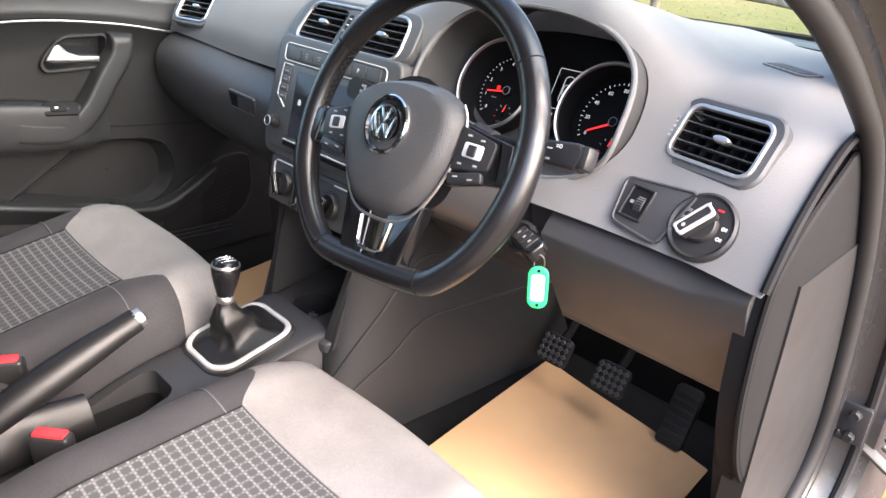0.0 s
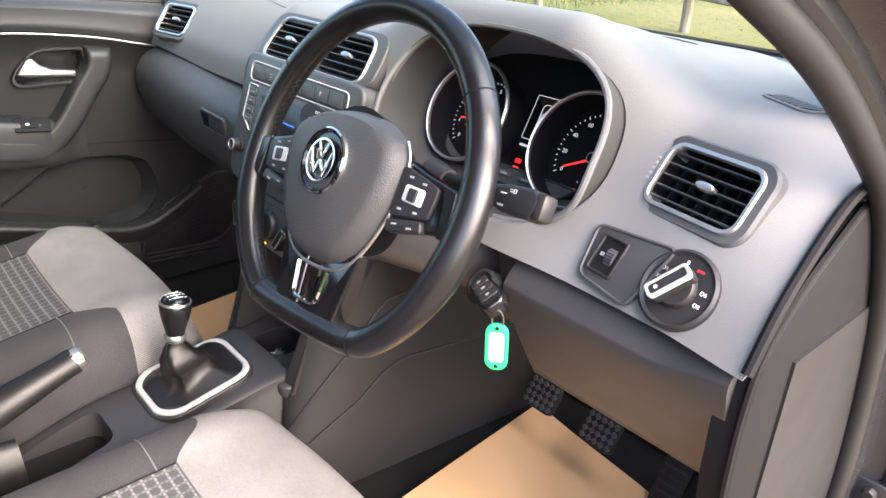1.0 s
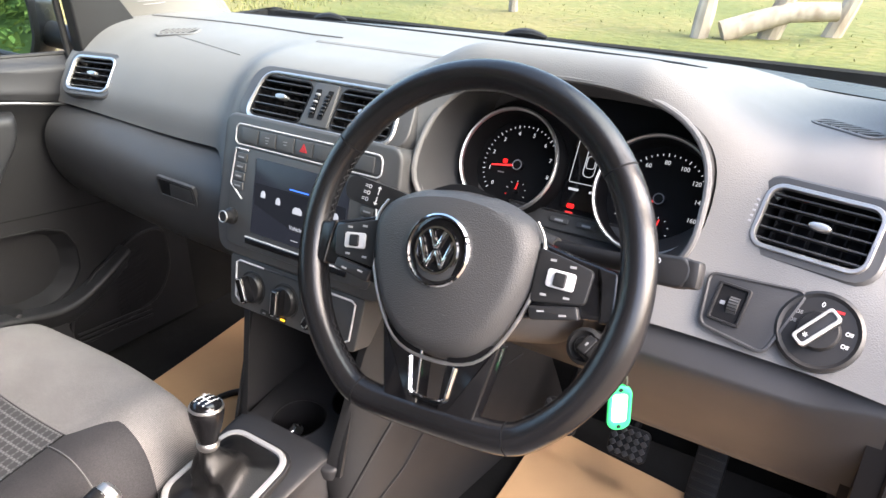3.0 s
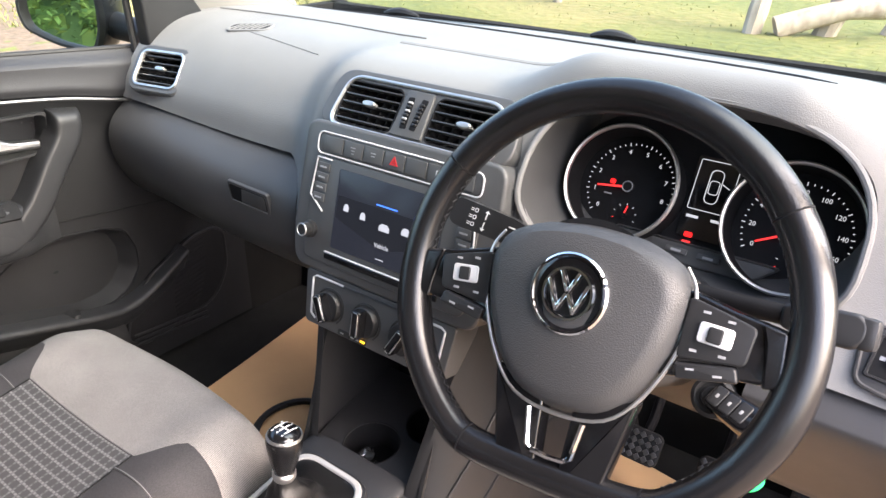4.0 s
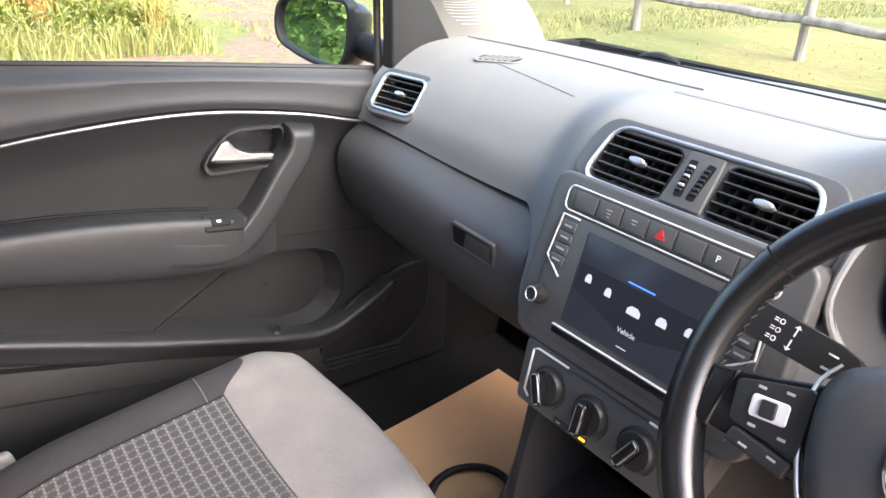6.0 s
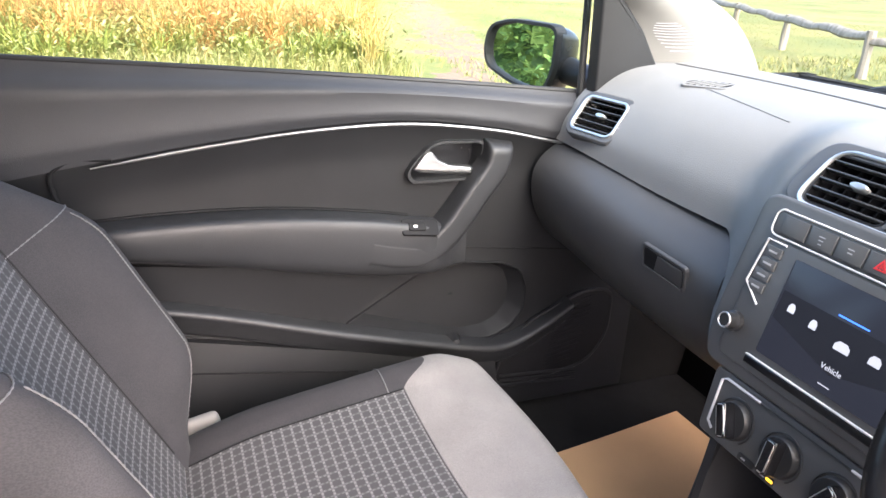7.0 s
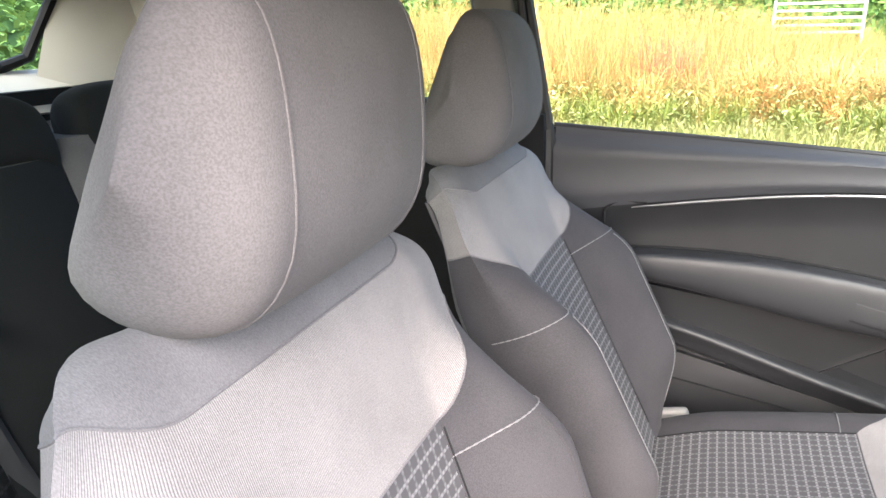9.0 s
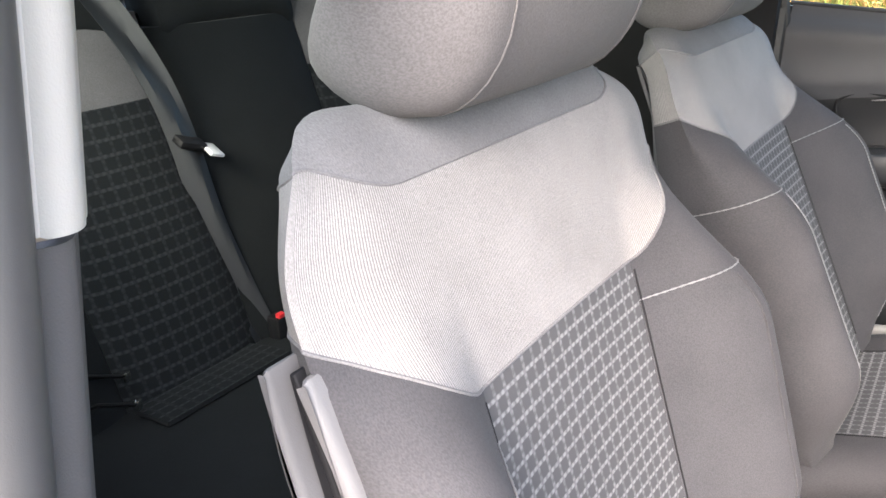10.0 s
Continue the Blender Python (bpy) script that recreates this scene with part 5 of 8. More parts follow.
# pedals
for x, name, label in ((0.270, "clutch_pedal", "clutch pedal with a square-ribbed rubber pad"), (0.405, "brake_pedal", "brake pedal with a square-ribbed rubber pad")):
    m = axes((x, 0.47, 0.355), (1, 0, 0), (0, 0.55, 0.84))
    p = thing(name, label, "pedal", m.translation, "pedals")
    part("pad", plate(rrect(0.070, 0.060, 0.012), -0.008, 0.004, 0.002), "rubber", p, m=m)
    for k in range(5):
        for j in range(4):
            part("tread", block(0.0095, 0.0095, 0.004, 0.0015, at(m, (k - 2) * 0.0135 + (0.0 if j % 2 else 0.0), (j - 1.5) * 0.0135, 0.005, 45)), "panel", p)
    part("arm", tube([m @ Vector((0, 0, -0.006)), m @ Vector((0, 0.05, -0.03)), m @ Vector((0, 0.22, -0.03))], 0.009, 8), "black", p)
m = axes((0.540, 0.50, 0.33), (1, 0, 0), (0, 0.5, 0.87))
acc = thing("accelerator_pedal", "long black accelerator pedal", "pedal", m.translation, "pedals")
part("pad", plate(rrect(0.052, 0.12, 0.010), -0.008, 0.004, 0.002), "rubber", acc, m=m)
for k in range(7):
    part("rib", block(0.044, 0.004, 0.003, 0.001, at(m, 0, -0.045 + 0.015 * k, 0.005)), "panel_black", acc)


# crumpled foil wrappers left in the cup holder
def wrapper(at_, size, seed):
    rnd = random.Random(seed)
    bm = bmesh.new()
    bmesh.ops.create_icosphere(bm, subdivisions=2, radius=size)
    for v in bm.verts:
        v.co *= rnd.uniform(0.55, 1.15)
        v.co.z *= 0.7
    bm.transform(Matrix.Translation(at_))
    solo("wrapper", bm, "foil", "crumpled silver sweet wrapper in the cup holder", "wrapper", group="wrappers")


wrapper((-0.034, 0.086, 0.440), 0.015, 3)
wrapper((-0.002, 0.078, 0.438), 0.014, 4)


# ---------------------------------------------------------------- passenger door
door = thing("passenger_door", "closed passenger door with a dark grey plastic lining and chrome trim line", "car door", (-0.78, -0.2, 0.4))
MD = axes((0, 0, 0), (0, 1, 0), (0, 0, 1))     # local x along the car, local y up, local z to the car's right


def dm(x):
    m = MD.copy()
    m.translation = (x, 0, 0)
    return m


def trim_z(y):
    return spline(((-0.80, 0.835), (-0.61, 0.861), (-0.417, 0.887), (-0.235, 0.907), (-0.05, 0.913), (0.09, 0.895), (0.23, 0.862)), min(1, max(0, (y + 0.80) / 1.03)))[1]


def sill_z(y):
    return 0.970 - 0.0715 * (y - 0.0) + 0.004 * math.sin((y + 0.7) * 3)


def upper_point(u, v):
    y = mix(-0.785, 0.30, u)
    lo, hi = trim_z(y) + 0.004, sill_z(y)
    x = -0.724 - 0.006 * math.sin(math.pi * v) - 0.030 * smooth(0.72, 1.0, v) - 0.012 * (1 - smooth(0, 0.2, v))
    return Vector((x, y, mix(lo, hi, v)))


part("upper_lining", slab(upper_point, 50, 14, (-0.03, 0, -0.004)), "door_top", door, "grained grey upper lining")
part("window_seal", tube([Vector((-0.758, mix(-0.79, 0.30, k / 20), sill_z(mix(-0.79, 0.30, k / 20)) + 0.002)) for k in range(21)], 0.005, 8), "rubber", door, "black rubber window seal")
part("chrome_line", tube([Vector((-0.724, mix(-0.615, 0.215, k / 40), trim_z(mix(-0.615, 0.215, k / 40)))) for k in range(41)], lambda t: 0.0032 * min(1, 0.35 + 6 * t), 8), "satin", door, "satin chrome trim line")


def main_point(u, v):
    y = mix(-0.80, 0.44, u)
    z = mix(0.27, trim_z(min(y, 0.23)) + 0.004, v)
    x = -0.758 + 0.016 * smooth(0.90, 1.0, v)
    return Vector((x, y, z))


# Black bead stands in for the shade in the lining's concave crease.
part("crease_shade", tube([Vector((-0.7385, y, z)) for y, z in (spline(((-0.585, 0.872), (-0.635, 0.872), (-0.668, 0.858), (-0.672, 0.83), (-0.655, 0.775)), k / 20) for k in range(21))], 0.004, 8), "black", door)


# arm rest that swells out of the lining
def arm_top(y):
    return spline(((-0.70, 0.764), (-0.53, 0.772), (-0.36, 0.769), (-0.19, 0.751), (-0.02, 0.725)), min(1, max(0, (y + 0.70) / 0.68)))[1]


def arm_point(u, v):
    y = mix(-0.70, 0.02, u)
    hi = arm_top(y)
    lo = mix(0.715, 0.628, smooth(-0.70, -0.05, y))
    row = spline(((0.0, 0.99), (0.028, 1.0), (0.047, 0.995), (0.056, 0.95), (0.060, 0.80), (0.060, 0.50), (0.054, 0.18), (0.036, 0.0), (0.0, -0.03)), v)
    grow = smooth(-0.73, -0.60, y) * (1 - 0.85 * smooth(-0.07, 0.02, y))
    return Vector((-0.757 + row[0] * grow, y, mix(lo, hi, row[1])))


part("arm_rest", sheet(arm_point, 36, 32), "arm", door, "padded arm rest")
part("arm_gap", tube([Vector((-0.755, mix(-0.69, -0.10, k / 30), arm_top(mix(-0.69, -0.10, k / 30)) + 0.001)) for k in range(31)], 0.0026, 6), "black", door)
part("lining_split", tube([Vector((-0.7572, mix(-0.01, 0.42, k / 12), mix(0.662, 0.612, k / 12))) for k in range(13)], 0.0016, 6), "black", door)
part("arm_seam", tube([arm_point(k / 30, 0.86) + Vector((0.001, 0, 0)) for k in range(31)], 0.0013, 6), "black", door)
part("under_arm", slab(lambda u, v: Vector((-0.742 - 0.010 * v, mix(-0.68, -0.09 - 0.13 * v, u), mix(mix(0.705, 0.628, u), mix(0.625, 0.535, u), v))), 20, 8, (-0.02, 0, 0)), "door", door)
part("arm_line", tube([Vector((-0.738, mix(-0.66, -0.085, k / 20), mix(0.708, 0.632, smooth(0, 1, k / 20)) - 0.004)) for k in range(21)], 0.0016, 6), "panel", door)

# pull grip: a broad band that rises out of the arm rest and folds over the handle cup
PULL = ((-0.185, 0.682), (-0.130, 0.670), (-0.075, 0.670), (-0.020, 0.712), (0.030, 0.780), (0.064, 0.826), (0.073, 0.874))


def pull_point(u, v):
    c = spline(PULL, u)
    d = (spline(PULL, min(1, u + 0.01)) - spline(PULL, max(0, u - 0.01))).normalized()
    side = Vector((d[1], -d[0]))
    half = mix(0.034, 0.0305, smooth(0.0, 0.45, u))
    out = spline(((-1.0, 0.0), (-1.0, 0.45), (-0.97, 0.86), (-0.84, 0.98), (-0.60, 1.0), (0.0, 0.99), (0.40, 0.94), (0.70, 0.70), (0.92, 0.28), (1.0, 0.0)), v)
    tall = mix(0.061, 0.050, smooth(0.2, 0.9, u)) * math.sqrt(max(0.0, 1 - max(0.0, (u - 0.90) / 0.10) ** 3))
    p = c + side * half * out[0]
    return Vector((-0.757 + tall * out[1], p[0], p[1]))


part("pull_grip", sheet(pull_point, 60, 27), "arm", door, "broad curved pull grip")

# handle cup with its lever
CUP = rounded([(-0.108, 0.815), (-0.095, 0.838), (-0.062, 0.870), (-0.040, 0.877), (0.046, 0.874), (0.043, 0.815), (0.014, 0.798), (-0.098, 0.798)], 0.012)
CUP_IN = [(-0.030 + (p[0] + 0.030) * 0.90, 0.838 + (p[1] - 0.838) * 0.82) for p in CUP]
WELL = rounded([(-0.050, 0.726), (-0.006, 0.752), (0.014, 0.775), (0.016, 0.796), (0.050, 0.800), (0.030, 0.745), (-0.020, 0.700)], 0.006)
cup = part("handle_cup", ring_plate(CUP, CUP_IN, -0.038, 0.014, 0.004), "arm", door, m=dm(-0.757))
part("cup_back", plate([(p[0] * 1.02, p[1]) for p in CUP_IN], -0.044, -0.036), "black", door, m=dm(-0.757))
LEVER = rounded([(-0.075, 0.856), (-0.062, 0.859), (-0.048, 0.842), (-0.027, 0.832), (0.020, 0.826), (0.018, 0.812), (-0.081, 0.820), (-0.096, 0.826), (-0.089, 0.837)], 0.004, 3)
part("lever", plate(LEVER, -0.004, 0.012, 0.004), "satin", door, "satin chrome door lever", m=dm(-0.748))

# window switch
sw = axes((-0.7055, -0.092, 0.7285), (0, 1, -0.10), (-0.66, 0, 0.75))
part("switch_frame", plate(rrect(0.070, 0.032, 0.006), -0.01, 0.003, 0.001), "black", door, m=sw)
part("window_switch", plate(rrect(0.034, 0.016, 0.004), 0.002, 0.0060, 0.002), "black", door, m=at(sw, -0.006, 0))
part("switch_mark", block(0.007, 0.004, 0.0004, 0, at(sw, -0.010, 0, 0.0062)), "white", door)

# map pocket and the ledge below it
POCKET = rounded([(-0.222, 0.524), (-0.037, 0.635), (-0.015, 0.635), (0.105, 0.619), (0.150, 0.598), (0.168, 0.555), (0.166, 0.502), (0.138, 0.466), (0.10, 0.448), (0.041, 0.445), (-0.02, 0.460)], 0.012, 4)
pocket_hole = plate(POCKET, -0.06, 0.06)
pocket_hole.transform(dm(-0.757))
well_hole = plate(WELL, -0.06, 0.06)
well_hole.transform(dm(-0.757))
part("grip_well", plate([(0.004 + (p[0] - 0.004) * 1.15, 0.755 + (p[1] - 0.755) * 1.15) for p in WELL], -0.036, -0.031), "black", door, m=dm(-0.757))
cup_hole = plate([(-0.043 + (p[0] + 0.043) * 0.96, 0.843 + (p[1] - 0.843) * 0.92) for p in CUP], -0.06, 0.06)
cup_hole.transform(dm(-0.757))
part("main_lining", cut(slab(main_point, 40, 24, (-0.03, 0, 0)), pocket_hole, cup_hole, well_hole), "door", door, "dark plastic door lining")


def bowl_point(u, v):
    p = POCKET[int(round(u * len(POCKET))) % len(POCKET)]
    k = 1 - 0.97 * v
    return Vector((-0.756 - 0.034 * smooth(0.0, 0.20, v), mix(0.01, p[0], k), mix(0.545, p[1], k)))


part("pocket_recess", sheet(bowl_point, len(POCKET), 16, wrap_u=True), "door", door, "hollow door pocket")
POCKET_IN = [(p[0] * 0.978, 0.535 + (p[1] - 0.535) * 0.97) for p in POCKET]
part("pocket_rim", ring_plate(POCKET, POCKET_IN, -0.01, 0.004, 0.002), "door", door, m=dm(-0.757))
# Added bump shapes the small highlight by the pocket; there is no knob.
part("pocket_highlight_bump", lathe(((0.0, 0.03), (0.008, 0.026), (0.014, 0.010), (0.02, 0.0)), 16), "door", door, m=axes((-0.752, 0.004, 0.455), (0, 1, 0), (-0.3, 0, 0.95)))


def ledge_point(u, v):
    y = mix(-0.68, 0.20, u)
    z = spline(((-0.68, 0.648), (-0.46, 0.596), (-0.22, 0.522), (0.02, 0.457), (0.11, 0.445), (0.18, 0.470), (0.262, 0.518)), min(1, max(0, u)))[1]
    yy = spline(((-0.68, 0), (-0.46, 0), (-0.22, 0), (0.02, 0), (0.11, 0), (0.18, 0), (0.262, 0)), u)[0]
    row = spline(((0.0, 0.005), (0.030, 0.004), (0.039, 0.001), (0.041, -0.006), (0.036, -0.014), (0.022, -0.034), (0.012, -0.052), (0.0, -0.060)), v)
    return Vector((-0.757 + row[0], yy, z + row[1]))


part("pocket_ledge", sheet(ledge_point, 48, 14), "arm", door, "smooth grey lower ledge")
part("lower_lining", slab(lambda u, v: Vector((-0.742 + 0.012 * math.sin(math.pi * v), mix(-0.70, 0.10, u), mix(0.30, mix(0.585, 0.40, u), v))), 20, 8, (-0.02, 0, 0)), "door", door)
part("lower_seam", tube([Vector((-0.728, mix(-0.62, -0.20, k / 12), mix(0.500, 0.435, k / 12))) for k in range(13)], 0.002, 6), "black", door)

# speaker grille
SPK = rounded([(0.12, 0.415), (0.17, 0.475), (0.30, 0.535), (0.375, 0.53), (0.375, 0.42), (0.33, 0.355), (0.14, 0.325), (0.10, 0.345)], 0.04, 5)
part("speaker_panel", plate(SPK, 0.0, 0.012, 0.006), "black", door, "black speaker cover", m=dm(-0.757))
part("speaker_rim", tube([dm(-0.757) @ Vector((p[0], p[1], 0.010)) for p in SPK], 0.004, 8, closed=True), "door", door)
for k in range(14):
    w = 0.085 - 0.0006 * (k - 6) ** 2
    part("speaker_slot", block(w, 0.0035, 0.003, 0.001, at(dm(-0.744), 0.255 + 0.003 * k, 0.365 + 0.0115 * k, 0, 12)), "black", door)
for k in range(3):
    part("speaker_rib", block(0.19, 0.006, 0.006, 0.002, at(dm(-0.744), 0.21, 0.350 - 0.012 * k, 0, -4)), "door", door)

# outer skin and window
part("outer_skin", slab(lambda u, v: Vector((-0.815 - 0.03 * math.sin(math.pi * v) + 0.03 * v, mix(-0.82, 0.48, u), mix(0.26, sill_z(mix(-0.82, 0.48, u)) - 0.004, v))), 12, 10, (0.02, 0, 0)), "body", door, "dark grey painted outer skin")
pane = part("window_pane", slab(lambda u, v: Vector((mix(-0.765, -0.655, v ** 1.2), mix(mix(-0.77, -0.83, v), mix(0.24, 0.22 - 0.56 * smooth(0.5, 1, v), v), u), mix(sill_z(mix(-0.77, 0.24, u)) - 0.004, 1.34 + 0.02 * math.sin(math.pi * u), v))), 10, 8, (-0.004, 0, 0)), "glass", door, "clear door window")
part("rear_frame", tube([Vector((mix(-0.748, -0.655, v ** 1.2), mix(-0.785, -0.845, v), mix(sill_z(-0.78) - 0.09, 1.36, v))) for v in (k / 10 for k in range(11))], 0.012, 8), "rubber", door, "black window frame")
part("door_edge", tube([Vector((-0.735, mix(-0.79, -0.80, k / 6), mix(0.30, 1.02, k / 6))) for k in range(7)], 0.014, 8), "rubber", door)
part("top_frame", tube([Vector((-0.655, mix(-0.845, -0.34, k / 10), 1.36 + 0.02 * math.sin(math.pi * k / 10))) for k in range(11)] + [Vector((mix(-0.655, -0.722, k / 8), mix(-0.34, 0.230, k / 8), mix(1.36, 1.165, (k / 8) ** 1.25))) for k in range(1, 9)], 0.013, 8), "rubber", door)
# sail panel in the front corner of the window
part("sail_panel", plate(rounded([(0.240, 0.945), (0.226, 1.165), (0.262, 1.140), (0.325, 1.075), (0.372, 1.005), (0.385, 0.945)], 0.012), -0.02, 0.010, 0.006), "door", door, "black sail panel beside the mirror", m=axes((-0.748, 0, 0), (0, 1, 0), (0.04, 0, 1)))
part("sail_seal", tube([Vector((-0.745, mix(0.236, 0.228, k / 6), mix(0.950, 1.17, k / 6))) for k in range(7)], 0.007, 8), "rubber", door)

# outside mirror
mirror = thing("wing_mirror", "dark grey wing mirror reflecting green hedge outside the window", "wing mirror", (-0.93, 0.2, 1.03))
M_MIR = axes((-0.930, 0.205, 1.006), (0.93, 0.36, 0.0), (0.0, 0.05, 1)) @ Matrix.Diagonal((1.0, 0.90, 1.0, 1.0))


def mirror_shell(u, v):
    p = MIR_OUT[int(round(u * len(MIR_OUT))) % len(MIR_OUT)]
    k = math.cos(v * math.pi / 2) ** 0.55 if v < 1 else 0.0
    return Vector((p[0] * k + 0.02 * v, p[1] * k - 0.01 * v, 0.012 - 0.105 * math.sin(v * math.pi / 2)))


MIR_OUT = rounded([(0.096, 0.070), (-0.03, 0.074), (-0.092, 0.056), (-0.103, 0.004), (-0.092, -0.040), (-0.02, -0.070), (0.074, -0.086), (0.096, -0.03)], 0.026, 5)
part("shell", sheet(mirror_shell, len(MIR_OUT), 12, wrap_u=True), "body", mirror, "dark grey painted shell", m=M_MIR)
part("rim", ring_plate([(p[0] * 1.01, p[1] * 1.01) for p in MIR_OUT], [(p[0] * 0.91, p[1] * 0.88) for p in MIR_OUT], -0.012, 0.016, 0.004), "rubber", mirror, m=M_MIR)
part("mirror_glass", plate([(p[0] * 0.92, p[1] * 0.89) for p in MIR_OUT], -0.006, 0.004), "mirror", mirror, "mirror glass", m=M_MIR)
part("arm", tube([Vector((-0.875, 0.262, 0.985)), Vector((-0.82, 0.280, 0.975)), Vector((-0.765, 0.290, 0.972))], lambda t: 0.028 - 0.004 * t, 12), "rubber", mirror)


# ---------------------------------------------------------------- seats
def thread(n):
    """Radius of a row of n stitches along a seam."""
    return lambda t: 0.0005 + 0.0006 * abs(math.sin(math.pi * n * t))


def front_seat(cx, side, label, rise=0.0, recline=23, hub=(-0.700, 0.870), tilt=0.0):
    seat = thing("front_seat", label, "car seat", (cx, -0.35, 0.27), "front seats")
    mb = axes((cx, *hub), (-1, 0, 0), lean(-recline))          # local z points forward

    def width(h):
        return mix(0.248, 0.262, smooth(0.0, -0.10, h)) - 0.118 * smooth(0.10, 0.26, h) ** 1.5 - 0.01 * smooth(-0.2, -0.42, h) - 0.040 * smooth(-0.32, -0.48, h)

    def section(q, h):
        """Half section from the middle (q 0) round the bolster to the rear (q 1): offset and height."""
        b = smooth(0.11, -0.11, h) * (1 - smooth(-0.29, -0.47, h))
        w = width(h)
        if q <= 0.4:
            return Vector((0.130 * q / 0.4, -0.006 * (1 - (q / 0.4) ** 2) * b))
        k = (q - 0.4) / 0.6
        p = spline(((0.132, 0.0), (0.162, 0.034 * b), (0.202, 0.076 * b), (0.240, 0.087 * b - 0.010 * (1 - b)), (0.267, 0.040 * b - 0.016 * (1 - b)), (0.264, -0.024), (0.236, -0.080), (0.185, -0.108)), k)
        thin = 1 - 0.40 * smooth(-0.02, 0.16, h)
        return Vector((0.130 + (p[0] - 0.130) * (w - 0.130) / 0.132, p[1] if p[1] > 0 else p[1] * thin))

    def crown(h):
        """The top rolls back over the frame."""
        return -0.050 * smooth(0.12, 0.235, h) ** 1.8

    def back_at(q, sgn, h):
        s = section(q, h)
        return mb @ Vector((sgn * s[0], h, s[1] + crown(h)))

    def yoke_low(q):
        return 0.088 * smooth(0.40, 0.78, q)

    def yoke_top(q):
        return 0.156 + 0.026 * smooth(0.46, 0.72, q) - 0.012 * smooth(0.75, 1.0, q)

    def patch(name, q0, q1, lo, hi, mat, lab="", nu=14, nv=16):
        for sgn in (1, -1):
            fn = lambda u, v: back_at(mix(q0, q1, u), sgn, mix(lo(mix(q0, q1, u)), hi(mix(q0, q1, u)), v))
            uv = lambda u, v: (sgn * mix(q0, q1, u) * 0.40, mix(lo(mix(q0, q1, u)), hi(mix(q0, q1, u)), v))
            part(name, sheet(fn, nu, nv, uv=uv), mat, seat, lab)

    def whole(name, q1, lo, hi, mat, lab="", nu=24, nv=20):
        fn = lambda u, v: back_at(abs(2 * u - 1) * q1, 1 if u < 0.5 else -1, mix(lo(abs(2 * u - 1) * q1), hi(abs(2 * u - 1) * q1), v))
        uv = lambda u, v: ((0.5 - u) * 2 * q1 * 0.325, mix(lo(abs(2 * u - 1) * q1), hi(abs(2 * u - 1) * q1), v))
        part(name, sheet(fn, nu, nv, uv=uv), mat, seat, lab)

    c = lambda v: (lambda q: v)
    whole("back_centre", 0.40, c(-0.43), c(0.0), "check", "checked cloth back panel", 20, 30)
    whole("back_yoke", 0.92, yoke_low, yoke_top, "cloth_rib", "pale ribbed cloth across the shoulders", 56, 12)
    patch("back_bolster", 0.40, 0.92, c(-0.48), c(-0.042), "cloth_side", "plain grey cloth side bolster", 18, 24)
    patch("back_shoulder", 0.40, 0.92, c(-0.042), yoke_low, "cloth_side", "", 18, 6)
    patch("back_side", 0.92, 1.0, c(-0.48), yoke_top, "cloth", "", 4, 24)
    def rear_edge(q, sgn):
        e = section(1.0, yoke_top(1.0))
        return mb @ Vector((sgn * q * e[0], mix(0.172, yoke_top(1.0), q), e[1] + crown(yoke_top(1.0)) - 0.012 * (1 - q * q)))

    def loaf(u, v):
        """Padded top between the front seam and the rear edge."""
        q, sgn = abs(2 * u - 1), 1 if u < 0.5 else -1
        a, b = back_at(q, sgn, yoke_top(q)), rear_edge(q, sgn)
        rise = 0.051 * (1 - q ** 3.5) * math.sin(math.pi * v) ** 0.7
        return a.lerp(b, v) + (mb.to_3x3() @ Vector((0, rise, 0)))

    part("back_cap", sheet(loaf, 56, 18), "cloth_cap", seat, "padded grey cloth top")

    def shell_point(u, v):
        q, sgn = abs(2 * u - 1), 1 if u > 0.5 else -1
        top = rear_edge(q, sgn)
        low = section(1.0, -0.48)
        foot = mb @ Vector((sgn * q * low[0], -0.48, low[1] - 0.012 * (1 - q * q)))
        return foot.lerp(top, v) + (mb.to_3x3() @ Vector((0, 0, -0.020 * math.sin(math.pi * v) * (1 - q ** 4))))

    part("back_shell", slab(shell_point, 24, 16, (0, -0.006, 0)), "cloth", seat)
    for sgn in (1, -1):
        part("seam_stitch", tube([back_at(mix(0.40, 0.86, k / 160), sgn, -0.042) + (mb.to_3x3() @ Vector((0, 0, 0.001))) for k in range(161)], thread(26), 6), "stitch", seat, "pale stitched seam")
    for sgn in (1, -1):
        part("edge_stitch", tube([back_at(0.405, sgn, mix(-0.40, -0.01, k / 24)) + (mb.to_3x3() @ Vector((0, 0, 0.0006))) for k in range(25)], 0.0013, 6), "black", seat)
        part("bolster_stitch", tube([back_at(0.61, sgn, mix(-0.40, -0.05, k / 300)) + (mb.to_3x3() @ Vector((0, 0, 0.0004))) for k in range(301)], thread(60), 6), "stitch" if side < 0 else "cloth_side", seat, "stitching along the bolster")
    part("yoke_seam", tube([back_at(abs(2 * k / 60 - 1) * 0.92, 1 if k < 30 else -1, yoke_top(abs(2 * k / 60 - 1) * 0.92)) for k in range(61)], 0.0014, 6), "cloth_cap", seat)
    part("yoke_seam", tube([back_at(abs(2 * k / 60 - 1) * 0.92, 1 if k < 30 else -1, yoke_low(abs(2 * k / 60 - 1) * 0.92)) for k in range(61)], 0.0014, 6), "cloth_cap", seat)

    # head restraint: a band between two padded cheeks
    hm = mb @ Matrix.Translation((0, 0.296, 0.024)) @ Matrix.Rotation(radians(16), 4, "X") @ Matrix.Diagonal((1.09, 1.03, 1.06, 1))
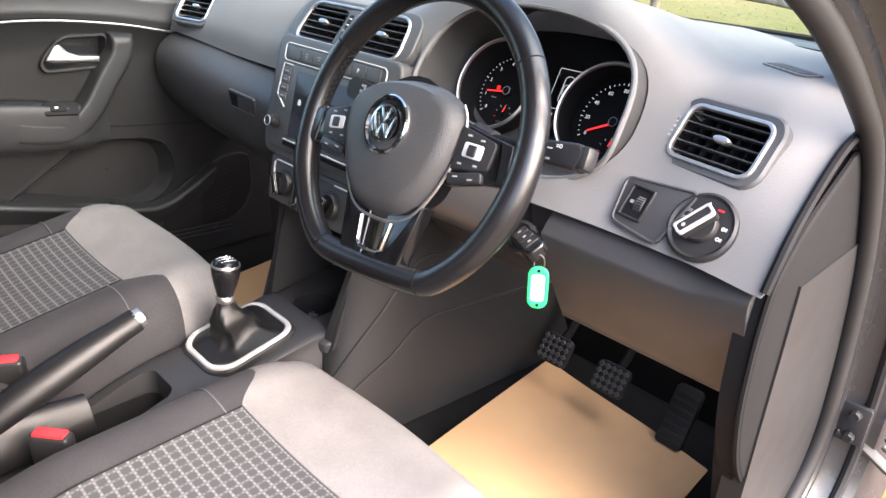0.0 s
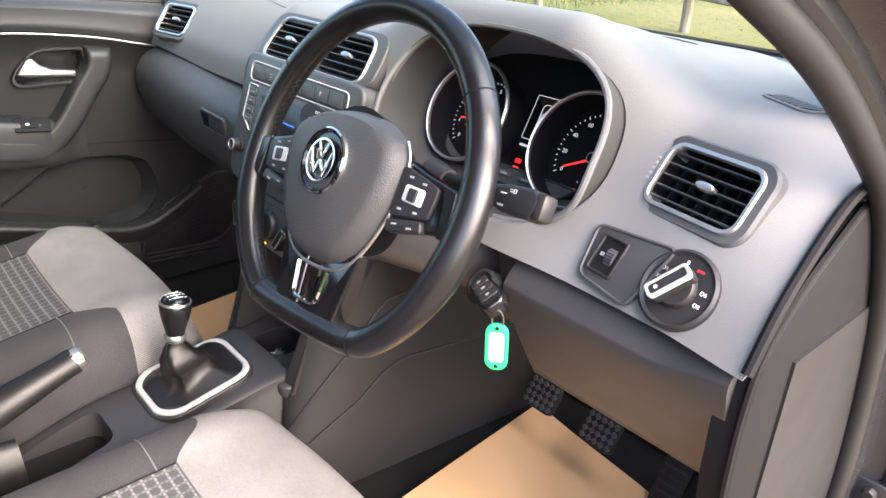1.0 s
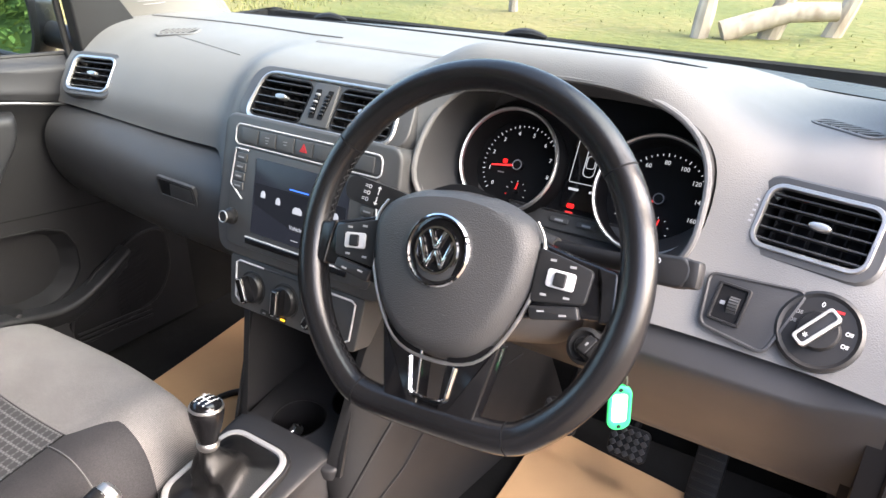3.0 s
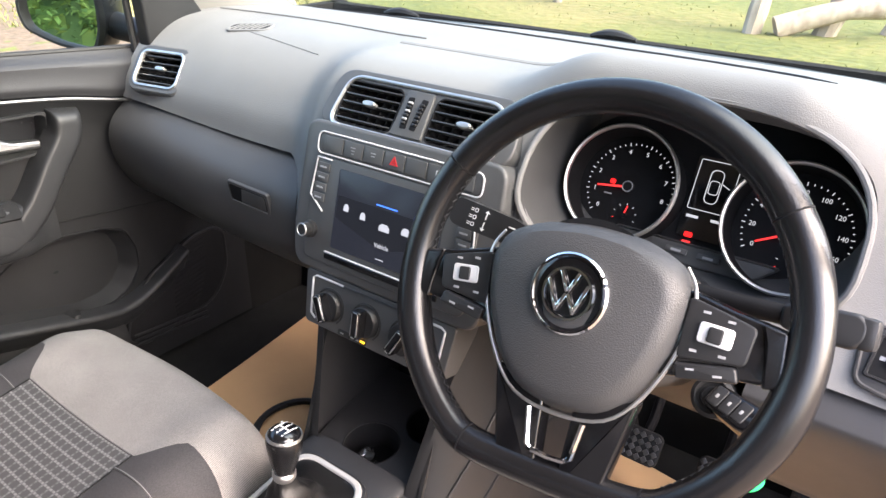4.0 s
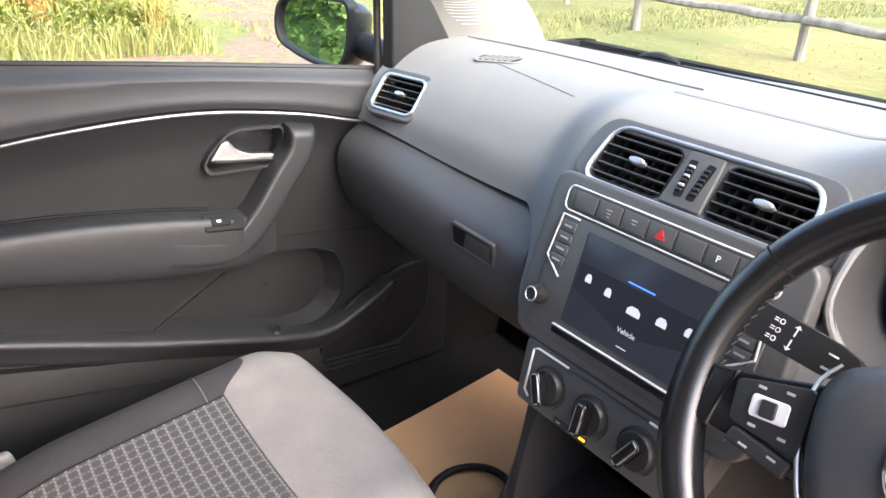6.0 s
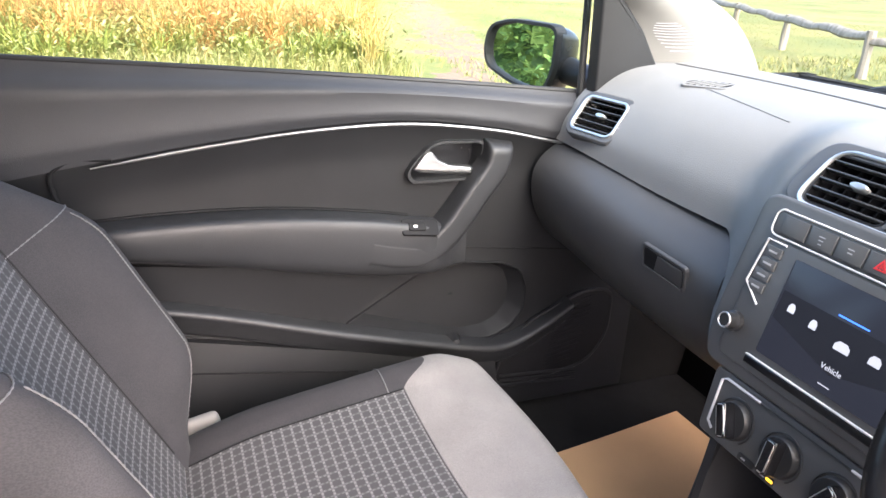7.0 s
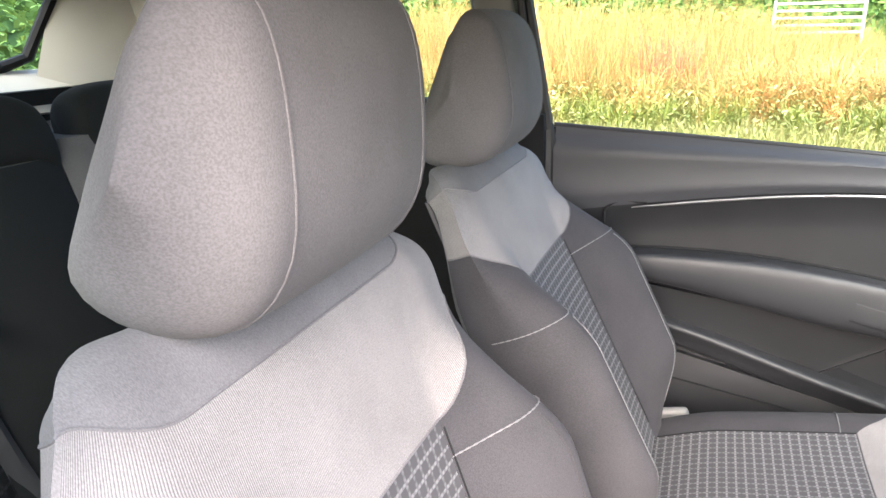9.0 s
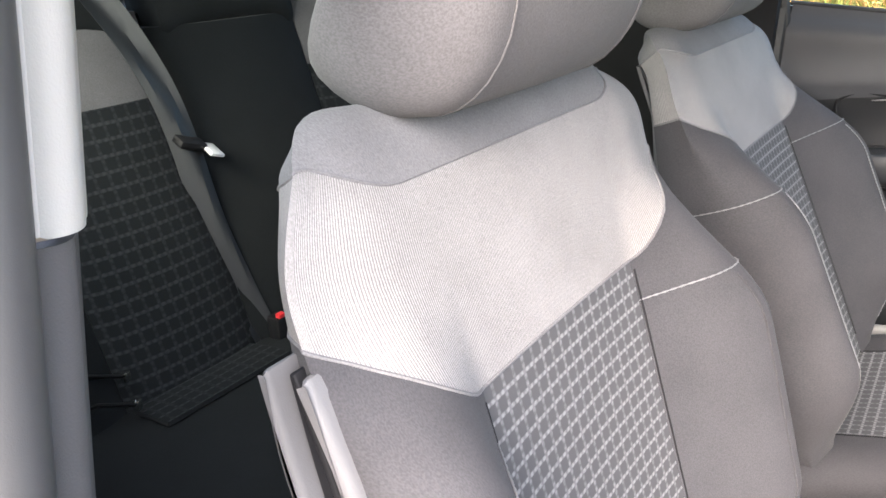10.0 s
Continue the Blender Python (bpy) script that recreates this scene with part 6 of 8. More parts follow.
    ring_pts = ((0.030, 0.106), (0.058, 0.078), (0.066, 0.020), (0.058, -0.055), (0.020, -0.100), (-0.040, -0.106), (-0.084, -0.078), (-0.064, -0.028), (-0.026, 0.036), (0.006, 0.088))
    closed = [Vector((*p, 0)) for p in ring_pts[-2:] + ring_pts + ring_pts[:3]]
    prof = []
    for i in range(40):
        t = i / 4.0
        k, w = int(t), t - int(t)
        a0, a1, a2, a3 = closed[k + 1], closed[k + 2], closed[k + 3], closed[k + 4] if k + 4 < len(closed) else closed[k + 3]
        q = 0.5 * (2 * a1 + (a2 - a0) * w + (2 * a0 - 5 * a1 + 4 * a2 - a3) * w * w + (3 * a1 - a0 - 3 * a2 + a3) * w ** 3)
        prof.append((q[0], q[1]))

    def head_point(x0, x1):
        def fn(u, v):
            p = prof[int(round(u * 40)) % 40]
            x = mix(x0, x1, v)
            e = max(0.0, (abs(x) - 0.092) / 0.042)
            k = math.sqrt(max(0.0, 1 - 0.86 * min(1.0, e) ** 2.6))
            bow = 0.010 * (1 - (x / 0.134) ** 2)
            return hm @ Vector((x, p[1] * k + 0.004 * (1 - (x / 0.134) ** 2) * (1 if p[1] > 0 else 0), p[0] * k + (bow if p[0] > 0 else 0)))
        return fn

    head = part("head_restraint", sheet(head_point(-0.090, 0.090), 40, 14, wrap_u=True), "cloth", seat, "grey cloth head restraint")
    for sgn in (1, -1):
        cap = head_point(sgn * 0.090, sgn * 0.134)
        part("head_cheek", sheet(cap, 40, 8, wrap_u=True), "cloth", head, "smooth padded cheek")
        part("head_cheek", sheet(lambda u, v: (hm @ Vector((sgn * (0.134 + 0.006 * v), 0, 0))).lerp(cap(u, 1.0), 1 - v) + (hm.to_3x3() @ Vector((sgn * 0.006 * math.sin(v * math.pi / 2), 0, 0))), 40, 6, wrap_u=True), "cloth", head)
        part("head_seam", tube([cap(i / 40, 0.02) for i in range(40)], 0.0011, 6, closed=True), "cloth", head)
    for sx in (-0.05, 0.05):
        part("post", tube([mb @ Vector((sx, 0.20, -0.08)), mb @ Vector((sx, 0.26, -0.075))], 0.006, 10), "steel", seat)
        part("post_collar", lathe(((0.014, 0.0), (0.013, 0.008), (0.0, 0.009)), 16), "black", seat, m=mb @ Matrix.Translation((sx, 0.228, -0.078)) @ Matrix.Rotation(radians(-90), 4, "X"))

    # cushion
    def cush(q, sgn, y):
        b = smooth(-0.62, -0.45, y) * (1 - 0.6 * smooth(-0.16, 0.0, y))
        w = 0.256 - 0.030 * smooth(-0.14, 0.02, y)
        z = 0.530 + rise + tilt * (min(y, -0.10) + 0.23) + 0.008 * math.sin((y + 0.5) * 4) - 0.022 * smooth(-0.40, -0.58, y)
        t = smooth(-0.13, 0.035, y)
        drop = 0.022 * t + (0.13 * ((y + 0.045) / 0.08) ** 2.0 if y > -0.045 else 0.0)
        if q <= 0.45:
            s = Vector((0.140 * q / 0.45, -0.008 * (1 - (q / 0.45) ** 2) * (1 - t)))
        else:
            k = (q - 0.45) / 0.55
            p = spline(((0.140, 0.0), (0.172, 0.006 * b), (0.208, 0.006 * b - 0.002), (0.240, -0.016), (0.256, -0.050), (0.258, -0.11), (0.250, -0.17)), k)
            s = Vector((0.140 + (p[0] - 0.140) * (w - 0.140) / 0.122, p[1]))
        yy = y - 0.010 * (s[0] / 0.26) ** 2 * t * 4
        return Vector((cx + sgn * s[0], yy, z + s[1] - drop))

    def cpatch(name, q0, q1, y0, y1, mat, lab="", nu=14, nv=14):
        y0, y1 = (f if callable(f) else c(f) for f in (y0, y1))
        for sgn in (1, -1):
            fn = lambda u, v: cush(mix(q0, q1, u), sgn, mix(y0(mix(q0, q1, u)), y1(mix(q0, q1, u)), v))
            uv = lambda u, v: (sgn * mix(q0, q1, u) * 0.34, mix(y0(mix(q0, q1, u)), y1(mix(q0, q1, u)), v))
            part(name, sheet(fn, nu, nv, uv=uv), mat, seat, lab)

    def cwhole(name, q1, y0, y1, mat, lab="", nu=30, nv=20):
        y0, y1 = (f if callable(f) else c(f) for f in (y0, y1))
        fn = lambda u, v: cush(abs(2 * u - 1) * q1, 1 if u < 0.5 else -1, mix(y0(abs(2 * u - 1) * q1), y1(abs(2 * u - 1) * q1), v))
        uv = lambda u, v: ((0.5 - u) * 2 * q1 * 0.311, mix(y0(abs(2 * u - 1) * q1), y1(abs(2 * u - 1) * q1), v))
        part(name, sheet(fn, nu, nv, uv=uv), mat, seat, lab)

    front_edge = lambda q: -0.190 + 0.055 * smooth(0.45, 0.62, q)
    cwhole("seat_centre", 0.45, -0.60, -0.190, "check", "checked cloth seat panel", 20, 26)
    cwhole("seat_front", 1.0, front_edge, 0.038, "cloth_rib", "pale ribbed cloth front of the seat", 60, 22)
    cpatch("seat_bolster", 0.45, 1.0, -0.62, -0.215, "cloth_side", "plain grey cloth side bolster", 18, 16)
    cpatch("seat_corner", 0.45, 1.0, -0.215, front_edge, "cloth_side", "", 18, 5)
    for sgn in (1, -1):
        part("seam_stitch", tube([cush(mix(0.45, 0.80, k / 16), sgn, -0.215) + Vector((0, 0, 0.0012)) for k in range(17)], 0.0012, 6), "stitch", seat, "pale stitched seam")
        part("edge_seam", tube([cush(0.45, sgn, mix(-0.56, -0.19, k / 20)) + Vector((0, 0, 0.0006)) for k in range(21)], 0.0013, 6), "black", seat)
    part("front_seam", tube([cush(abs(2 * k / 40 - 1) * 0.45, 1 if k < 20 else -1, -0.190) + Vector((0, 0, 0.0006)) for k in range(41)], 0.0013, 6), "cloth", seat)
    part("seat_pan", block(0.48, 0.56, 0.12, 0.03, pose(cx, -0.28, 0.37), 3), "black", seat)
    part("valance", slab(lambda u, v: Vector((cx + side * (0.268 + 0.006 * math.sin(math.pi * v)), mix(-0.62, -0.03, u), mix(0.30, 0.40 + 0.05 * smooth(0.5, 0.0, u), v))), 20, 6, (-side * 0.012, 0, 0)), "panel_black", seat, "black plastic side valance")
    for sx in (-0.19, 0.19):
        part("runner", block(0.04, 0.62, 0.03, 0.004, pose(cx + sx, -0.27, 0.275)), "steel", seat)
    if side > 0:
        # tilt handle on the door side of the back
        tm = mb @ Matrix.Translation((-side * 0.252, 0.034, -0.012)) @ Matrix.Rotation(radians(-side * 90), 4, "Y")
        def crescent(x0, low, high, belly, wide):
            rim = [(x0 + belly * math.sin(math.pi * k / 12), mix(low, high, k / 12)) for k in range(13)]
            return rounded(rim + [(x - wide * (0.35 + 0.65 * math.sin(math.pi * k / 12)), z) for k, (x, z) in reversed(list(enumerate(rim)))], 0.003, 2)

        part("tilt_cover", plate(crescent(0.004, -0.22, 0.040, 0.012, 0.018), -0.012, 0.012, 0.008), "grey_trim", seat, "smooth grey tilt handle cover", m=tm)
        part("tilt_handle", plate(crescent(-0.026, -0.12, 0.046, -0.006, 0.014), -0.012, 0.014, 0.006), "grey_trim", seat, "curved grey tilt handle", m=tm)
        part("handle_gap", plate(crescent(-0.014, -0.20, 0.040, 0.002, 0.016), -0.012, 0.003, 0.002), "black", seat, m=tm)
        part("hinge_cover", plate(rounded([(-0.044, -0.30), (-0.040, -0.17), (-0.026, -0.125), (-0.014, -0.15), (-0.010, -0.30)], 0.014), -0.008, 0.022, 0.008), "grey_trim", seat, "rounded hinge cover", m=tm)
    else:
        # Paler than the driver's cover; the daylight on it is put into the colour.
        part("hinge_cover", block(0.022, 0.075, 0.050, 0.010, pose(cx - 0.262, -0.500, 0.448, 12), 3), "beige", seat, "rounded hinge cover, paled for the daylight on it")
    return seat


front_seat(0.345, 1, "driver's seat in grey cloth with checked centre panels", -0.030, 18.5)
front_seat(-0.345, -1, "passenger seat in grey cloth with checked centre panels", 0.0, 26.5, (-0.716, 0.864), 0.14)

# ---------------------------------------------------------------- rear bench
bench = thing("rear_bench", "rear bench in checked cloth darkened for shade, with three saddle head restraints", "rear seat", (0, -1.3, 0.27))


def rear_back(x0, x1, h0, h1, proud=0.0):
    def fn(u, v):
        x, h = mix(x0, x1, u), mix(h0, h1, v)
        bulge = 0.020 * math.sin(math.pi * u) ** 0.5 + proud
        return Vector((x, -1.335 - 0.36 * h + bulge, 0.50 + h))
    return fn


# Panels in the darkened cloths, which carry the shade at the back.
for x0, x1, mat, lab in ((0.412, 0.68, "cloth_rear_shaded", ""), (0.172, 0.410, "check_rear_shaded", "checked right back panel"), (-0.138, 0.170, "cloth_rear_shaded", "plain middle back panel"), (-0.410, -0.140, "check_rear_shaded", "checked left back panel"), (-0.68, -0.412, "cloth_rear_shaded", "")):
    part("back_panel", slab(rear_back(x0, x1, -0.01, 0.44 if mat == "check_rear_shaded" else 0.535), 10, 12, (0, -0.10, 0), uv=lambda u, v: (mix(x0, x1, u), v * 0.44)), mat, bench, lab)
for x0, x1 in ((0.172, 0.410), (-0.410, -0.140)):
    part("back_yoke", slab(rear_back(x0, x1, 0.44, 0.56), 10, 6, (0, -0.10, 0)), "cloth", bench, "pale grey yoke")
part("cushion", slab(lambda u, v: Vector((mix(-0.64, 0.64, u), mix(-1.36, -0.88, v), 0.535 + 0.02 * math.sin(math.pi * v) - 0.10 * smooth(0.86, 1.0, v) + 0.02 * v)), 30, 16, (0, 0, -0.12)), "cloth_rear_shaded", bench, "plain cushion in shade-darkened cloth")
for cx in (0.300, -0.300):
    part("cushion_panel", slab(lambda u, v: Vector((cx + mix(-0.11, 0.11, u), mix(-1.350, -1.245, v), 0.543 + 0.022 * math.sin(math.pi * v * 0.4))), 10, 8, (0, 0, -0.008), uv=lambda u, v: (u * 0.22, v * 0.105)), "check_rear_shaded", bench)
for k, cx in enumerate((0.345, 0.005, -0.345)):
    def saddle(u, v, cx=cx):
        """A rounded bar whose two ends turn down over the backrest."""
        a = 2 * math.pi * u
        e = abs(2 * v - 1)
        k2 = math.sqrt(max(0.0, 1 - max(0.0, (e - 0.86) / 0.14) ** 2)) * 0.85 + 0.15
        c2, s2 = math.cos(a), math.sin(a)
        y, z = 0.046 * k2 * math.copysign(abs(c2) ** 0.75, c2), 0.058 * k2 * math.copysign(abs(s2) ** 0.75, s2)
        return Vector((cx + mix(-0.150, 0.150, v), -1.560 + y - 0.25 * z, 1.088 + z - 0.030 * e ** 5 - 0.010 * e ** 2))
    part("head_restraint", sheet(saddle, 28, 28, wrap_u=True), "cloth_rear_shaded", bench, "black saddle head restraint")

belt = thing("rear_belt", "grey rear seat belt hanging across the bench with a bright tongue", "seat belt", (0.2, -1.45, 0.9))
BELT = ((0.30, -1.56, 1.20), (0.245, -1.50, 1.08), (0.205, -1.46, 0.97), (0.186, -1.435, 0.87), (0.178, -1.405, 0.73), (0.160, -1.36, 0.58), (0.145, -1.32, 0.49))


def belt_point(u, v):
    p = spline(BELT, u)
    d = (spline(BELT, min(1, u + 0.02)) - spline(BELT, max(0, u - 0.02))).normalized()
    side = d.cross(Vector((0.25, 1, 0.35))).normalized()
    return p + side * mix(-0.023, 0.023, v) + Vector((0, 0.006 * math.sin(v * 6 + u * 9), 0))


part("webbing", slab(belt_point, 40, 5, (0, -0.002, 0)), "belt", belt)
part("tongue_housing", block(0.052, 0.014, 0.026, 0.005, axes((0.186, -1.425, 0.872), (1, 0.1, 0.35), (0, 0.4, 0.9))), "black", belt)
part("tongue", block(0.028, 0.006, 0.034, 0.002, axes((0.156, -1.415, 0.856), (1, 0.1, 0.35), (0, 0.4, 0.9))), "silver", belt, "bright steel tongue")
for at_ in ((0.408, -1.335, 0.602), (0.418, -1.300, 0.575)):
    b = thing("rear_buckle", "small black rear buckle with a bright tip on the bench", "seat belt buckle", at_, "rear buckles")
    part("strap", tube([Vector(at_) + Vector((0.09, -0.06, -0.005)), Vector(at_) + Vector((0.04, -0.025, 0.012)), Vector(at_)], 0.009, 8, flat=0.35), "black", b)
    part("tip", block(0.014, 0.010, 0.016, 0.003, pose(*at_, 0, 0, 30)), "bright", b)
rb = thing("rear_buckle", "black rear buckle with a red button between cushion and back", "seat belt buckle", (0.150, -1.335, 0.60), "rear buckles")
part("housing", block(0.026, 0.03, 0.05, 0.005, pose(0.140, -1.325, 0.555)), "black", rb)
part("release", block(0.014, 0.010, 0.010, 0.002, pose(0.140, -1.318, 0.582)), "red", rb, "red release button")


# ---------------------------------------------------------------- body shell
def shell(name, bm, mat, label, category="car body", m=None):
    return solo(name, bm, mat, label, category, "structure", m)


# floor, firewall, tunnel and sills
shell("floor", slab(lambda u, v: Vector((mix(-0.80, 0.74, u), mix(-1.75, 0.80, v), 0.255)), 8, 12, (0, 0, -0.03)), "carpet", "black carpeted car floor", "floor")
shell("firewall", slab(lambda u, v: Vector((mix(-0.80, 0.76, u), mix(0.62, 0.80, v), mix(0.255, 0.98, v ** 0.8))), 8, 8, (0, 0.03, 0)), "carpet", "black carpeted firewall behind the pedals", "wall")
shell("wall_rear", slab(lambda u, v: Vector((mix(-0.76, 0.76, u), -1.80 - 0.02 * v, mix(0.25, 1.12, v))), 4, 6, (0, -0.03, 0)), "black", "dark boot wall behind the rear bench", "wall")
shell("parcel_shelf", slab(lambda u, v: Vector((mix(-0.66, 0.66, u), mix(-1.86, -1.60, v), 1.055)), 4, 4, (0, 0, -0.02)), "panel_black", "dark parcel shelf behind the bench", "shelf")


def roof_point(u, v):
    x = mix(-0.62, 0.62, u)
    y = mix(-1.86, -0.16, v)
    return Vector((x, y + 0.06 * (1 - (x / 0.62) ** 2) * v, 1.375 + 0.045 * math.sin(math.pi * v) * (1 - 0.4 * (x / 0.62) ** 2) + 0.02 * (1 - (x / 0.62) ** 2) - 0.05 * (1 - v) ** 2))


shell("ceiling", slab(roof_point, 16, 16, (0, 0, 0.03)), "headliner", "pale fabric headliner under the roof", "ceiling")

shell("roof_skin", slab(lambda u, v: roof_point(mix(-0.03, 1.03, u), v) + Vector((0, 0, 0.034)), 16, 16, (0, 0, 0.012)), "body", "dark grey painted roof over the headliner", "roof")

# windscreen
screen_foot = lambda u: Vector((mix(-0.70, 0.70, u), 0.715 - 0.10 * (2 * u - 1) ** 2, 0.985))
screen_head = lambda u: Vector((mix(-0.56, 0.56, u), -0.075 - 0.06 * (2 * u - 1) ** 2, 1.385))
shell("window_front", slab(lambda u, v: screen_foot(u).lerp(screen_head(u), v) + Vector((0, 0.03 * math.sin(math.pi * v), 0.03 * math.sin(math.pi * v))), 16, 10, (0, 0.004, 0.004)), "windscreen", "clear raked windscreen", "windscreen")
shell("screen_ledge", slab(lambda u, v: screen_foot(u) + Vector((0, mix(-0.075, 0.03, v), mix(0.010, 0.004, v))), 24, 3, (0, 0, -0.012)), "panel_black", "black strip along the windscreen's foot", "trim")
shell("header_rail", tube([screen_head(k / 16) + Vector((0, -0.01, 0)) for k in range(17)], 0.025, 10), "headliner", "pale header rail above the windscreen", "trim")
for x0, x1, y in ((-0.545, -0.455, 0.735), (-0.06, 0.03, 0.79)):
    solo("wiper_blade", tube([Vector((mix(x0, x1, k / 6), y + 0.01 * k / 6, 0.984 + 0.006 * math.sin(math.pi * k / 6))) for k in range(7)], lambda t: 0.010 * math.sin(math.pi * (0.12 + 0.76 * t)), 8, flat=1.0), "rubber", "black end of a resting wiper beyond the windscreen", "wiper", group="wipers")


shell("kick_panel", slab(lambda u, v: Vector((-0.77, mix(0.30, 0.85, u), mix(0.24, 0.98, v))), 6, 6, (-0.03, 0, 0)), "carpet", "black kick panel in the passenger footwell", "wall")


# front pillars
def pillar_path(sx):
    return [Vector((sx * x, y, z)) for x, y, z in ((0.735, 0.385, 0.955), (0.722, 0.325, 1.070), (0.706, 0.235, 1.150), (0.680, 0.06, 1.240), (0.645, -0.14, 1.320), (0.610, -0.34, 1.375))]


def pillar(sx):
    path = pillar_path(sx)

    def fn(u, v):
        p = spline(path, u)
        wide = mix(0.24, 0.055, smooth(0.0, 0.62, u))
        inner = Vector((-sx * 0.030, wide, mix(0.03, 0.01, u)))
        bulge = Vector((-sx * 0.020, 0, -0.014)) * math.sin(math.pi * v)
        return p + inner * v + bulge
    return fn


for sx in (-1, 1):
    pl = thing("pillar_trim", "pale textured trim of the windscreen pillar", "pillar", (sx * 0.7, 0.2, 1.1), kind="structure")
    part("trim", slab(pillar(sx), 30, 12, (sx * 0.02, 0.02, 0.0)), "beige", pl)
    if sx < 0:
        face = pillar(sx)
        for k in range(10):
            d = abs(k - 4.5) / 5
            lo, hi = 0.16 + 0.10 * d * d, 0.50 - 0.06 * d * d
            part("speaker_slot", tube([face(0.150 + 0.011 * k, mix(lo, hi, q / 8)) + Vector((0.0004, 0, -0.0002)) for q in range(9)], 0.0008, 5), "grey_print", pl)

# driver's door opening: rubber seal, painted frame, sill
OPENING = ((0.668, -0.36, 1.335), (0.712, -0.17, 1.225), (0.745, -0.005, 1.135), (0.758, 0.100, 1.080), (0.766, 0.205, 1.010), (0.768, 0.300, 0.935), (0.770, 0.395, 0.79), (0.770, 0.455, 0.62), (0.770, 0.478, 0.46), (0.770, 0.44, 0.36), (0.770, 0.34, 0.315), (0.770, 0.0, 0.305), (0.770, -0.45, 0.305), (0.770, -0.60, 0.34), (0.774, -0.690, 0.50), (0.776, -0.705, 0.78), (0.774, -0.712, 1.00), (0.758, -0.712, 1.10), (0.738, -0.712, 1.20), (0.700, -0.71, 1.335))
opening = thing("door_frame", "dark painted frame of the open driver's doorway with rubber seals", "door frame", (0.8, -0.1, 0.4), kind="structure")
path = [spline(OPENING, k / 90) for k in range(91)]
part("door_seal", tube(path, 0.013, 10), "rubber", opening, "black rubber door seal")
mid = Vector((0.77, -0.13, 0.8))


def frame_point(u, v):
    p = spline(OPENING, u)
    out = (p - Vector((p.x, mid.y, mid.z))).normalized()
    row = spline(((0.0, -0.010), (0.014, 0.010), (0.030, 0.014), (0.050, 0.050), (0.085, 0.070), (0.13 + 0.15 * smooth(0.15, 0.40, p.y), 0.078)), v)
    near_roof = smooth(1.17, 1.32, p.z)
    return p + out * row[0] * (1 - 0.6 * near_roof) + Vector((row[1] * (1 - 1.25 * near_roof), 0, 0))


part("painted_frame", slab(frame_point, 90, 14, (0.004, 0, 0)), "body", opening, "dark grey painted door frame")
part("outer_seal", tube([frame_point(k / 90, 0.55) + Vector((0.006, 0, 0)) for k in range(91)], 0.008, 8), "rubber", opening)
part("sill_plate", slab(lambda u, v: Vector((mix(0.70, 0.765, u), mix(-0.70, 0.42, v), 0.310 - 0.03 * (1 - u))), 4, 10, (0, 0, -0.05)), "panel_black", opening, "black plastic sill trim")
part("kick_panel", slab(lambda u, v: Vector((0.735, mix(0.20, 0.66, u), mix(0.26, 0.80, v))), 6, 6, (0.03, 0, 0)), "panel_black", opening)
# door check arm and hinge bolts
hinge = thing("door_hinge", "steel door check arm and hinge on the front pillar", "hinge", (0.82, 0.5, 0.44))
part("check_arm", tube([Vector((0.785, 0.500, 0.455)), Vector((0.815, 0.520, 0.440)), Vector((0.860, 0.535, 0.405)), Vector((0.92, 0.56, 0.375))], 0.010, 8, flat=0.5), "panel_black", hinge)
part("hinge_plate", block(0.05, 0.014, 0.07, 0.004, pose(0.80, 0.505, 0.475)), "body", hinge)
for dz in (-0.02, 0.02):
    part("bolt", lathe(((0.0, 0.010), (0.007, 0.010), (0.009, 0.004), (0.009, 0.0)), 8), "panel_black", hinge, m=axes((0.805, 0.497, 0.475 + dz), (1, 0, 0), (0, 0, 1)))
part("spring", tube([Vector((0.862 + 0.013 * math.cos(a), 0.520 + 0.013 * math.sin(a), 0.440 + 0.0012 * k)) for k, a in enumerate(0.5 * i for i in range(60))], 0.003, 6), "steel", hinge)

# middle pillar on the driver's side
bp = thing("pillar_middle", "door pillar with upper and lower trim brightened for the light", "pillar", (0.73, -0.75, 0.6), kind="structure")
PILLAR_CUT = ((0.734, -0.705, 0), (0.727, -0.709, 0), (0.716, -0.714, 0), (0.709, -0.722, 0), (0.704, -0.740, 0), (0.703, -0.83, 0))
SEAL_CUT = ((0.775, -0.699, 0), (0.764, -0.690, 0), (0.750, -0.690, 0), (0.740, -0.697, 0), (0.735, -0.706, 0))


def pillar_side(u, z, cut=PILLAR_CUT):
    p = spline(cut, u)
    return Vector((p[0] - 0.16 * (z - 1.07) if z > 0.92 else p[0] + 0.024, p[1], z))


# Paler than the passenger pillar's trim: the doorway's light is put into the colours.
part("upper_trim", slab(lambda u, v: pillar_side(u, mix(1.074 - 0.006 * math.sin(math.pi * u), 1.37, v)), 24, 10, (0.012, -0.004, 0)), "trim_lit", bp, "pale upper trim, brightened for the light on it")
part("lower_trim", slab(lambda u, v: pillar_side(u, mix(0.32, 1.071 - 0.006 * math.sin(math.pi * u), v)) + Vector((0.003, -0.002, 0)), 24, 16, (0.012, -0.004, 0)), "grey_trim", bp, "lower trim, greyed for the light on it")
part("door_seal", slab(lambda u, v: pillar_side(u, mix(0.32, 1.37, v), SEAL_CUT), 12, 24, (0.0, -0.012, 0)), "panel", bp, "soft door seal, greyed for the light on it")
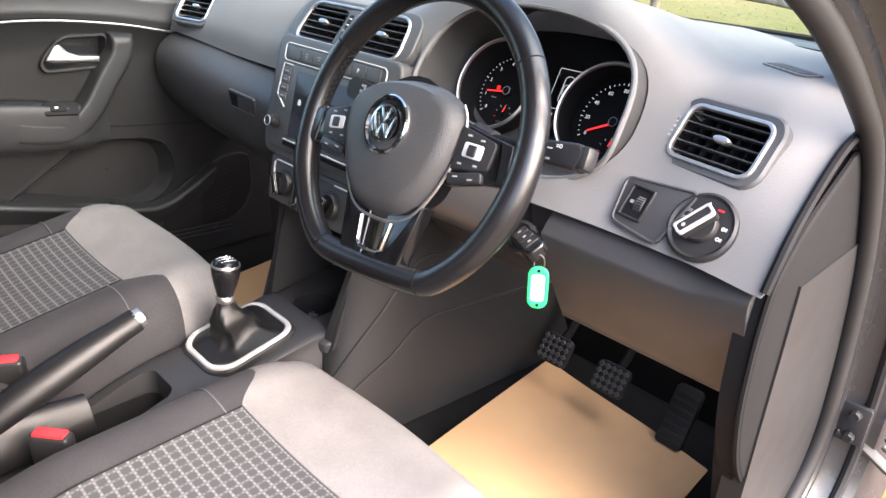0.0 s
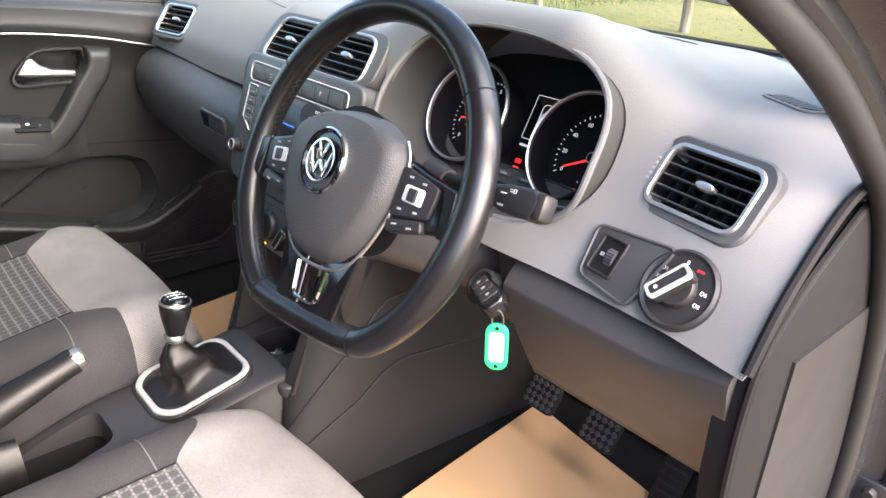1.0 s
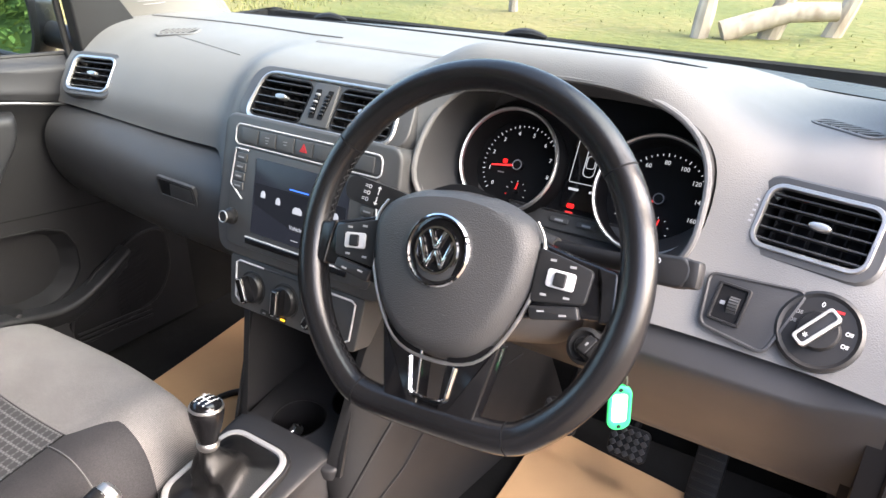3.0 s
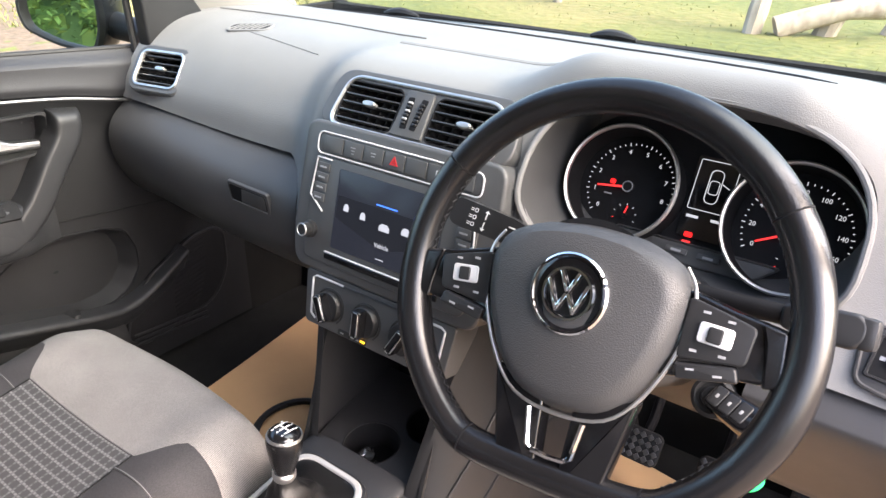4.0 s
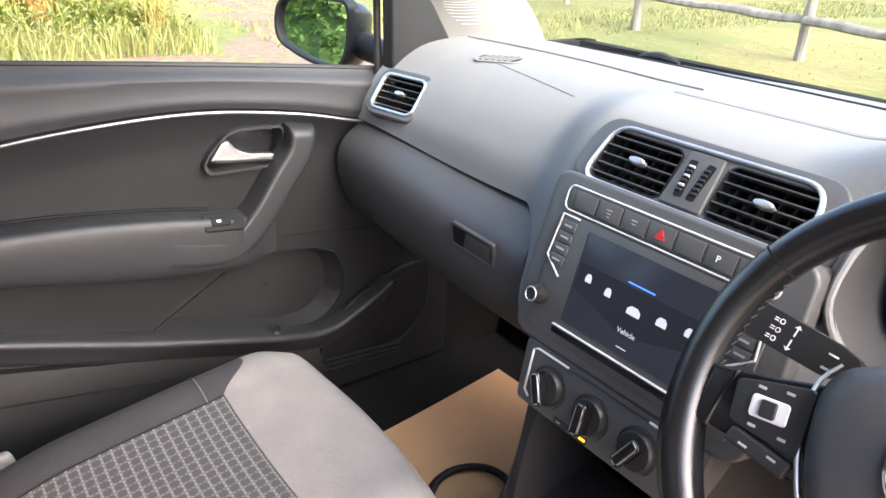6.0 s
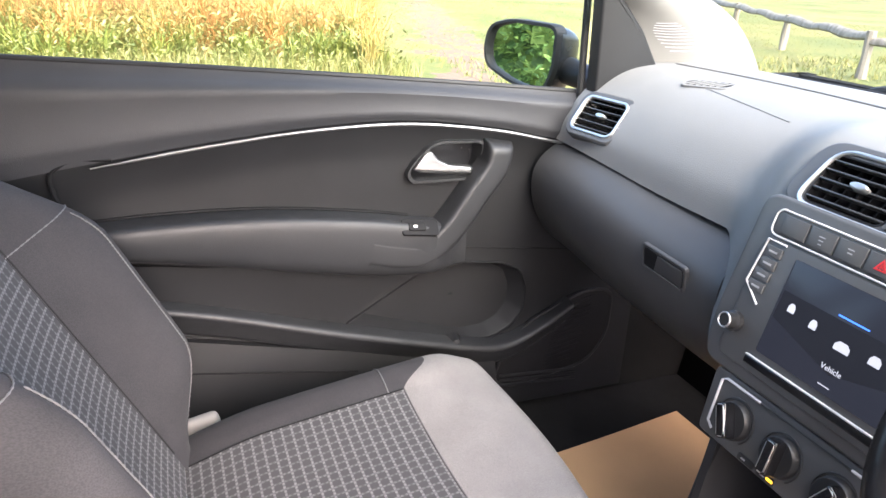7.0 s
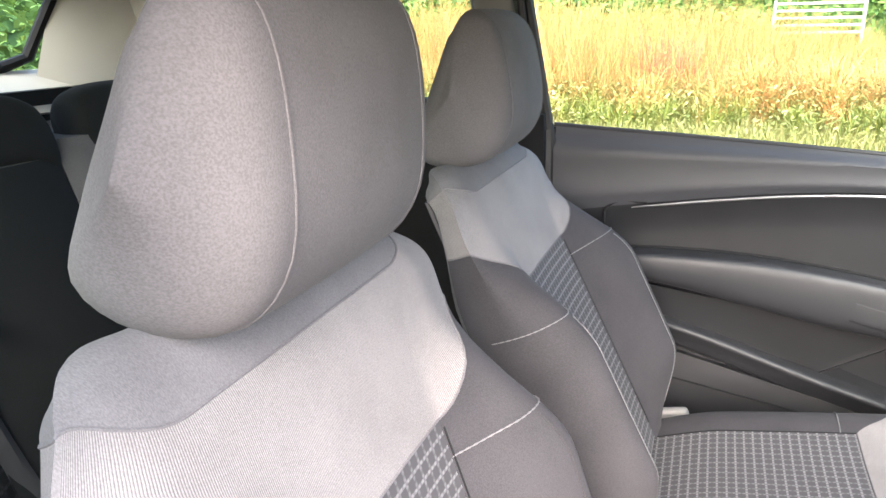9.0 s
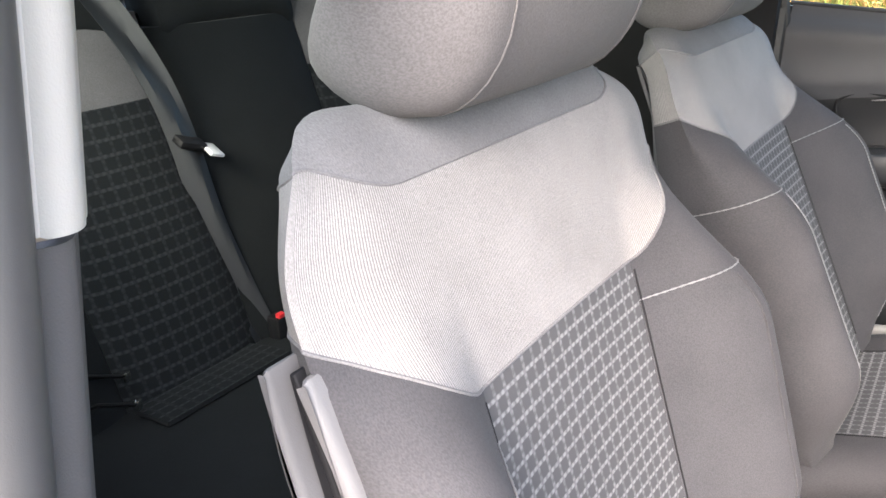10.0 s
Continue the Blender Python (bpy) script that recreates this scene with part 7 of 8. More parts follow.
# rear quarter linings
for sx in (-1, 1):
    q = thing("rear_lining", "dark rear side lining below the quarter window", "side panel", (sx * 0.72, -1.2, 0.6), kind="structure")
    part("lining", slab(lambda u, v: Vector((sx * (0.735 - 0.04 * v), mix(-1.80, -0.80, u), mix(0.27, 1.055 + 0.03 * (1 - u), v))), 8, 8, (sx * 0.03, 0, 0)), "black", q)
    # Rear post in the brightened trim, in place of light on it.
    part("rear_post", slab(lambda u, v: Vector((sx * (mix(0.715, 0.60, v) - 0.03 * math.sin(math.pi * u)), mix(mix(-1.86, -1.80, v), mix(-1.42, -1.62, v), u), mix(1.06, 1.37, v))), 8, 8, (sx * 0.02, 0, 0)), "trim_lit", q, "pale rear pillar trim")
    pane = part("quarter_window", slab(lambda u, v: Vector((sx * mix(0.730, 0.635, v), mix(-1.58, -0.83, u), mix(1.065, 1.355, v))), 4, 4, (sx * 0.004, 0, 0)), "glass", q, "clear quarter window")
    part("quarter_frame", tube([Vector((sx * mix(0.728, 0.632, v), y, z)) for y, z, v in ((-0.83, 1.07, 0), (-1.2, 1.075, 0), (-1.45, 1.08, 0.02), (-1.56, 1.16, 0.3), (-1.62, 1.33, 0.95), (-1.2, 1.37, 1.0), (-0.85, 1.37, 1.0), (-0.83, 1.07, 0))], 0.010, 8), "rubber", q)
    part("cant_rail", tube([Vector((sx * 0.635, mix(-1.75, -0.20, k / 12), 1.375 + 0.02 * math.sin(math.pi * k / 12))) for k in range(13)], 0.030, 10), "headliner", q, "pale roof rail trim")
part_b = thing("pillar_middle", "door pillar trim behind the passenger window", "pillar", (-0.73, -0.83, 0.9), kind="structure")
part("upper_trim", slab(lambda u, v: Vector((mix(-0.735, -0.650, v) + 0.03 * math.sin(math.pi * u) ** 0.7, mix(-0.83, -0.93, u) - 0.03 * v, mix(1.05, 1.37, v))), 8, 8, (-0.02, 0, 0)), "beige", part_b)
part("lower_trim", slab(lambda u, v: Vector((-0.742 + 0.03 * math.sin(math.pi * u) ** 0.7, mix(-0.815, -0.93, u), mix(0.3, 1.048, v))), 8, 8, (-0.02, 0, 0)), "door", part_b)
guide = thing("belt_guide", "black belt guide on the pale rear pillar", "belt guide", (-0.60, -1.62, 1.21))
part("guide", block(0.026, 0.060, 0.024, 0.006, pose(-0.612, -1.738, 1.188, 0, 20, 25)), "black", guide)
part("guide_hook", block(0.018, 0.024, 0.030, 0.006, pose(-0.604, -1.715, 1.196, 20, 0, 25)), "black", guide)
part("strap", tube([Vector((-0.612, -1.735, 1.186)), Vector((-0.640, -1.715, 1.13)), Vector((-0.655, -1.69, 1.06))], 0.014, 8, flat=0.2), "belt", guide)

# tailgate
gate = thing("tailgate", "tailgate with pale lining and a heated rear window", "tailgate", (0, -1.9, 1.1), kind="structure")
# Lining brightened by colour to look lit beside the rear window.
part("lower_lining", slab(lambda u, v: Vector((mix(-0.66, 0.66, u), mix(-1.80, -1.92, v), mix(1.075, 1.158, v))), 8, 4, (0, -0.03, -0.01)), "trim_lit", gate)
part("inner_panel", slab(lambda u, v: Vector((mix(-0.70, 0.70, u), -1.95, mix(0.25, 0.905, v))), 8, 4, (0, -0.03, 0)), "door", gate, "dark lower lining")
pane = part("rear_window", slab(lambda u, v: Vector((mix(-0.60, 0.60, u) * (1 - 0.12 * v), mix(-1.925, -1.83, v), mix(1.16, 1.36, v))), 8, 4, (0, -0.004, 0)), "glass", gate, "clear rear window")
part("window_frame", tube([Vector((x, y, z)) for x, y, z in ((-0.38, -1.922, 1.164), (0.38, -1.922, 1.164), (0.45, -1.915, 1.185), (0.495, -1.835, 1.345), (0.46, -1.83, 1.365), (-0.46, -1.83, 1.365), (-0.495, -1.835, 1.345), (-0.45, -1.915, 1.185), (-0.38, -1.922, 1.164))], 0.013, 8), "black", gate, "black window frame")

for sx in (-1, 1):
    part("side_lining", slab(lambda u, v: Vector((sx * mix(mix(0.440, 0.490, v), mix(0.705, 0.600, v), u), mix(mix(-1.925, -1.835, v), mix(-1.76, -1.72, v), u), mix(1.06, 1.372, v))), 6, 6, (sx * 0.012, -0.004, 0)), "trim_lit", gate, "pale lining beside the rear window")

solo("boot_floor", slab(lambda u, v: Vector((mix(-0.72, 0.72, u), mix(-1.95, -1.38, v), 0.46)), 6, 6, (0, 0, -0.03)), "carpet", "dark carpeted boot floor behind the bench", "floor", kind="structure")

# ---------------------------------------------------------------- paper on the floor
def paper(name_at, corners, seed, label):
    sh = [Vector(c) for c in corners]
    rnd = random.Random(seed)
    ph = [rnd.uniform(0, 6) for _ in range(6)]

    def fn(u, v):
        p = sh[0].lerp(sh[1], u).lerp(sh[3].lerp(sh[2], u), v)
        p.z += 0.004 * math.sin(5 * u + ph[0]) * math.sin(4 * v + ph[1]) + 0.006
        return p
    return solo("paper_mat", slab(fn, 20, 20, (0, 0, -0.0012)), "paper", label, "floor mat", group="paper mats")


paper(None, ((0.222, 0.520, 0.280), (0.622, 0.476, 0.266), (0.65, -0.06, 0.262), (0.262, -0.02, 0.262)), 1, "brown kraft paper mat lying on the driver's floor")
paper(None, ((-0.622, 0.50, 0.262), (-0.22, 0.53, 0.262), (-0.24, -0.02, 0.262), (-0.562, 0.06, 0.262)), 2, "brown kraft paper mat lying on the passenger floor")
loop = [Vector((-0.335 + 0.064 * math.cos(a), 0.190 + 0.078 * math.sin(a), 0.276)) for a in (radians(20 + 230 * k / 24) for k in range(25))]
solo("strap_loop", tube(loop, 0.007, 8, flat=1.5), "rubber", "black strap loop lying on the paper mat", "strap")


# ---------------------------------------------------------------- outside: field, path, fence, meadow, hedge
def ground_material():
    m, nt, p = nodes_of("rough_ground")
    geo = nt.nodes.new("ShaderNodeNewGeometry")
    sep = nt.nodes.new("ShaderNodeSeparateXYZ")
    nt.links.new(geo.outputs["Position"], sep.inputs[0])
    big, fine = noise_at(nt, 0.35, 5.0), noise_at(nt, 9.0, 6.0)
    grass = ramp(nt, math_node(nt, "ADD", math_node(nt, "MULTIPLY", big, 0.7), math_node(nt, "MULTIPLY", fine, 0.35)), ((0.36, (0.050, 0.070, 0.012)), (0.50, (0.10, 0.105, 0.022)), (0.60, (0.15, 0.13, 0.04)), (0.70, (0.18, 0.145, 0.055))))
    stone = ramp(nt, noise_at(nt, 14.0, 8.0), ((0.3, (0.085, 0.056, 0.038)), (0.7, (0.165, 0.112, 0.078))))
    # the path leaves the parking strip and bends away ahead of the car; the strip runs beside the car
    along = math_node(nt, "MULTIPLY", math_node(nt, "ADD", sep.outputs[0], 7.4), -0.30)
    off = math_node(nt, "ABSOLUTE", math_node(nt, "SUBTRACT", math_node(nt, "SUBTRACT", sep.outputs[1], 2.9), along))
    wob = math_node(nt, "MULTIPLY", math_node(nt, "SUBTRACT", noise_at(nt, 1.3, 5.0), 0.5), 2.4)
    way = math_node(nt, "LESS_THAN", math_node(nt, "ADD", off, wob), 0.45)
    way = math_node(nt, "MULTIPLY", way, math_node(nt, "LESS_THAN", sep.outputs[0], -5.6))
    strip = math_node(nt, "GREATER_THAN", math_node(nt, "ADD", sep.outputs[0], wob), -6.2)
    strip = math_node(nt, "MULTIPLY", strip, math_node(nt, "LESS_THAN", math_node(nt, "ADD", sep.outputs[1], wob), 3.6))
    mask = math_node(nt, "MULTIPLY", math_node(nt, "MAXIMUM", way, strip), math_node(nt, "GREATER_THAN", noise_at(nt, 3.1, 5.0), 0.40))
    mx = nt.nodes.new("ShaderNodeMix")
    mx.data_type = "RGBA"
    nt.links.new(mask, mx.inputs["Factor"])
    nt.links.new(grass, mx.inputs["A"])
    nt.links.new(stone, mx.inputs["B"])
    nt.links.new(mx.outputs["Result"], p.inputs["Base Color"])
    p.inputs["Roughness"].default_value = 1.0
    nt.links.new(bump(nt, fine, 0.8, 0.05), p.inputs["Normal"])
    return m


def leaf_material(name, stops):
    m, nt, p = nodes_of(name)
    geo = nt.nodes.new("ShaderNodeNewGeometry")
    nt.links.new(ramp(nt, geo.outputs["Random Per Island"], stops), p.inputs["Base Color"])
    p.inputs["Roughness"].default_value = 0.7
    p.inputs["Subsurface Weight"].default_value = 0.0
    return m


def bark_material(name, a, b):
    m, nt, p = nodes_of(name)
    nt.links.new(ramp(nt, noise_at(nt, 12.0, 6.0, stretch=(1, 1, 0.25)), ((0.3, a), (0.7, b))), p.inputs["Base Color"])
    p.inputs["Roughness"].default_value = 0.9
    nt.links.new(bump(nt, noise_at(nt, 40.0, 5.0, stretch=(1, 1, 0.2)), 0.6, 0.01), p.inputs["Normal"])
    return m


MAT["ground"] = ground_material()
MAT["grass"] = leaf_material("meadow_grass", ((0.0, (0.06, 0.10, 0.016)), (0.45, (0.12, 0.155, 0.028)), (0.75, (0.21, 0.18, 0.040)), (1.0, (0.28, 0.18, 0.05))))
MAT["dry_grass"] = leaf_material("dry_grass", ((0.0, (0.13, 0.082, 0.016)), (0.5, (0.19, 0.130, 0.030)), (1.0, (0.25, 0.182, 0.055))))
MAT["green_grass"] = leaf_material("green_grass", ((0.0, (0.045, 0.085, 0.012)), (0.6, (0.085, 0.125, 0.02)), (1.0, (0.15, 0.15, 0.03))))
MAT["rusty_grass"] = leaf_material("rusty_grass", ((0.0, (0.20, 0.075, 0.018)), (0.5, (0.31, 0.125, 0.030)), (1.0, (0.38, 0.19, 0.055))))
MAT["straw_tuft"] = leaf_material("straw_tuft", ((0.0, (0.20, 0.15, 0.035)), (0.5, (0.28, 0.21, 0.055)), (1.0, (0.38, 0.29, 0.10))))
MAT["rust_tuft"] = leaf_material("rust_tuft", ((0.0, (0.30, 0.125, 0.03)), (0.5, (0.38, 0.17, 0.045)), (1.0, (0.44, 0.24, 0.08))))
MAT["fresh_tuft"] = leaf_material("fresh_tuft", ((0.0, (0.09, 0.13, 0.022)), (0.6, (0.17, 0.20, 0.035)), (1.0, (0.27, 0.26, 0.06))))
MAT["dock"] = leaf_material("red_dock", ((0.0, (0.22, 0.05, 0.03)), (0.6, (0.30, 0.09, 0.045)), (1.0, (0.32, 0.15, 0.055))))
MAT["short_grass"] = leaf_material("short_grass", ((0.0, (0.085, 0.110, 0.022)), (0.5, (0.15, 0.15, 0.038)), (1.0, (0.22, 0.19, 0.07))))
MAT["leaf"] = leaf_material("hedge_leaf", ((0.0, (0.03, 0.075, 0.018)), (0.5, (0.07, 0.15, 0.03)), (1.0, (0.17, 0.27, 0.06))))
MAT["wood"] = bark_material("grey_timber", (0.13, 0.11, 0.09), (0.27, 0.24, 0.20))
MAT["log"] = bark_material("pale_log", (0.22, 0.17, 0.13), (0.42, 0.36, 0.30))
MAT["gate_paint"] = plastic("white_gate", (0.22, 0.22, 0.20), 0.6, 200, 0.0)


def ground_point(u, v):
    x, y = mix(-1, 1, u), mix(-1, 1, v)
    x, y = math.copysign(abs(x) ** 2.6 * 400, x), math.copysign(abs(y) ** 2.6 * 400, y)
    h = 0.03 * noise.noise((x * 0.25, y * 0.25, 0)) + 0.12 * noise.noise((x * 0.03, y * 0.03, 3)) * min(1, (abs(x) + abs(y)) / 25)
    return Vector((x, y, h * min(1, max(0, (math.hypot(x, y) - 2) / 5))))


solo("ground", sheet(ground_point, 140, 140), "ground", "rough grass field with a worn gravel path", "ground", "structure")


def on_ground(x, y):
    h = 0.03 * noise.noise((x * 0.25, y * 0.25, 0)) + 0.12 * noise.noise((x * 0.03, y * 0.03, 3)) * min(1, (abs(x) + abs(y)) / 25)
    return h * min(1, max(0, (math.hypot(x, y) - 2) / 5))


def tallness(x, y):
    """The tall growth thins out towards the path."""
    if x > -8.2:
        return 1.0
    return 0.25 + 0.75 * smooth(-0.4, 5.0, 1.4 - 0.30 * (x + 7.4) - y)


def blades(count, seed, place, tall, wide, bend=0.35):
    """Many single grass blades as one mesh; place(rnd) gives x and y."""
    rnd = random.Random(seed)
    verts, faces = [], []
    for _ in range(count):
        x, y = place(rnd)
        h, w = tall * tallness(x, y) * rnd.uniform(0.5, 1.15), wide * rnd.uniform(0.6, 1.3)
        a, b = rnd.uniform(0, 6.283), rnd.uniform(0, 6.283)
        z = on_ground(x, y)
        dx, dy = w * math.cos(a), w * math.sin(a)
        lx, ly = h * bend * rnd.random() * math.cos(b), h * bend * rnd.random() * math.sin(b)
        k = len(verts)
        verts += [(x - dx, y - dy, z), (x + dx, y + dy, z), (x + lx * 0.4 + dx * 0.7, y + ly * 0.4 + dy * 0.7, z + h * 0.6), (x + lx * 0.4 - dx * 0.7, y + ly * 0.4 - dy * 0.7, z + h * 0.6), (x + lx, y + ly, z + h)]
        faces += [(k, k + 1, k + 2, k + 3), (k + 3, k + 2, k + 4)]
    me = bpy.data.meshes.new("blades")
    me.from_pydata(verts, [], faces)
    return me


def plumes(count, seed, place, tall, head, wide, flakes=14, size=(0.003, 0.008)):
    """Thin stems that carry a loose seed head of small flakes."""
    rnd = random.Random(seed)
    verts, faces = [], []
    for _ in range(count):
        x, y = place(rnd)
        z = on_ground(x, y)
        h = tall * tallness(x, y) * rnd.uniform(0.45, 1.12)
        lx, ly = rnd.gauss(0, 0.24) * h, rnd.gauss(0, 0.24) * h
        k = len(verts)
        s, a = 0.0032, rnd.uniform(0, 3.14)
        dx, dy = s * math.cos(a), s * math.sin(a)
        verts += [(x - dx, y - dy, z), (x + dx, y + dy, z), (x + lx + dx, y + ly + dy, z + h), (x + lx - dx, y + ly - dy, z + h)]
        faces.append((k, k + 1, k + 2, k + 3))
        for _ in range(flakes):
            t = 1 - head * rnd.random()
            px, py, pz = x + lx * t + rnd.gauss(0, wide), y + ly * t + rnd.gauss(0, wide), z + h * t
            a, q = rnd.uniform(0, 6.283), rnd.uniform(*size)
            k = len(verts)
            verts += [(px - q * math.cos(a), py - q * math.sin(a), pz), (px + q * math.cos(a), py + q * math.sin(a), pz + 0.004), (px + rnd.uniform(-q, q), py + rnd.uniform(-q, q), pz + 4.5 * q)]
            faces.append((k, k + 1, k + 2))
    me = bpy.data.meshes.new("plumes")
    me.from_pydata(verts, [], faces)
    return me


def stuff(name, me, mat, label, category):
    me.materials.append(MAT[mat])
    return tagged(new(name, me), label, category, "", "stuff")


def meadow(r):
    """Beside the car, past the strip, between the path and the hedge."""
    while True:
        x, y = -8.3 - 15 * r.random() ** 1.3, r.uniform(-17, 5.5)
        if y < 2.2 - 0.30 * (x + 7.4) - 0.5:
            return x, y


def drift(x, y, k):
    """Slow patches in which one kind of grass stands thicker."""
    return noise.noise((x * 0.45, y * 0.45, k)) + 0.5 * noise.noise((x * 1.3, y * 1.3, k + 5))


def patchy(k, least):
    def place(r):
        for _ in range(40):
            x, y = meadow(r)
            if drift(x, y, k) > least + 0.3 * (r.random() - 0.5):
                break
        return x, y
    return place


stuff("meadow_grass", blades(52000, 11, patchy(1.0, -0.15), 0.55, 0.0045, 1.1), "grass", "tall green and yellow meadow grass beside the car", "grass")
stuff("meadow_grass", blades(34000, 31, patchy(4.0, -0.05), 0.85, 0.005, 0.8), "green_grass", "lush green clumps in the meadow", "grass")
stuff("dry_grass", plumes(12000, 12, patchy(8.0, 0.0), 1.60, 0.65, 0.045), "dry_grass", "tall straw-coloured seeding grass", "grass")
stuff("dry_grass", plumes(11000, 32, patchy(15.0, 0.05), 1.40, 0.75, 0.050), "rusty_grass", "orange-brown seeding grass in drifts", "grass")
def weeds(count, seed, place):
    """Loose broad leaves low down among the grass."""
    rnd = random.Random(seed)
    verts, faces = [], []
    for _ in range(count):
        x, y = place(rnd)
        z = on_ground(x, y) + 0.62 * tallness(x, y) * rnd.random() ** 1.5
        s, a, c = rnd.uniform(0.012, 0.04), rnd.uniform(0, 6.283), rnd.uniform(-0.6, 0.9)
        ux, uy = s * math.cos(a), s * math.sin(a)
        k = len(verts)
        verts += [(x - ux, y - uy, z - s * c), (x + uy * 0.4, y - ux * 0.4, z), (x + ux, y + uy, z + s * c), (x - uy * 0.4, y + ux * 0.4, z + 0.3 * s)]
        faces.append((k, k + 1, k + 2, k + 3))
    me = bpy.data.meshes.new("weeds")
    me.from_pydata(verts, [], faces)
    return me


def tufts(count, seed, place, tall, wide, each):
    """Clumps of long blades that spread and arch over from one root."""
    rnd = random.Random(seed)
    verts, faces = [], []
    for _ in range(count):
        cx, cy = place(rnd)
        z = on_ground(cx, cy)
        size = tall * rnd.uniform(0.55, 1.15)
        for _ in range(each):
            a, out, h = rnd.uniform(0, 6.283), rnd.random() ** 0.8 * 0.75 * size, size * rnd.uniform(0.55, 1.1)
            x, y = cx + rnd.gauss(0, 0.05), cy + rnd.gauss(0, 0.05)
            dx, dy, w = math.cos(a), math.sin(a), wide * rnd.uniform(0.6, 1.3)
            k = len(verts)
            for t, wid in ((0.0, 0.8), (0.45, 1.0), (0.8, 0.7)):
                px, py, pz = x + dx * out * t * t, y + dy * out * t * t, z + h * (t - 0.28 * t * t * t)
                verts += [(px - dy * w * wid, py + dx * w * wid, pz), (px + dy * w * wid, py - dx * w * wid, pz)]
            verts.append((x + dx * out * 1.15, y + dy * out * 1.15, z + h * rnd.uniform(0.55, 0.8)))
            faces += [(k, k + 1, k + 3, k + 2), (k + 2, k + 3, k + 5, k + 4), (k + 4, k + 5, k + 6)]
    me = bpy.data.meshes.new("tufts")
    me.from_pydata(verts, [], faces)
    return me


edge = lambda r: (-8.7 + r.gauss(0, 0.75), r.uniform(-12, 2.0))
stuff("grass_tufts", tufts(560, 51, edge, 0.60, 0.007, 70), "fresh_tuft", "arching green grass clumps along the meadow's edge", "grass")
stuff("grass_tufts", tufts(200, 52, lambda r: (edge(r)[0] - 0.4, edge(r)[1]), 0.95, 0.0045, 70), "straw_tuft", "straw-yellow grass clumps along the meadow's edge", "grass")
stuff("grass_tufts", tufts(200, 53, lambda r: (edge(r)[0] - 0.6, edge(r)[1]), 1.05, 0.0045, 60), "rust_tuft", "orange-brown grass clumps along the meadow's edge", "grass")
stuff("meadow_weeds", weeds(46000, 41, patchy(21.0, -0.05)), "green_grass", "low leafy weeds among the meadow grass", "weeds")
stuff("red_dock", plumes(420, 13, lambda r: (-9.6 + r.gauss(0, 0.30), -1.1 + r.gauss(0, 0.25)), 1.25, 0.75, 0.030, 20, (0.004, 0.010)), "dock", "rust-red seeding dock among the grass", "plant")
stuff("red_dock", plumes(260, 14, lambda r: (-10.3 + r.gauss(0, 0.4), -3.6 + r.gauss(0, 0.7)), 1.1, 0.7, 0.030, 20, (0.004, 0.010)), "dock", "rust-red seeding dock among the grass", "plant")
stuff("verge_weeds", weeds(16000, 54, lambda r: (r.uniform(-9.4, -6.6), r.uniform(-10, 2.0))), "short_grass", "low leafy weeds on the verge", "weeds")
stuff("verge_grass", blades(16000, 15, lambda r: (r.uniform(-9.2, -6.3), r.uniform(-9, 2.0)), 0.24, 0.007, 0.9), "short_grass", "short green verge grass", "grass")
stuff("verge_grass", blades(1500, 16, lambda r: (r.uniform(-9, 6), r.uniform(4.4, 13)), 0.03, 0.006, 1.6), "short_grass", "short green field grass ahead of the car", "grass")
stuff("verge_grass", blades(34000, 17, lambda r: (r.uniform(-22, -6), r.uniform(2.6, 18)), 0.07, 0.008, 1.1), "short_grass", "short field grass past the path", "grass")


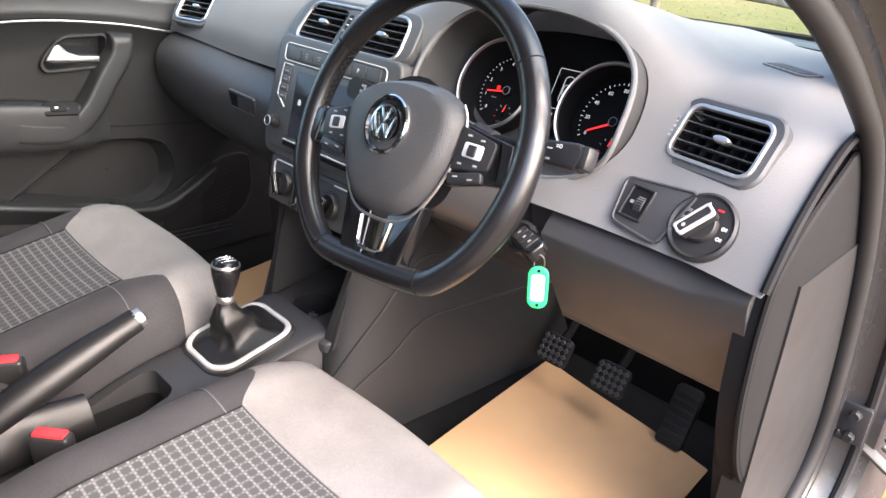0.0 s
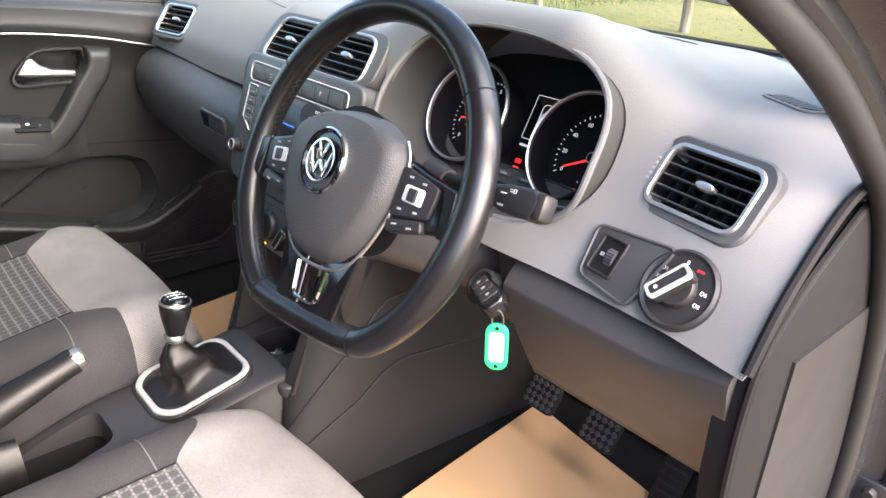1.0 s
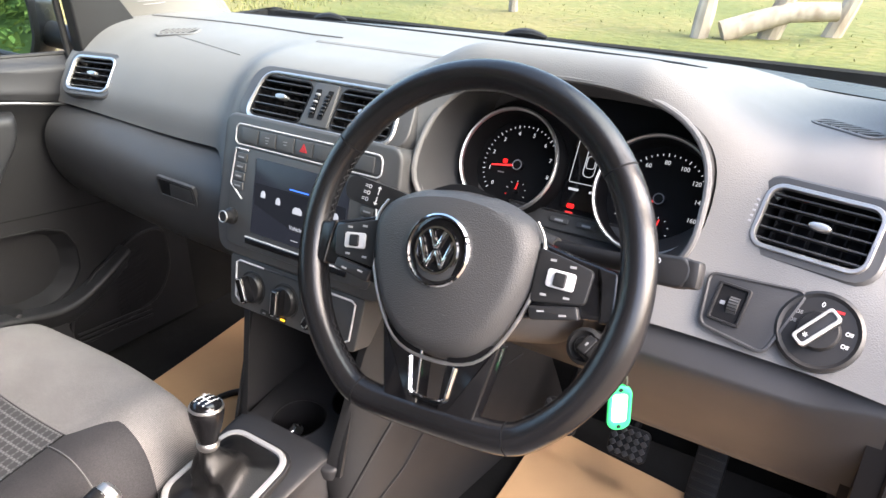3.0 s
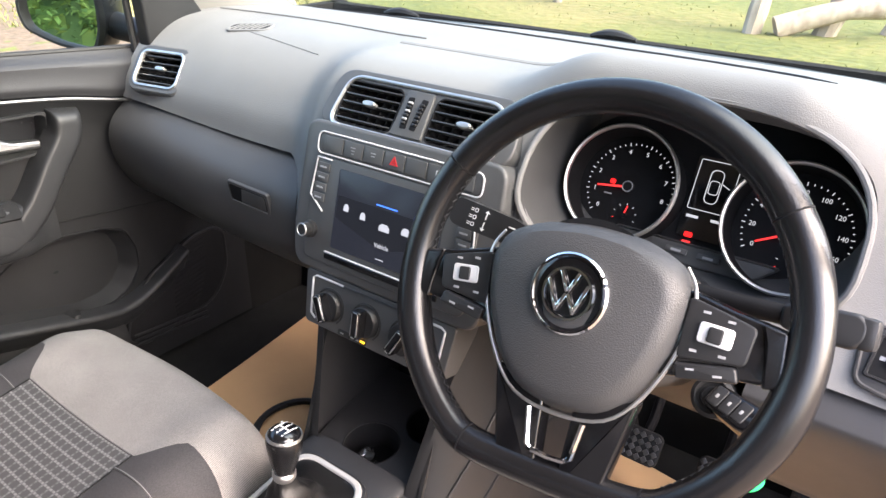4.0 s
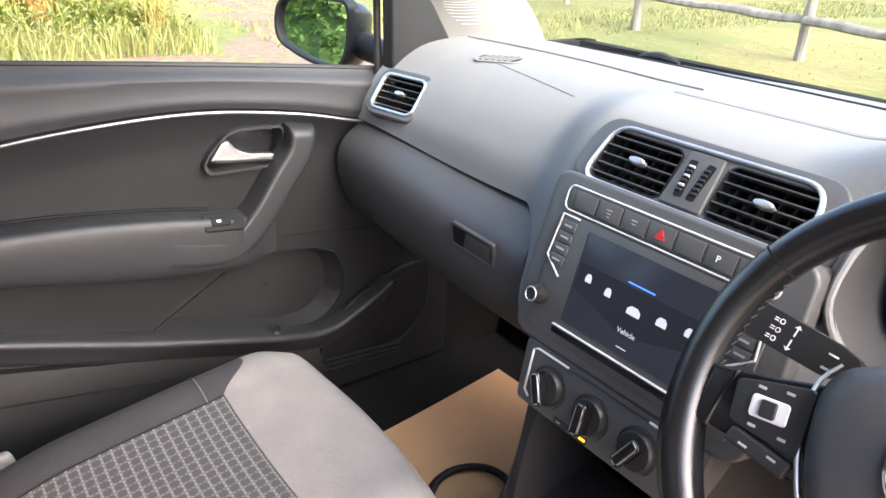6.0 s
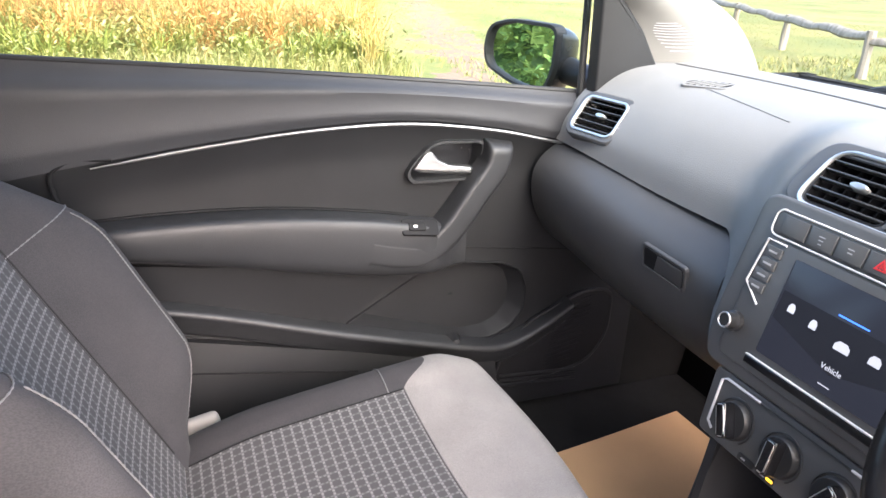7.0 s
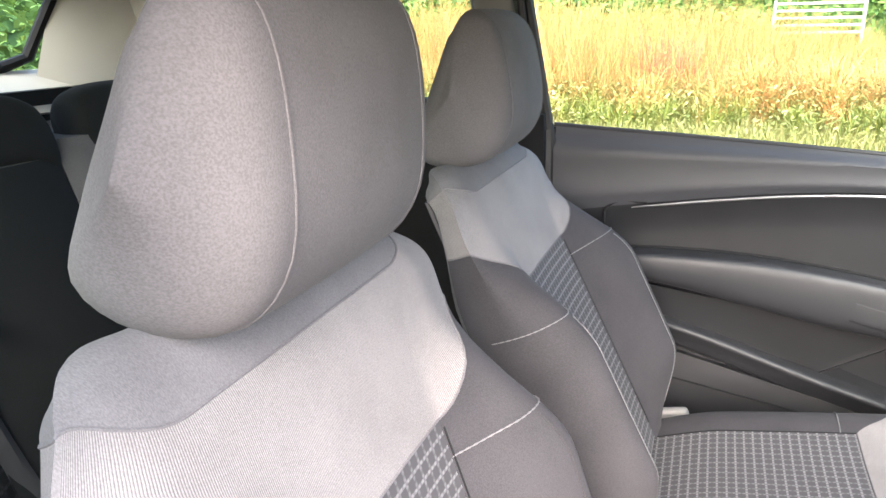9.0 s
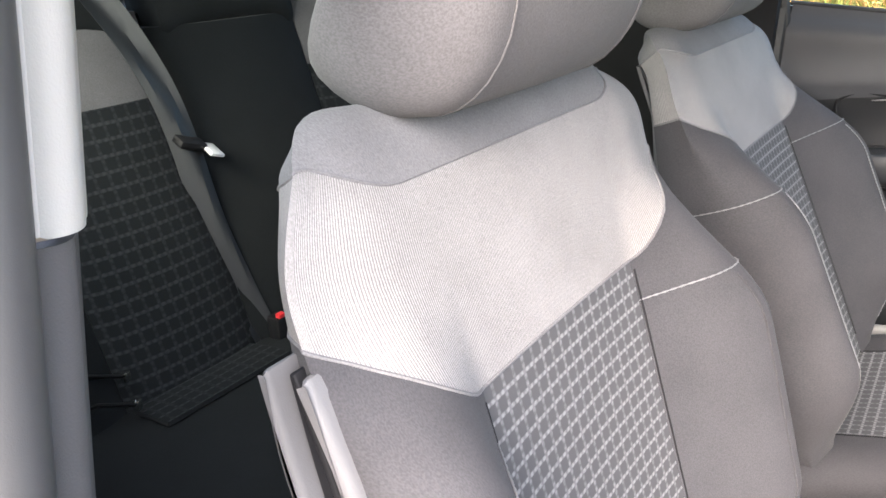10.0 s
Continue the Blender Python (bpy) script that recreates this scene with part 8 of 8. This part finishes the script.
def hedge(name, x0, y0, x1, y1, height, depth, count, seed, label, leaf=1.0):
    rnd = random.Random(seed)
    verts, faces = [], []
    for _ in range(count):
        t = rnd.random()
        cx, cy = mix(x0, x1, t), mix(y0, y1, t)
        top = height * (0.75 + 0.35 * noise.noise((cx * 0.5, cy * 0.5, seed)))
        z = top * rnd.random() ** 0.7
        r = depth * (1 - 0.5 * (z / max(top, 0.1)) ** 2)
        lump = 0.5 + 0.6 * noise.noise((cx * 1.1, cy * 1.1, z * 1.1))
        a = rnd.uniform(0, 6.283)
        px, py = cx + r * lump * math.cos(a), cy + r * lump * math.sin(a)
        s, b, c = leaf * rnd.uniform(0.03, 0.075), rnd.uniform(0, 6.283), rnd.uniform(-0.8, 0.8)
        k = len(verts)
        ux, uy = s * math.cos(b), s * math.sin(b)
        verts += [(px - ux, py - uy, z - s * c), (px + uy * 0.5, py - ux * 0.5, z), (px + ux, py + uy, z + s * c), (px - uy * 0.5, py + ux * 0.5, z + 0.4 * s)]
        faces.append((k, k + 1, k + 2, k + 3))
    # dense twiggy core
    n = int(math.hypot(x1 - x0, y1 - y0) / 0.16)
    ax, ay = (x1 - x0) / n, (y1 - y0) / n
    for i in range(n):
        for j in range(int(height / 0.16)):
            for side in (-1, 1):
                cx, cy, z = x0 + ax * i, y0 + ay * i, 0.16 * j
                if z > height * (0.62 + 0.35 * noise.noise((cx * 0.5, cy * 0.5, seed))):
                    continue
                d = side * depth * 0.35 * (0.5 + 0.6 * noise.noise((cx * 1.1, cy * 1.1, z * 1.1)))
                px, py = cx - ay / 0.16 * d, cy + ax / 0.16 * d
                k = len(verts)
                j1, j2 = rnd.uniform(-0.06, 0.06), rnd.uniform(-0.06, 0.06)
                verts += [(px - ax * 0.7, py - ay * 0.7 + j1, z - 0.02), (px + ax * 0.7, py + ay * 0.7 + j2, z), (px + ax * 0.7, py + ay * 0.7 - j1, z + 0.22), (px - ax * 0.7, py - ay * 0.7 - j2, z + 0.2)]
                faces.append((k, k + 1, k + 2, k + 3))
    me = bpy.data.meshes.new(name)
    me.from_pydata(verts, [], faces)
    return stuff(name, me, "leaf", label, "hedge")


hedge("hedge", -16, -8.5, 9, -8.0, 3.4, 1.6, 60000, 21, "dense green hedge behind the car")
hedge("far_hedge", -46, -45, -40, 34, 6.0, 3.5, 26000, 25, "distant green hedge beyond the meadow and the gate", 4.5)
hedge("hedge", -14, -14, -13.5, -6.5, 3.0, 1.5, 14000, 22, "green hedge at the meadow's end")


# wooden rail fence that bends round the field
def post(x, y, h, r, tilt=(0, 0), mat="wood", label="weathered grey wooden fence post"):
    z = on_ground(x, y)
    p = [Vector((x + tilt[0] * k / 6, y + tilt[1] * k / 6, z - 0.1 + (h + 0.1) * k / 6)) for k in range(7)]
    rnd = random.Random(int(x * 100) + int(y * 10))
    return solo("fence_post", tube(p, lambda t: r * (1 + 0.10 * math.sin(9 * t + x)) * (1.06 - 0.12 * t), 9), mat, label, "fence post", group="fence posts")


FENCE = [(-24.5, 18.5), (-18.5, 15.0), (-12.6, 11.4), (-9.3, 9.5), (-6.25, 7.75), (-3.85, 7.7), (-1.35, 7.05)]
for x, y in FENCE[:-2]:
    post(x, y, 0.58, 0.06)
post(-3.85, 7.7, 0.75, 0.06)
for (xa, ya), (xb, yb) in zip(FENCE[:-3], FENCE[1:-2]):
    a, b = Vector((xa, ya, on_ground(xa, ya) + 0.50)), Vector((xb, yb, on_ground(xb, yb) + 0.50))
    solo("fence_rail", tube([a.lerp(b, k / 8) + Vector((0, 0, 0.02 * math.sin(k * 1.7))) for k in range(9)], lambda t: 0.07 + 0.008 * math.sin(11 * t), 9, flat=0.75), "wood", "weathered round rail resting on fence posts", "fence rail", group="fence rails")
for (xa, ya, za), (xb, yb, zb) in (((-6.25, 7.75, 0.47), (-3.85, 7.7, 0.44)), ((-3.85, 7.62, 0.44), (-1.30, 7.05, 0.42))):
    a, b = Vector((xa, ya, za)), Vector((xb, yb, zb))
    solo("fence_rail", tube([a.lerp(b, k / 8) + Vector((0, 0, 0.012 * math.sin(k * 1.7))) for k in range(9)], lambda t: 0.055 + 0.006 * math.sin(11 * t), 9, flat=0.8), "wood", "weathered round rail resting on fence posts", "fence rail", group="fence rails")
post(-1.36, 7.0, 0.85, 0.085, (0.10, 0.1), "log", "pale leaning wooden post on the grass")
post(-0.80, 7.35, 0.75, 0.10, (0.25, 0.0), "log", "thick pale wooden post on the grass")
post(-0.30, 7.8, 0.9, 0.085, (0.35, 0.1), "log", "pale slanting wooden post on the grass")
solo("fallen_log", tube([Vector((-1.15, 7.05, 0.08)), Vector((-0.95, 7.15, 0.16)), Vector((-0.6, 7.3, 0.28)), Vector((-0.2, 7.45, 0.30))], lambda t: 0.11 - 0.02 * t, 10), "log", "pale fallen log lying between the posts", "log")

# white gate far beyond the meadow
gate_far = thing("field_gate", "white-painted barred field gate in the distance", "gate", (-22, 1.0, 0))
for k in range(5):
    part("bar", block(0.05, 2.2, 0.07, 0.01, pose(-22, 2.08, 0.88 + 0.19 * k, 0, 0, 0)), "gate_paint", gate_far)
for y in (0.98, 3.18):
    part("upright", block(0.08, 0.08, 1.7, 0.01, pose(-22, y, 0.88)), "gate_paint", gate_far)
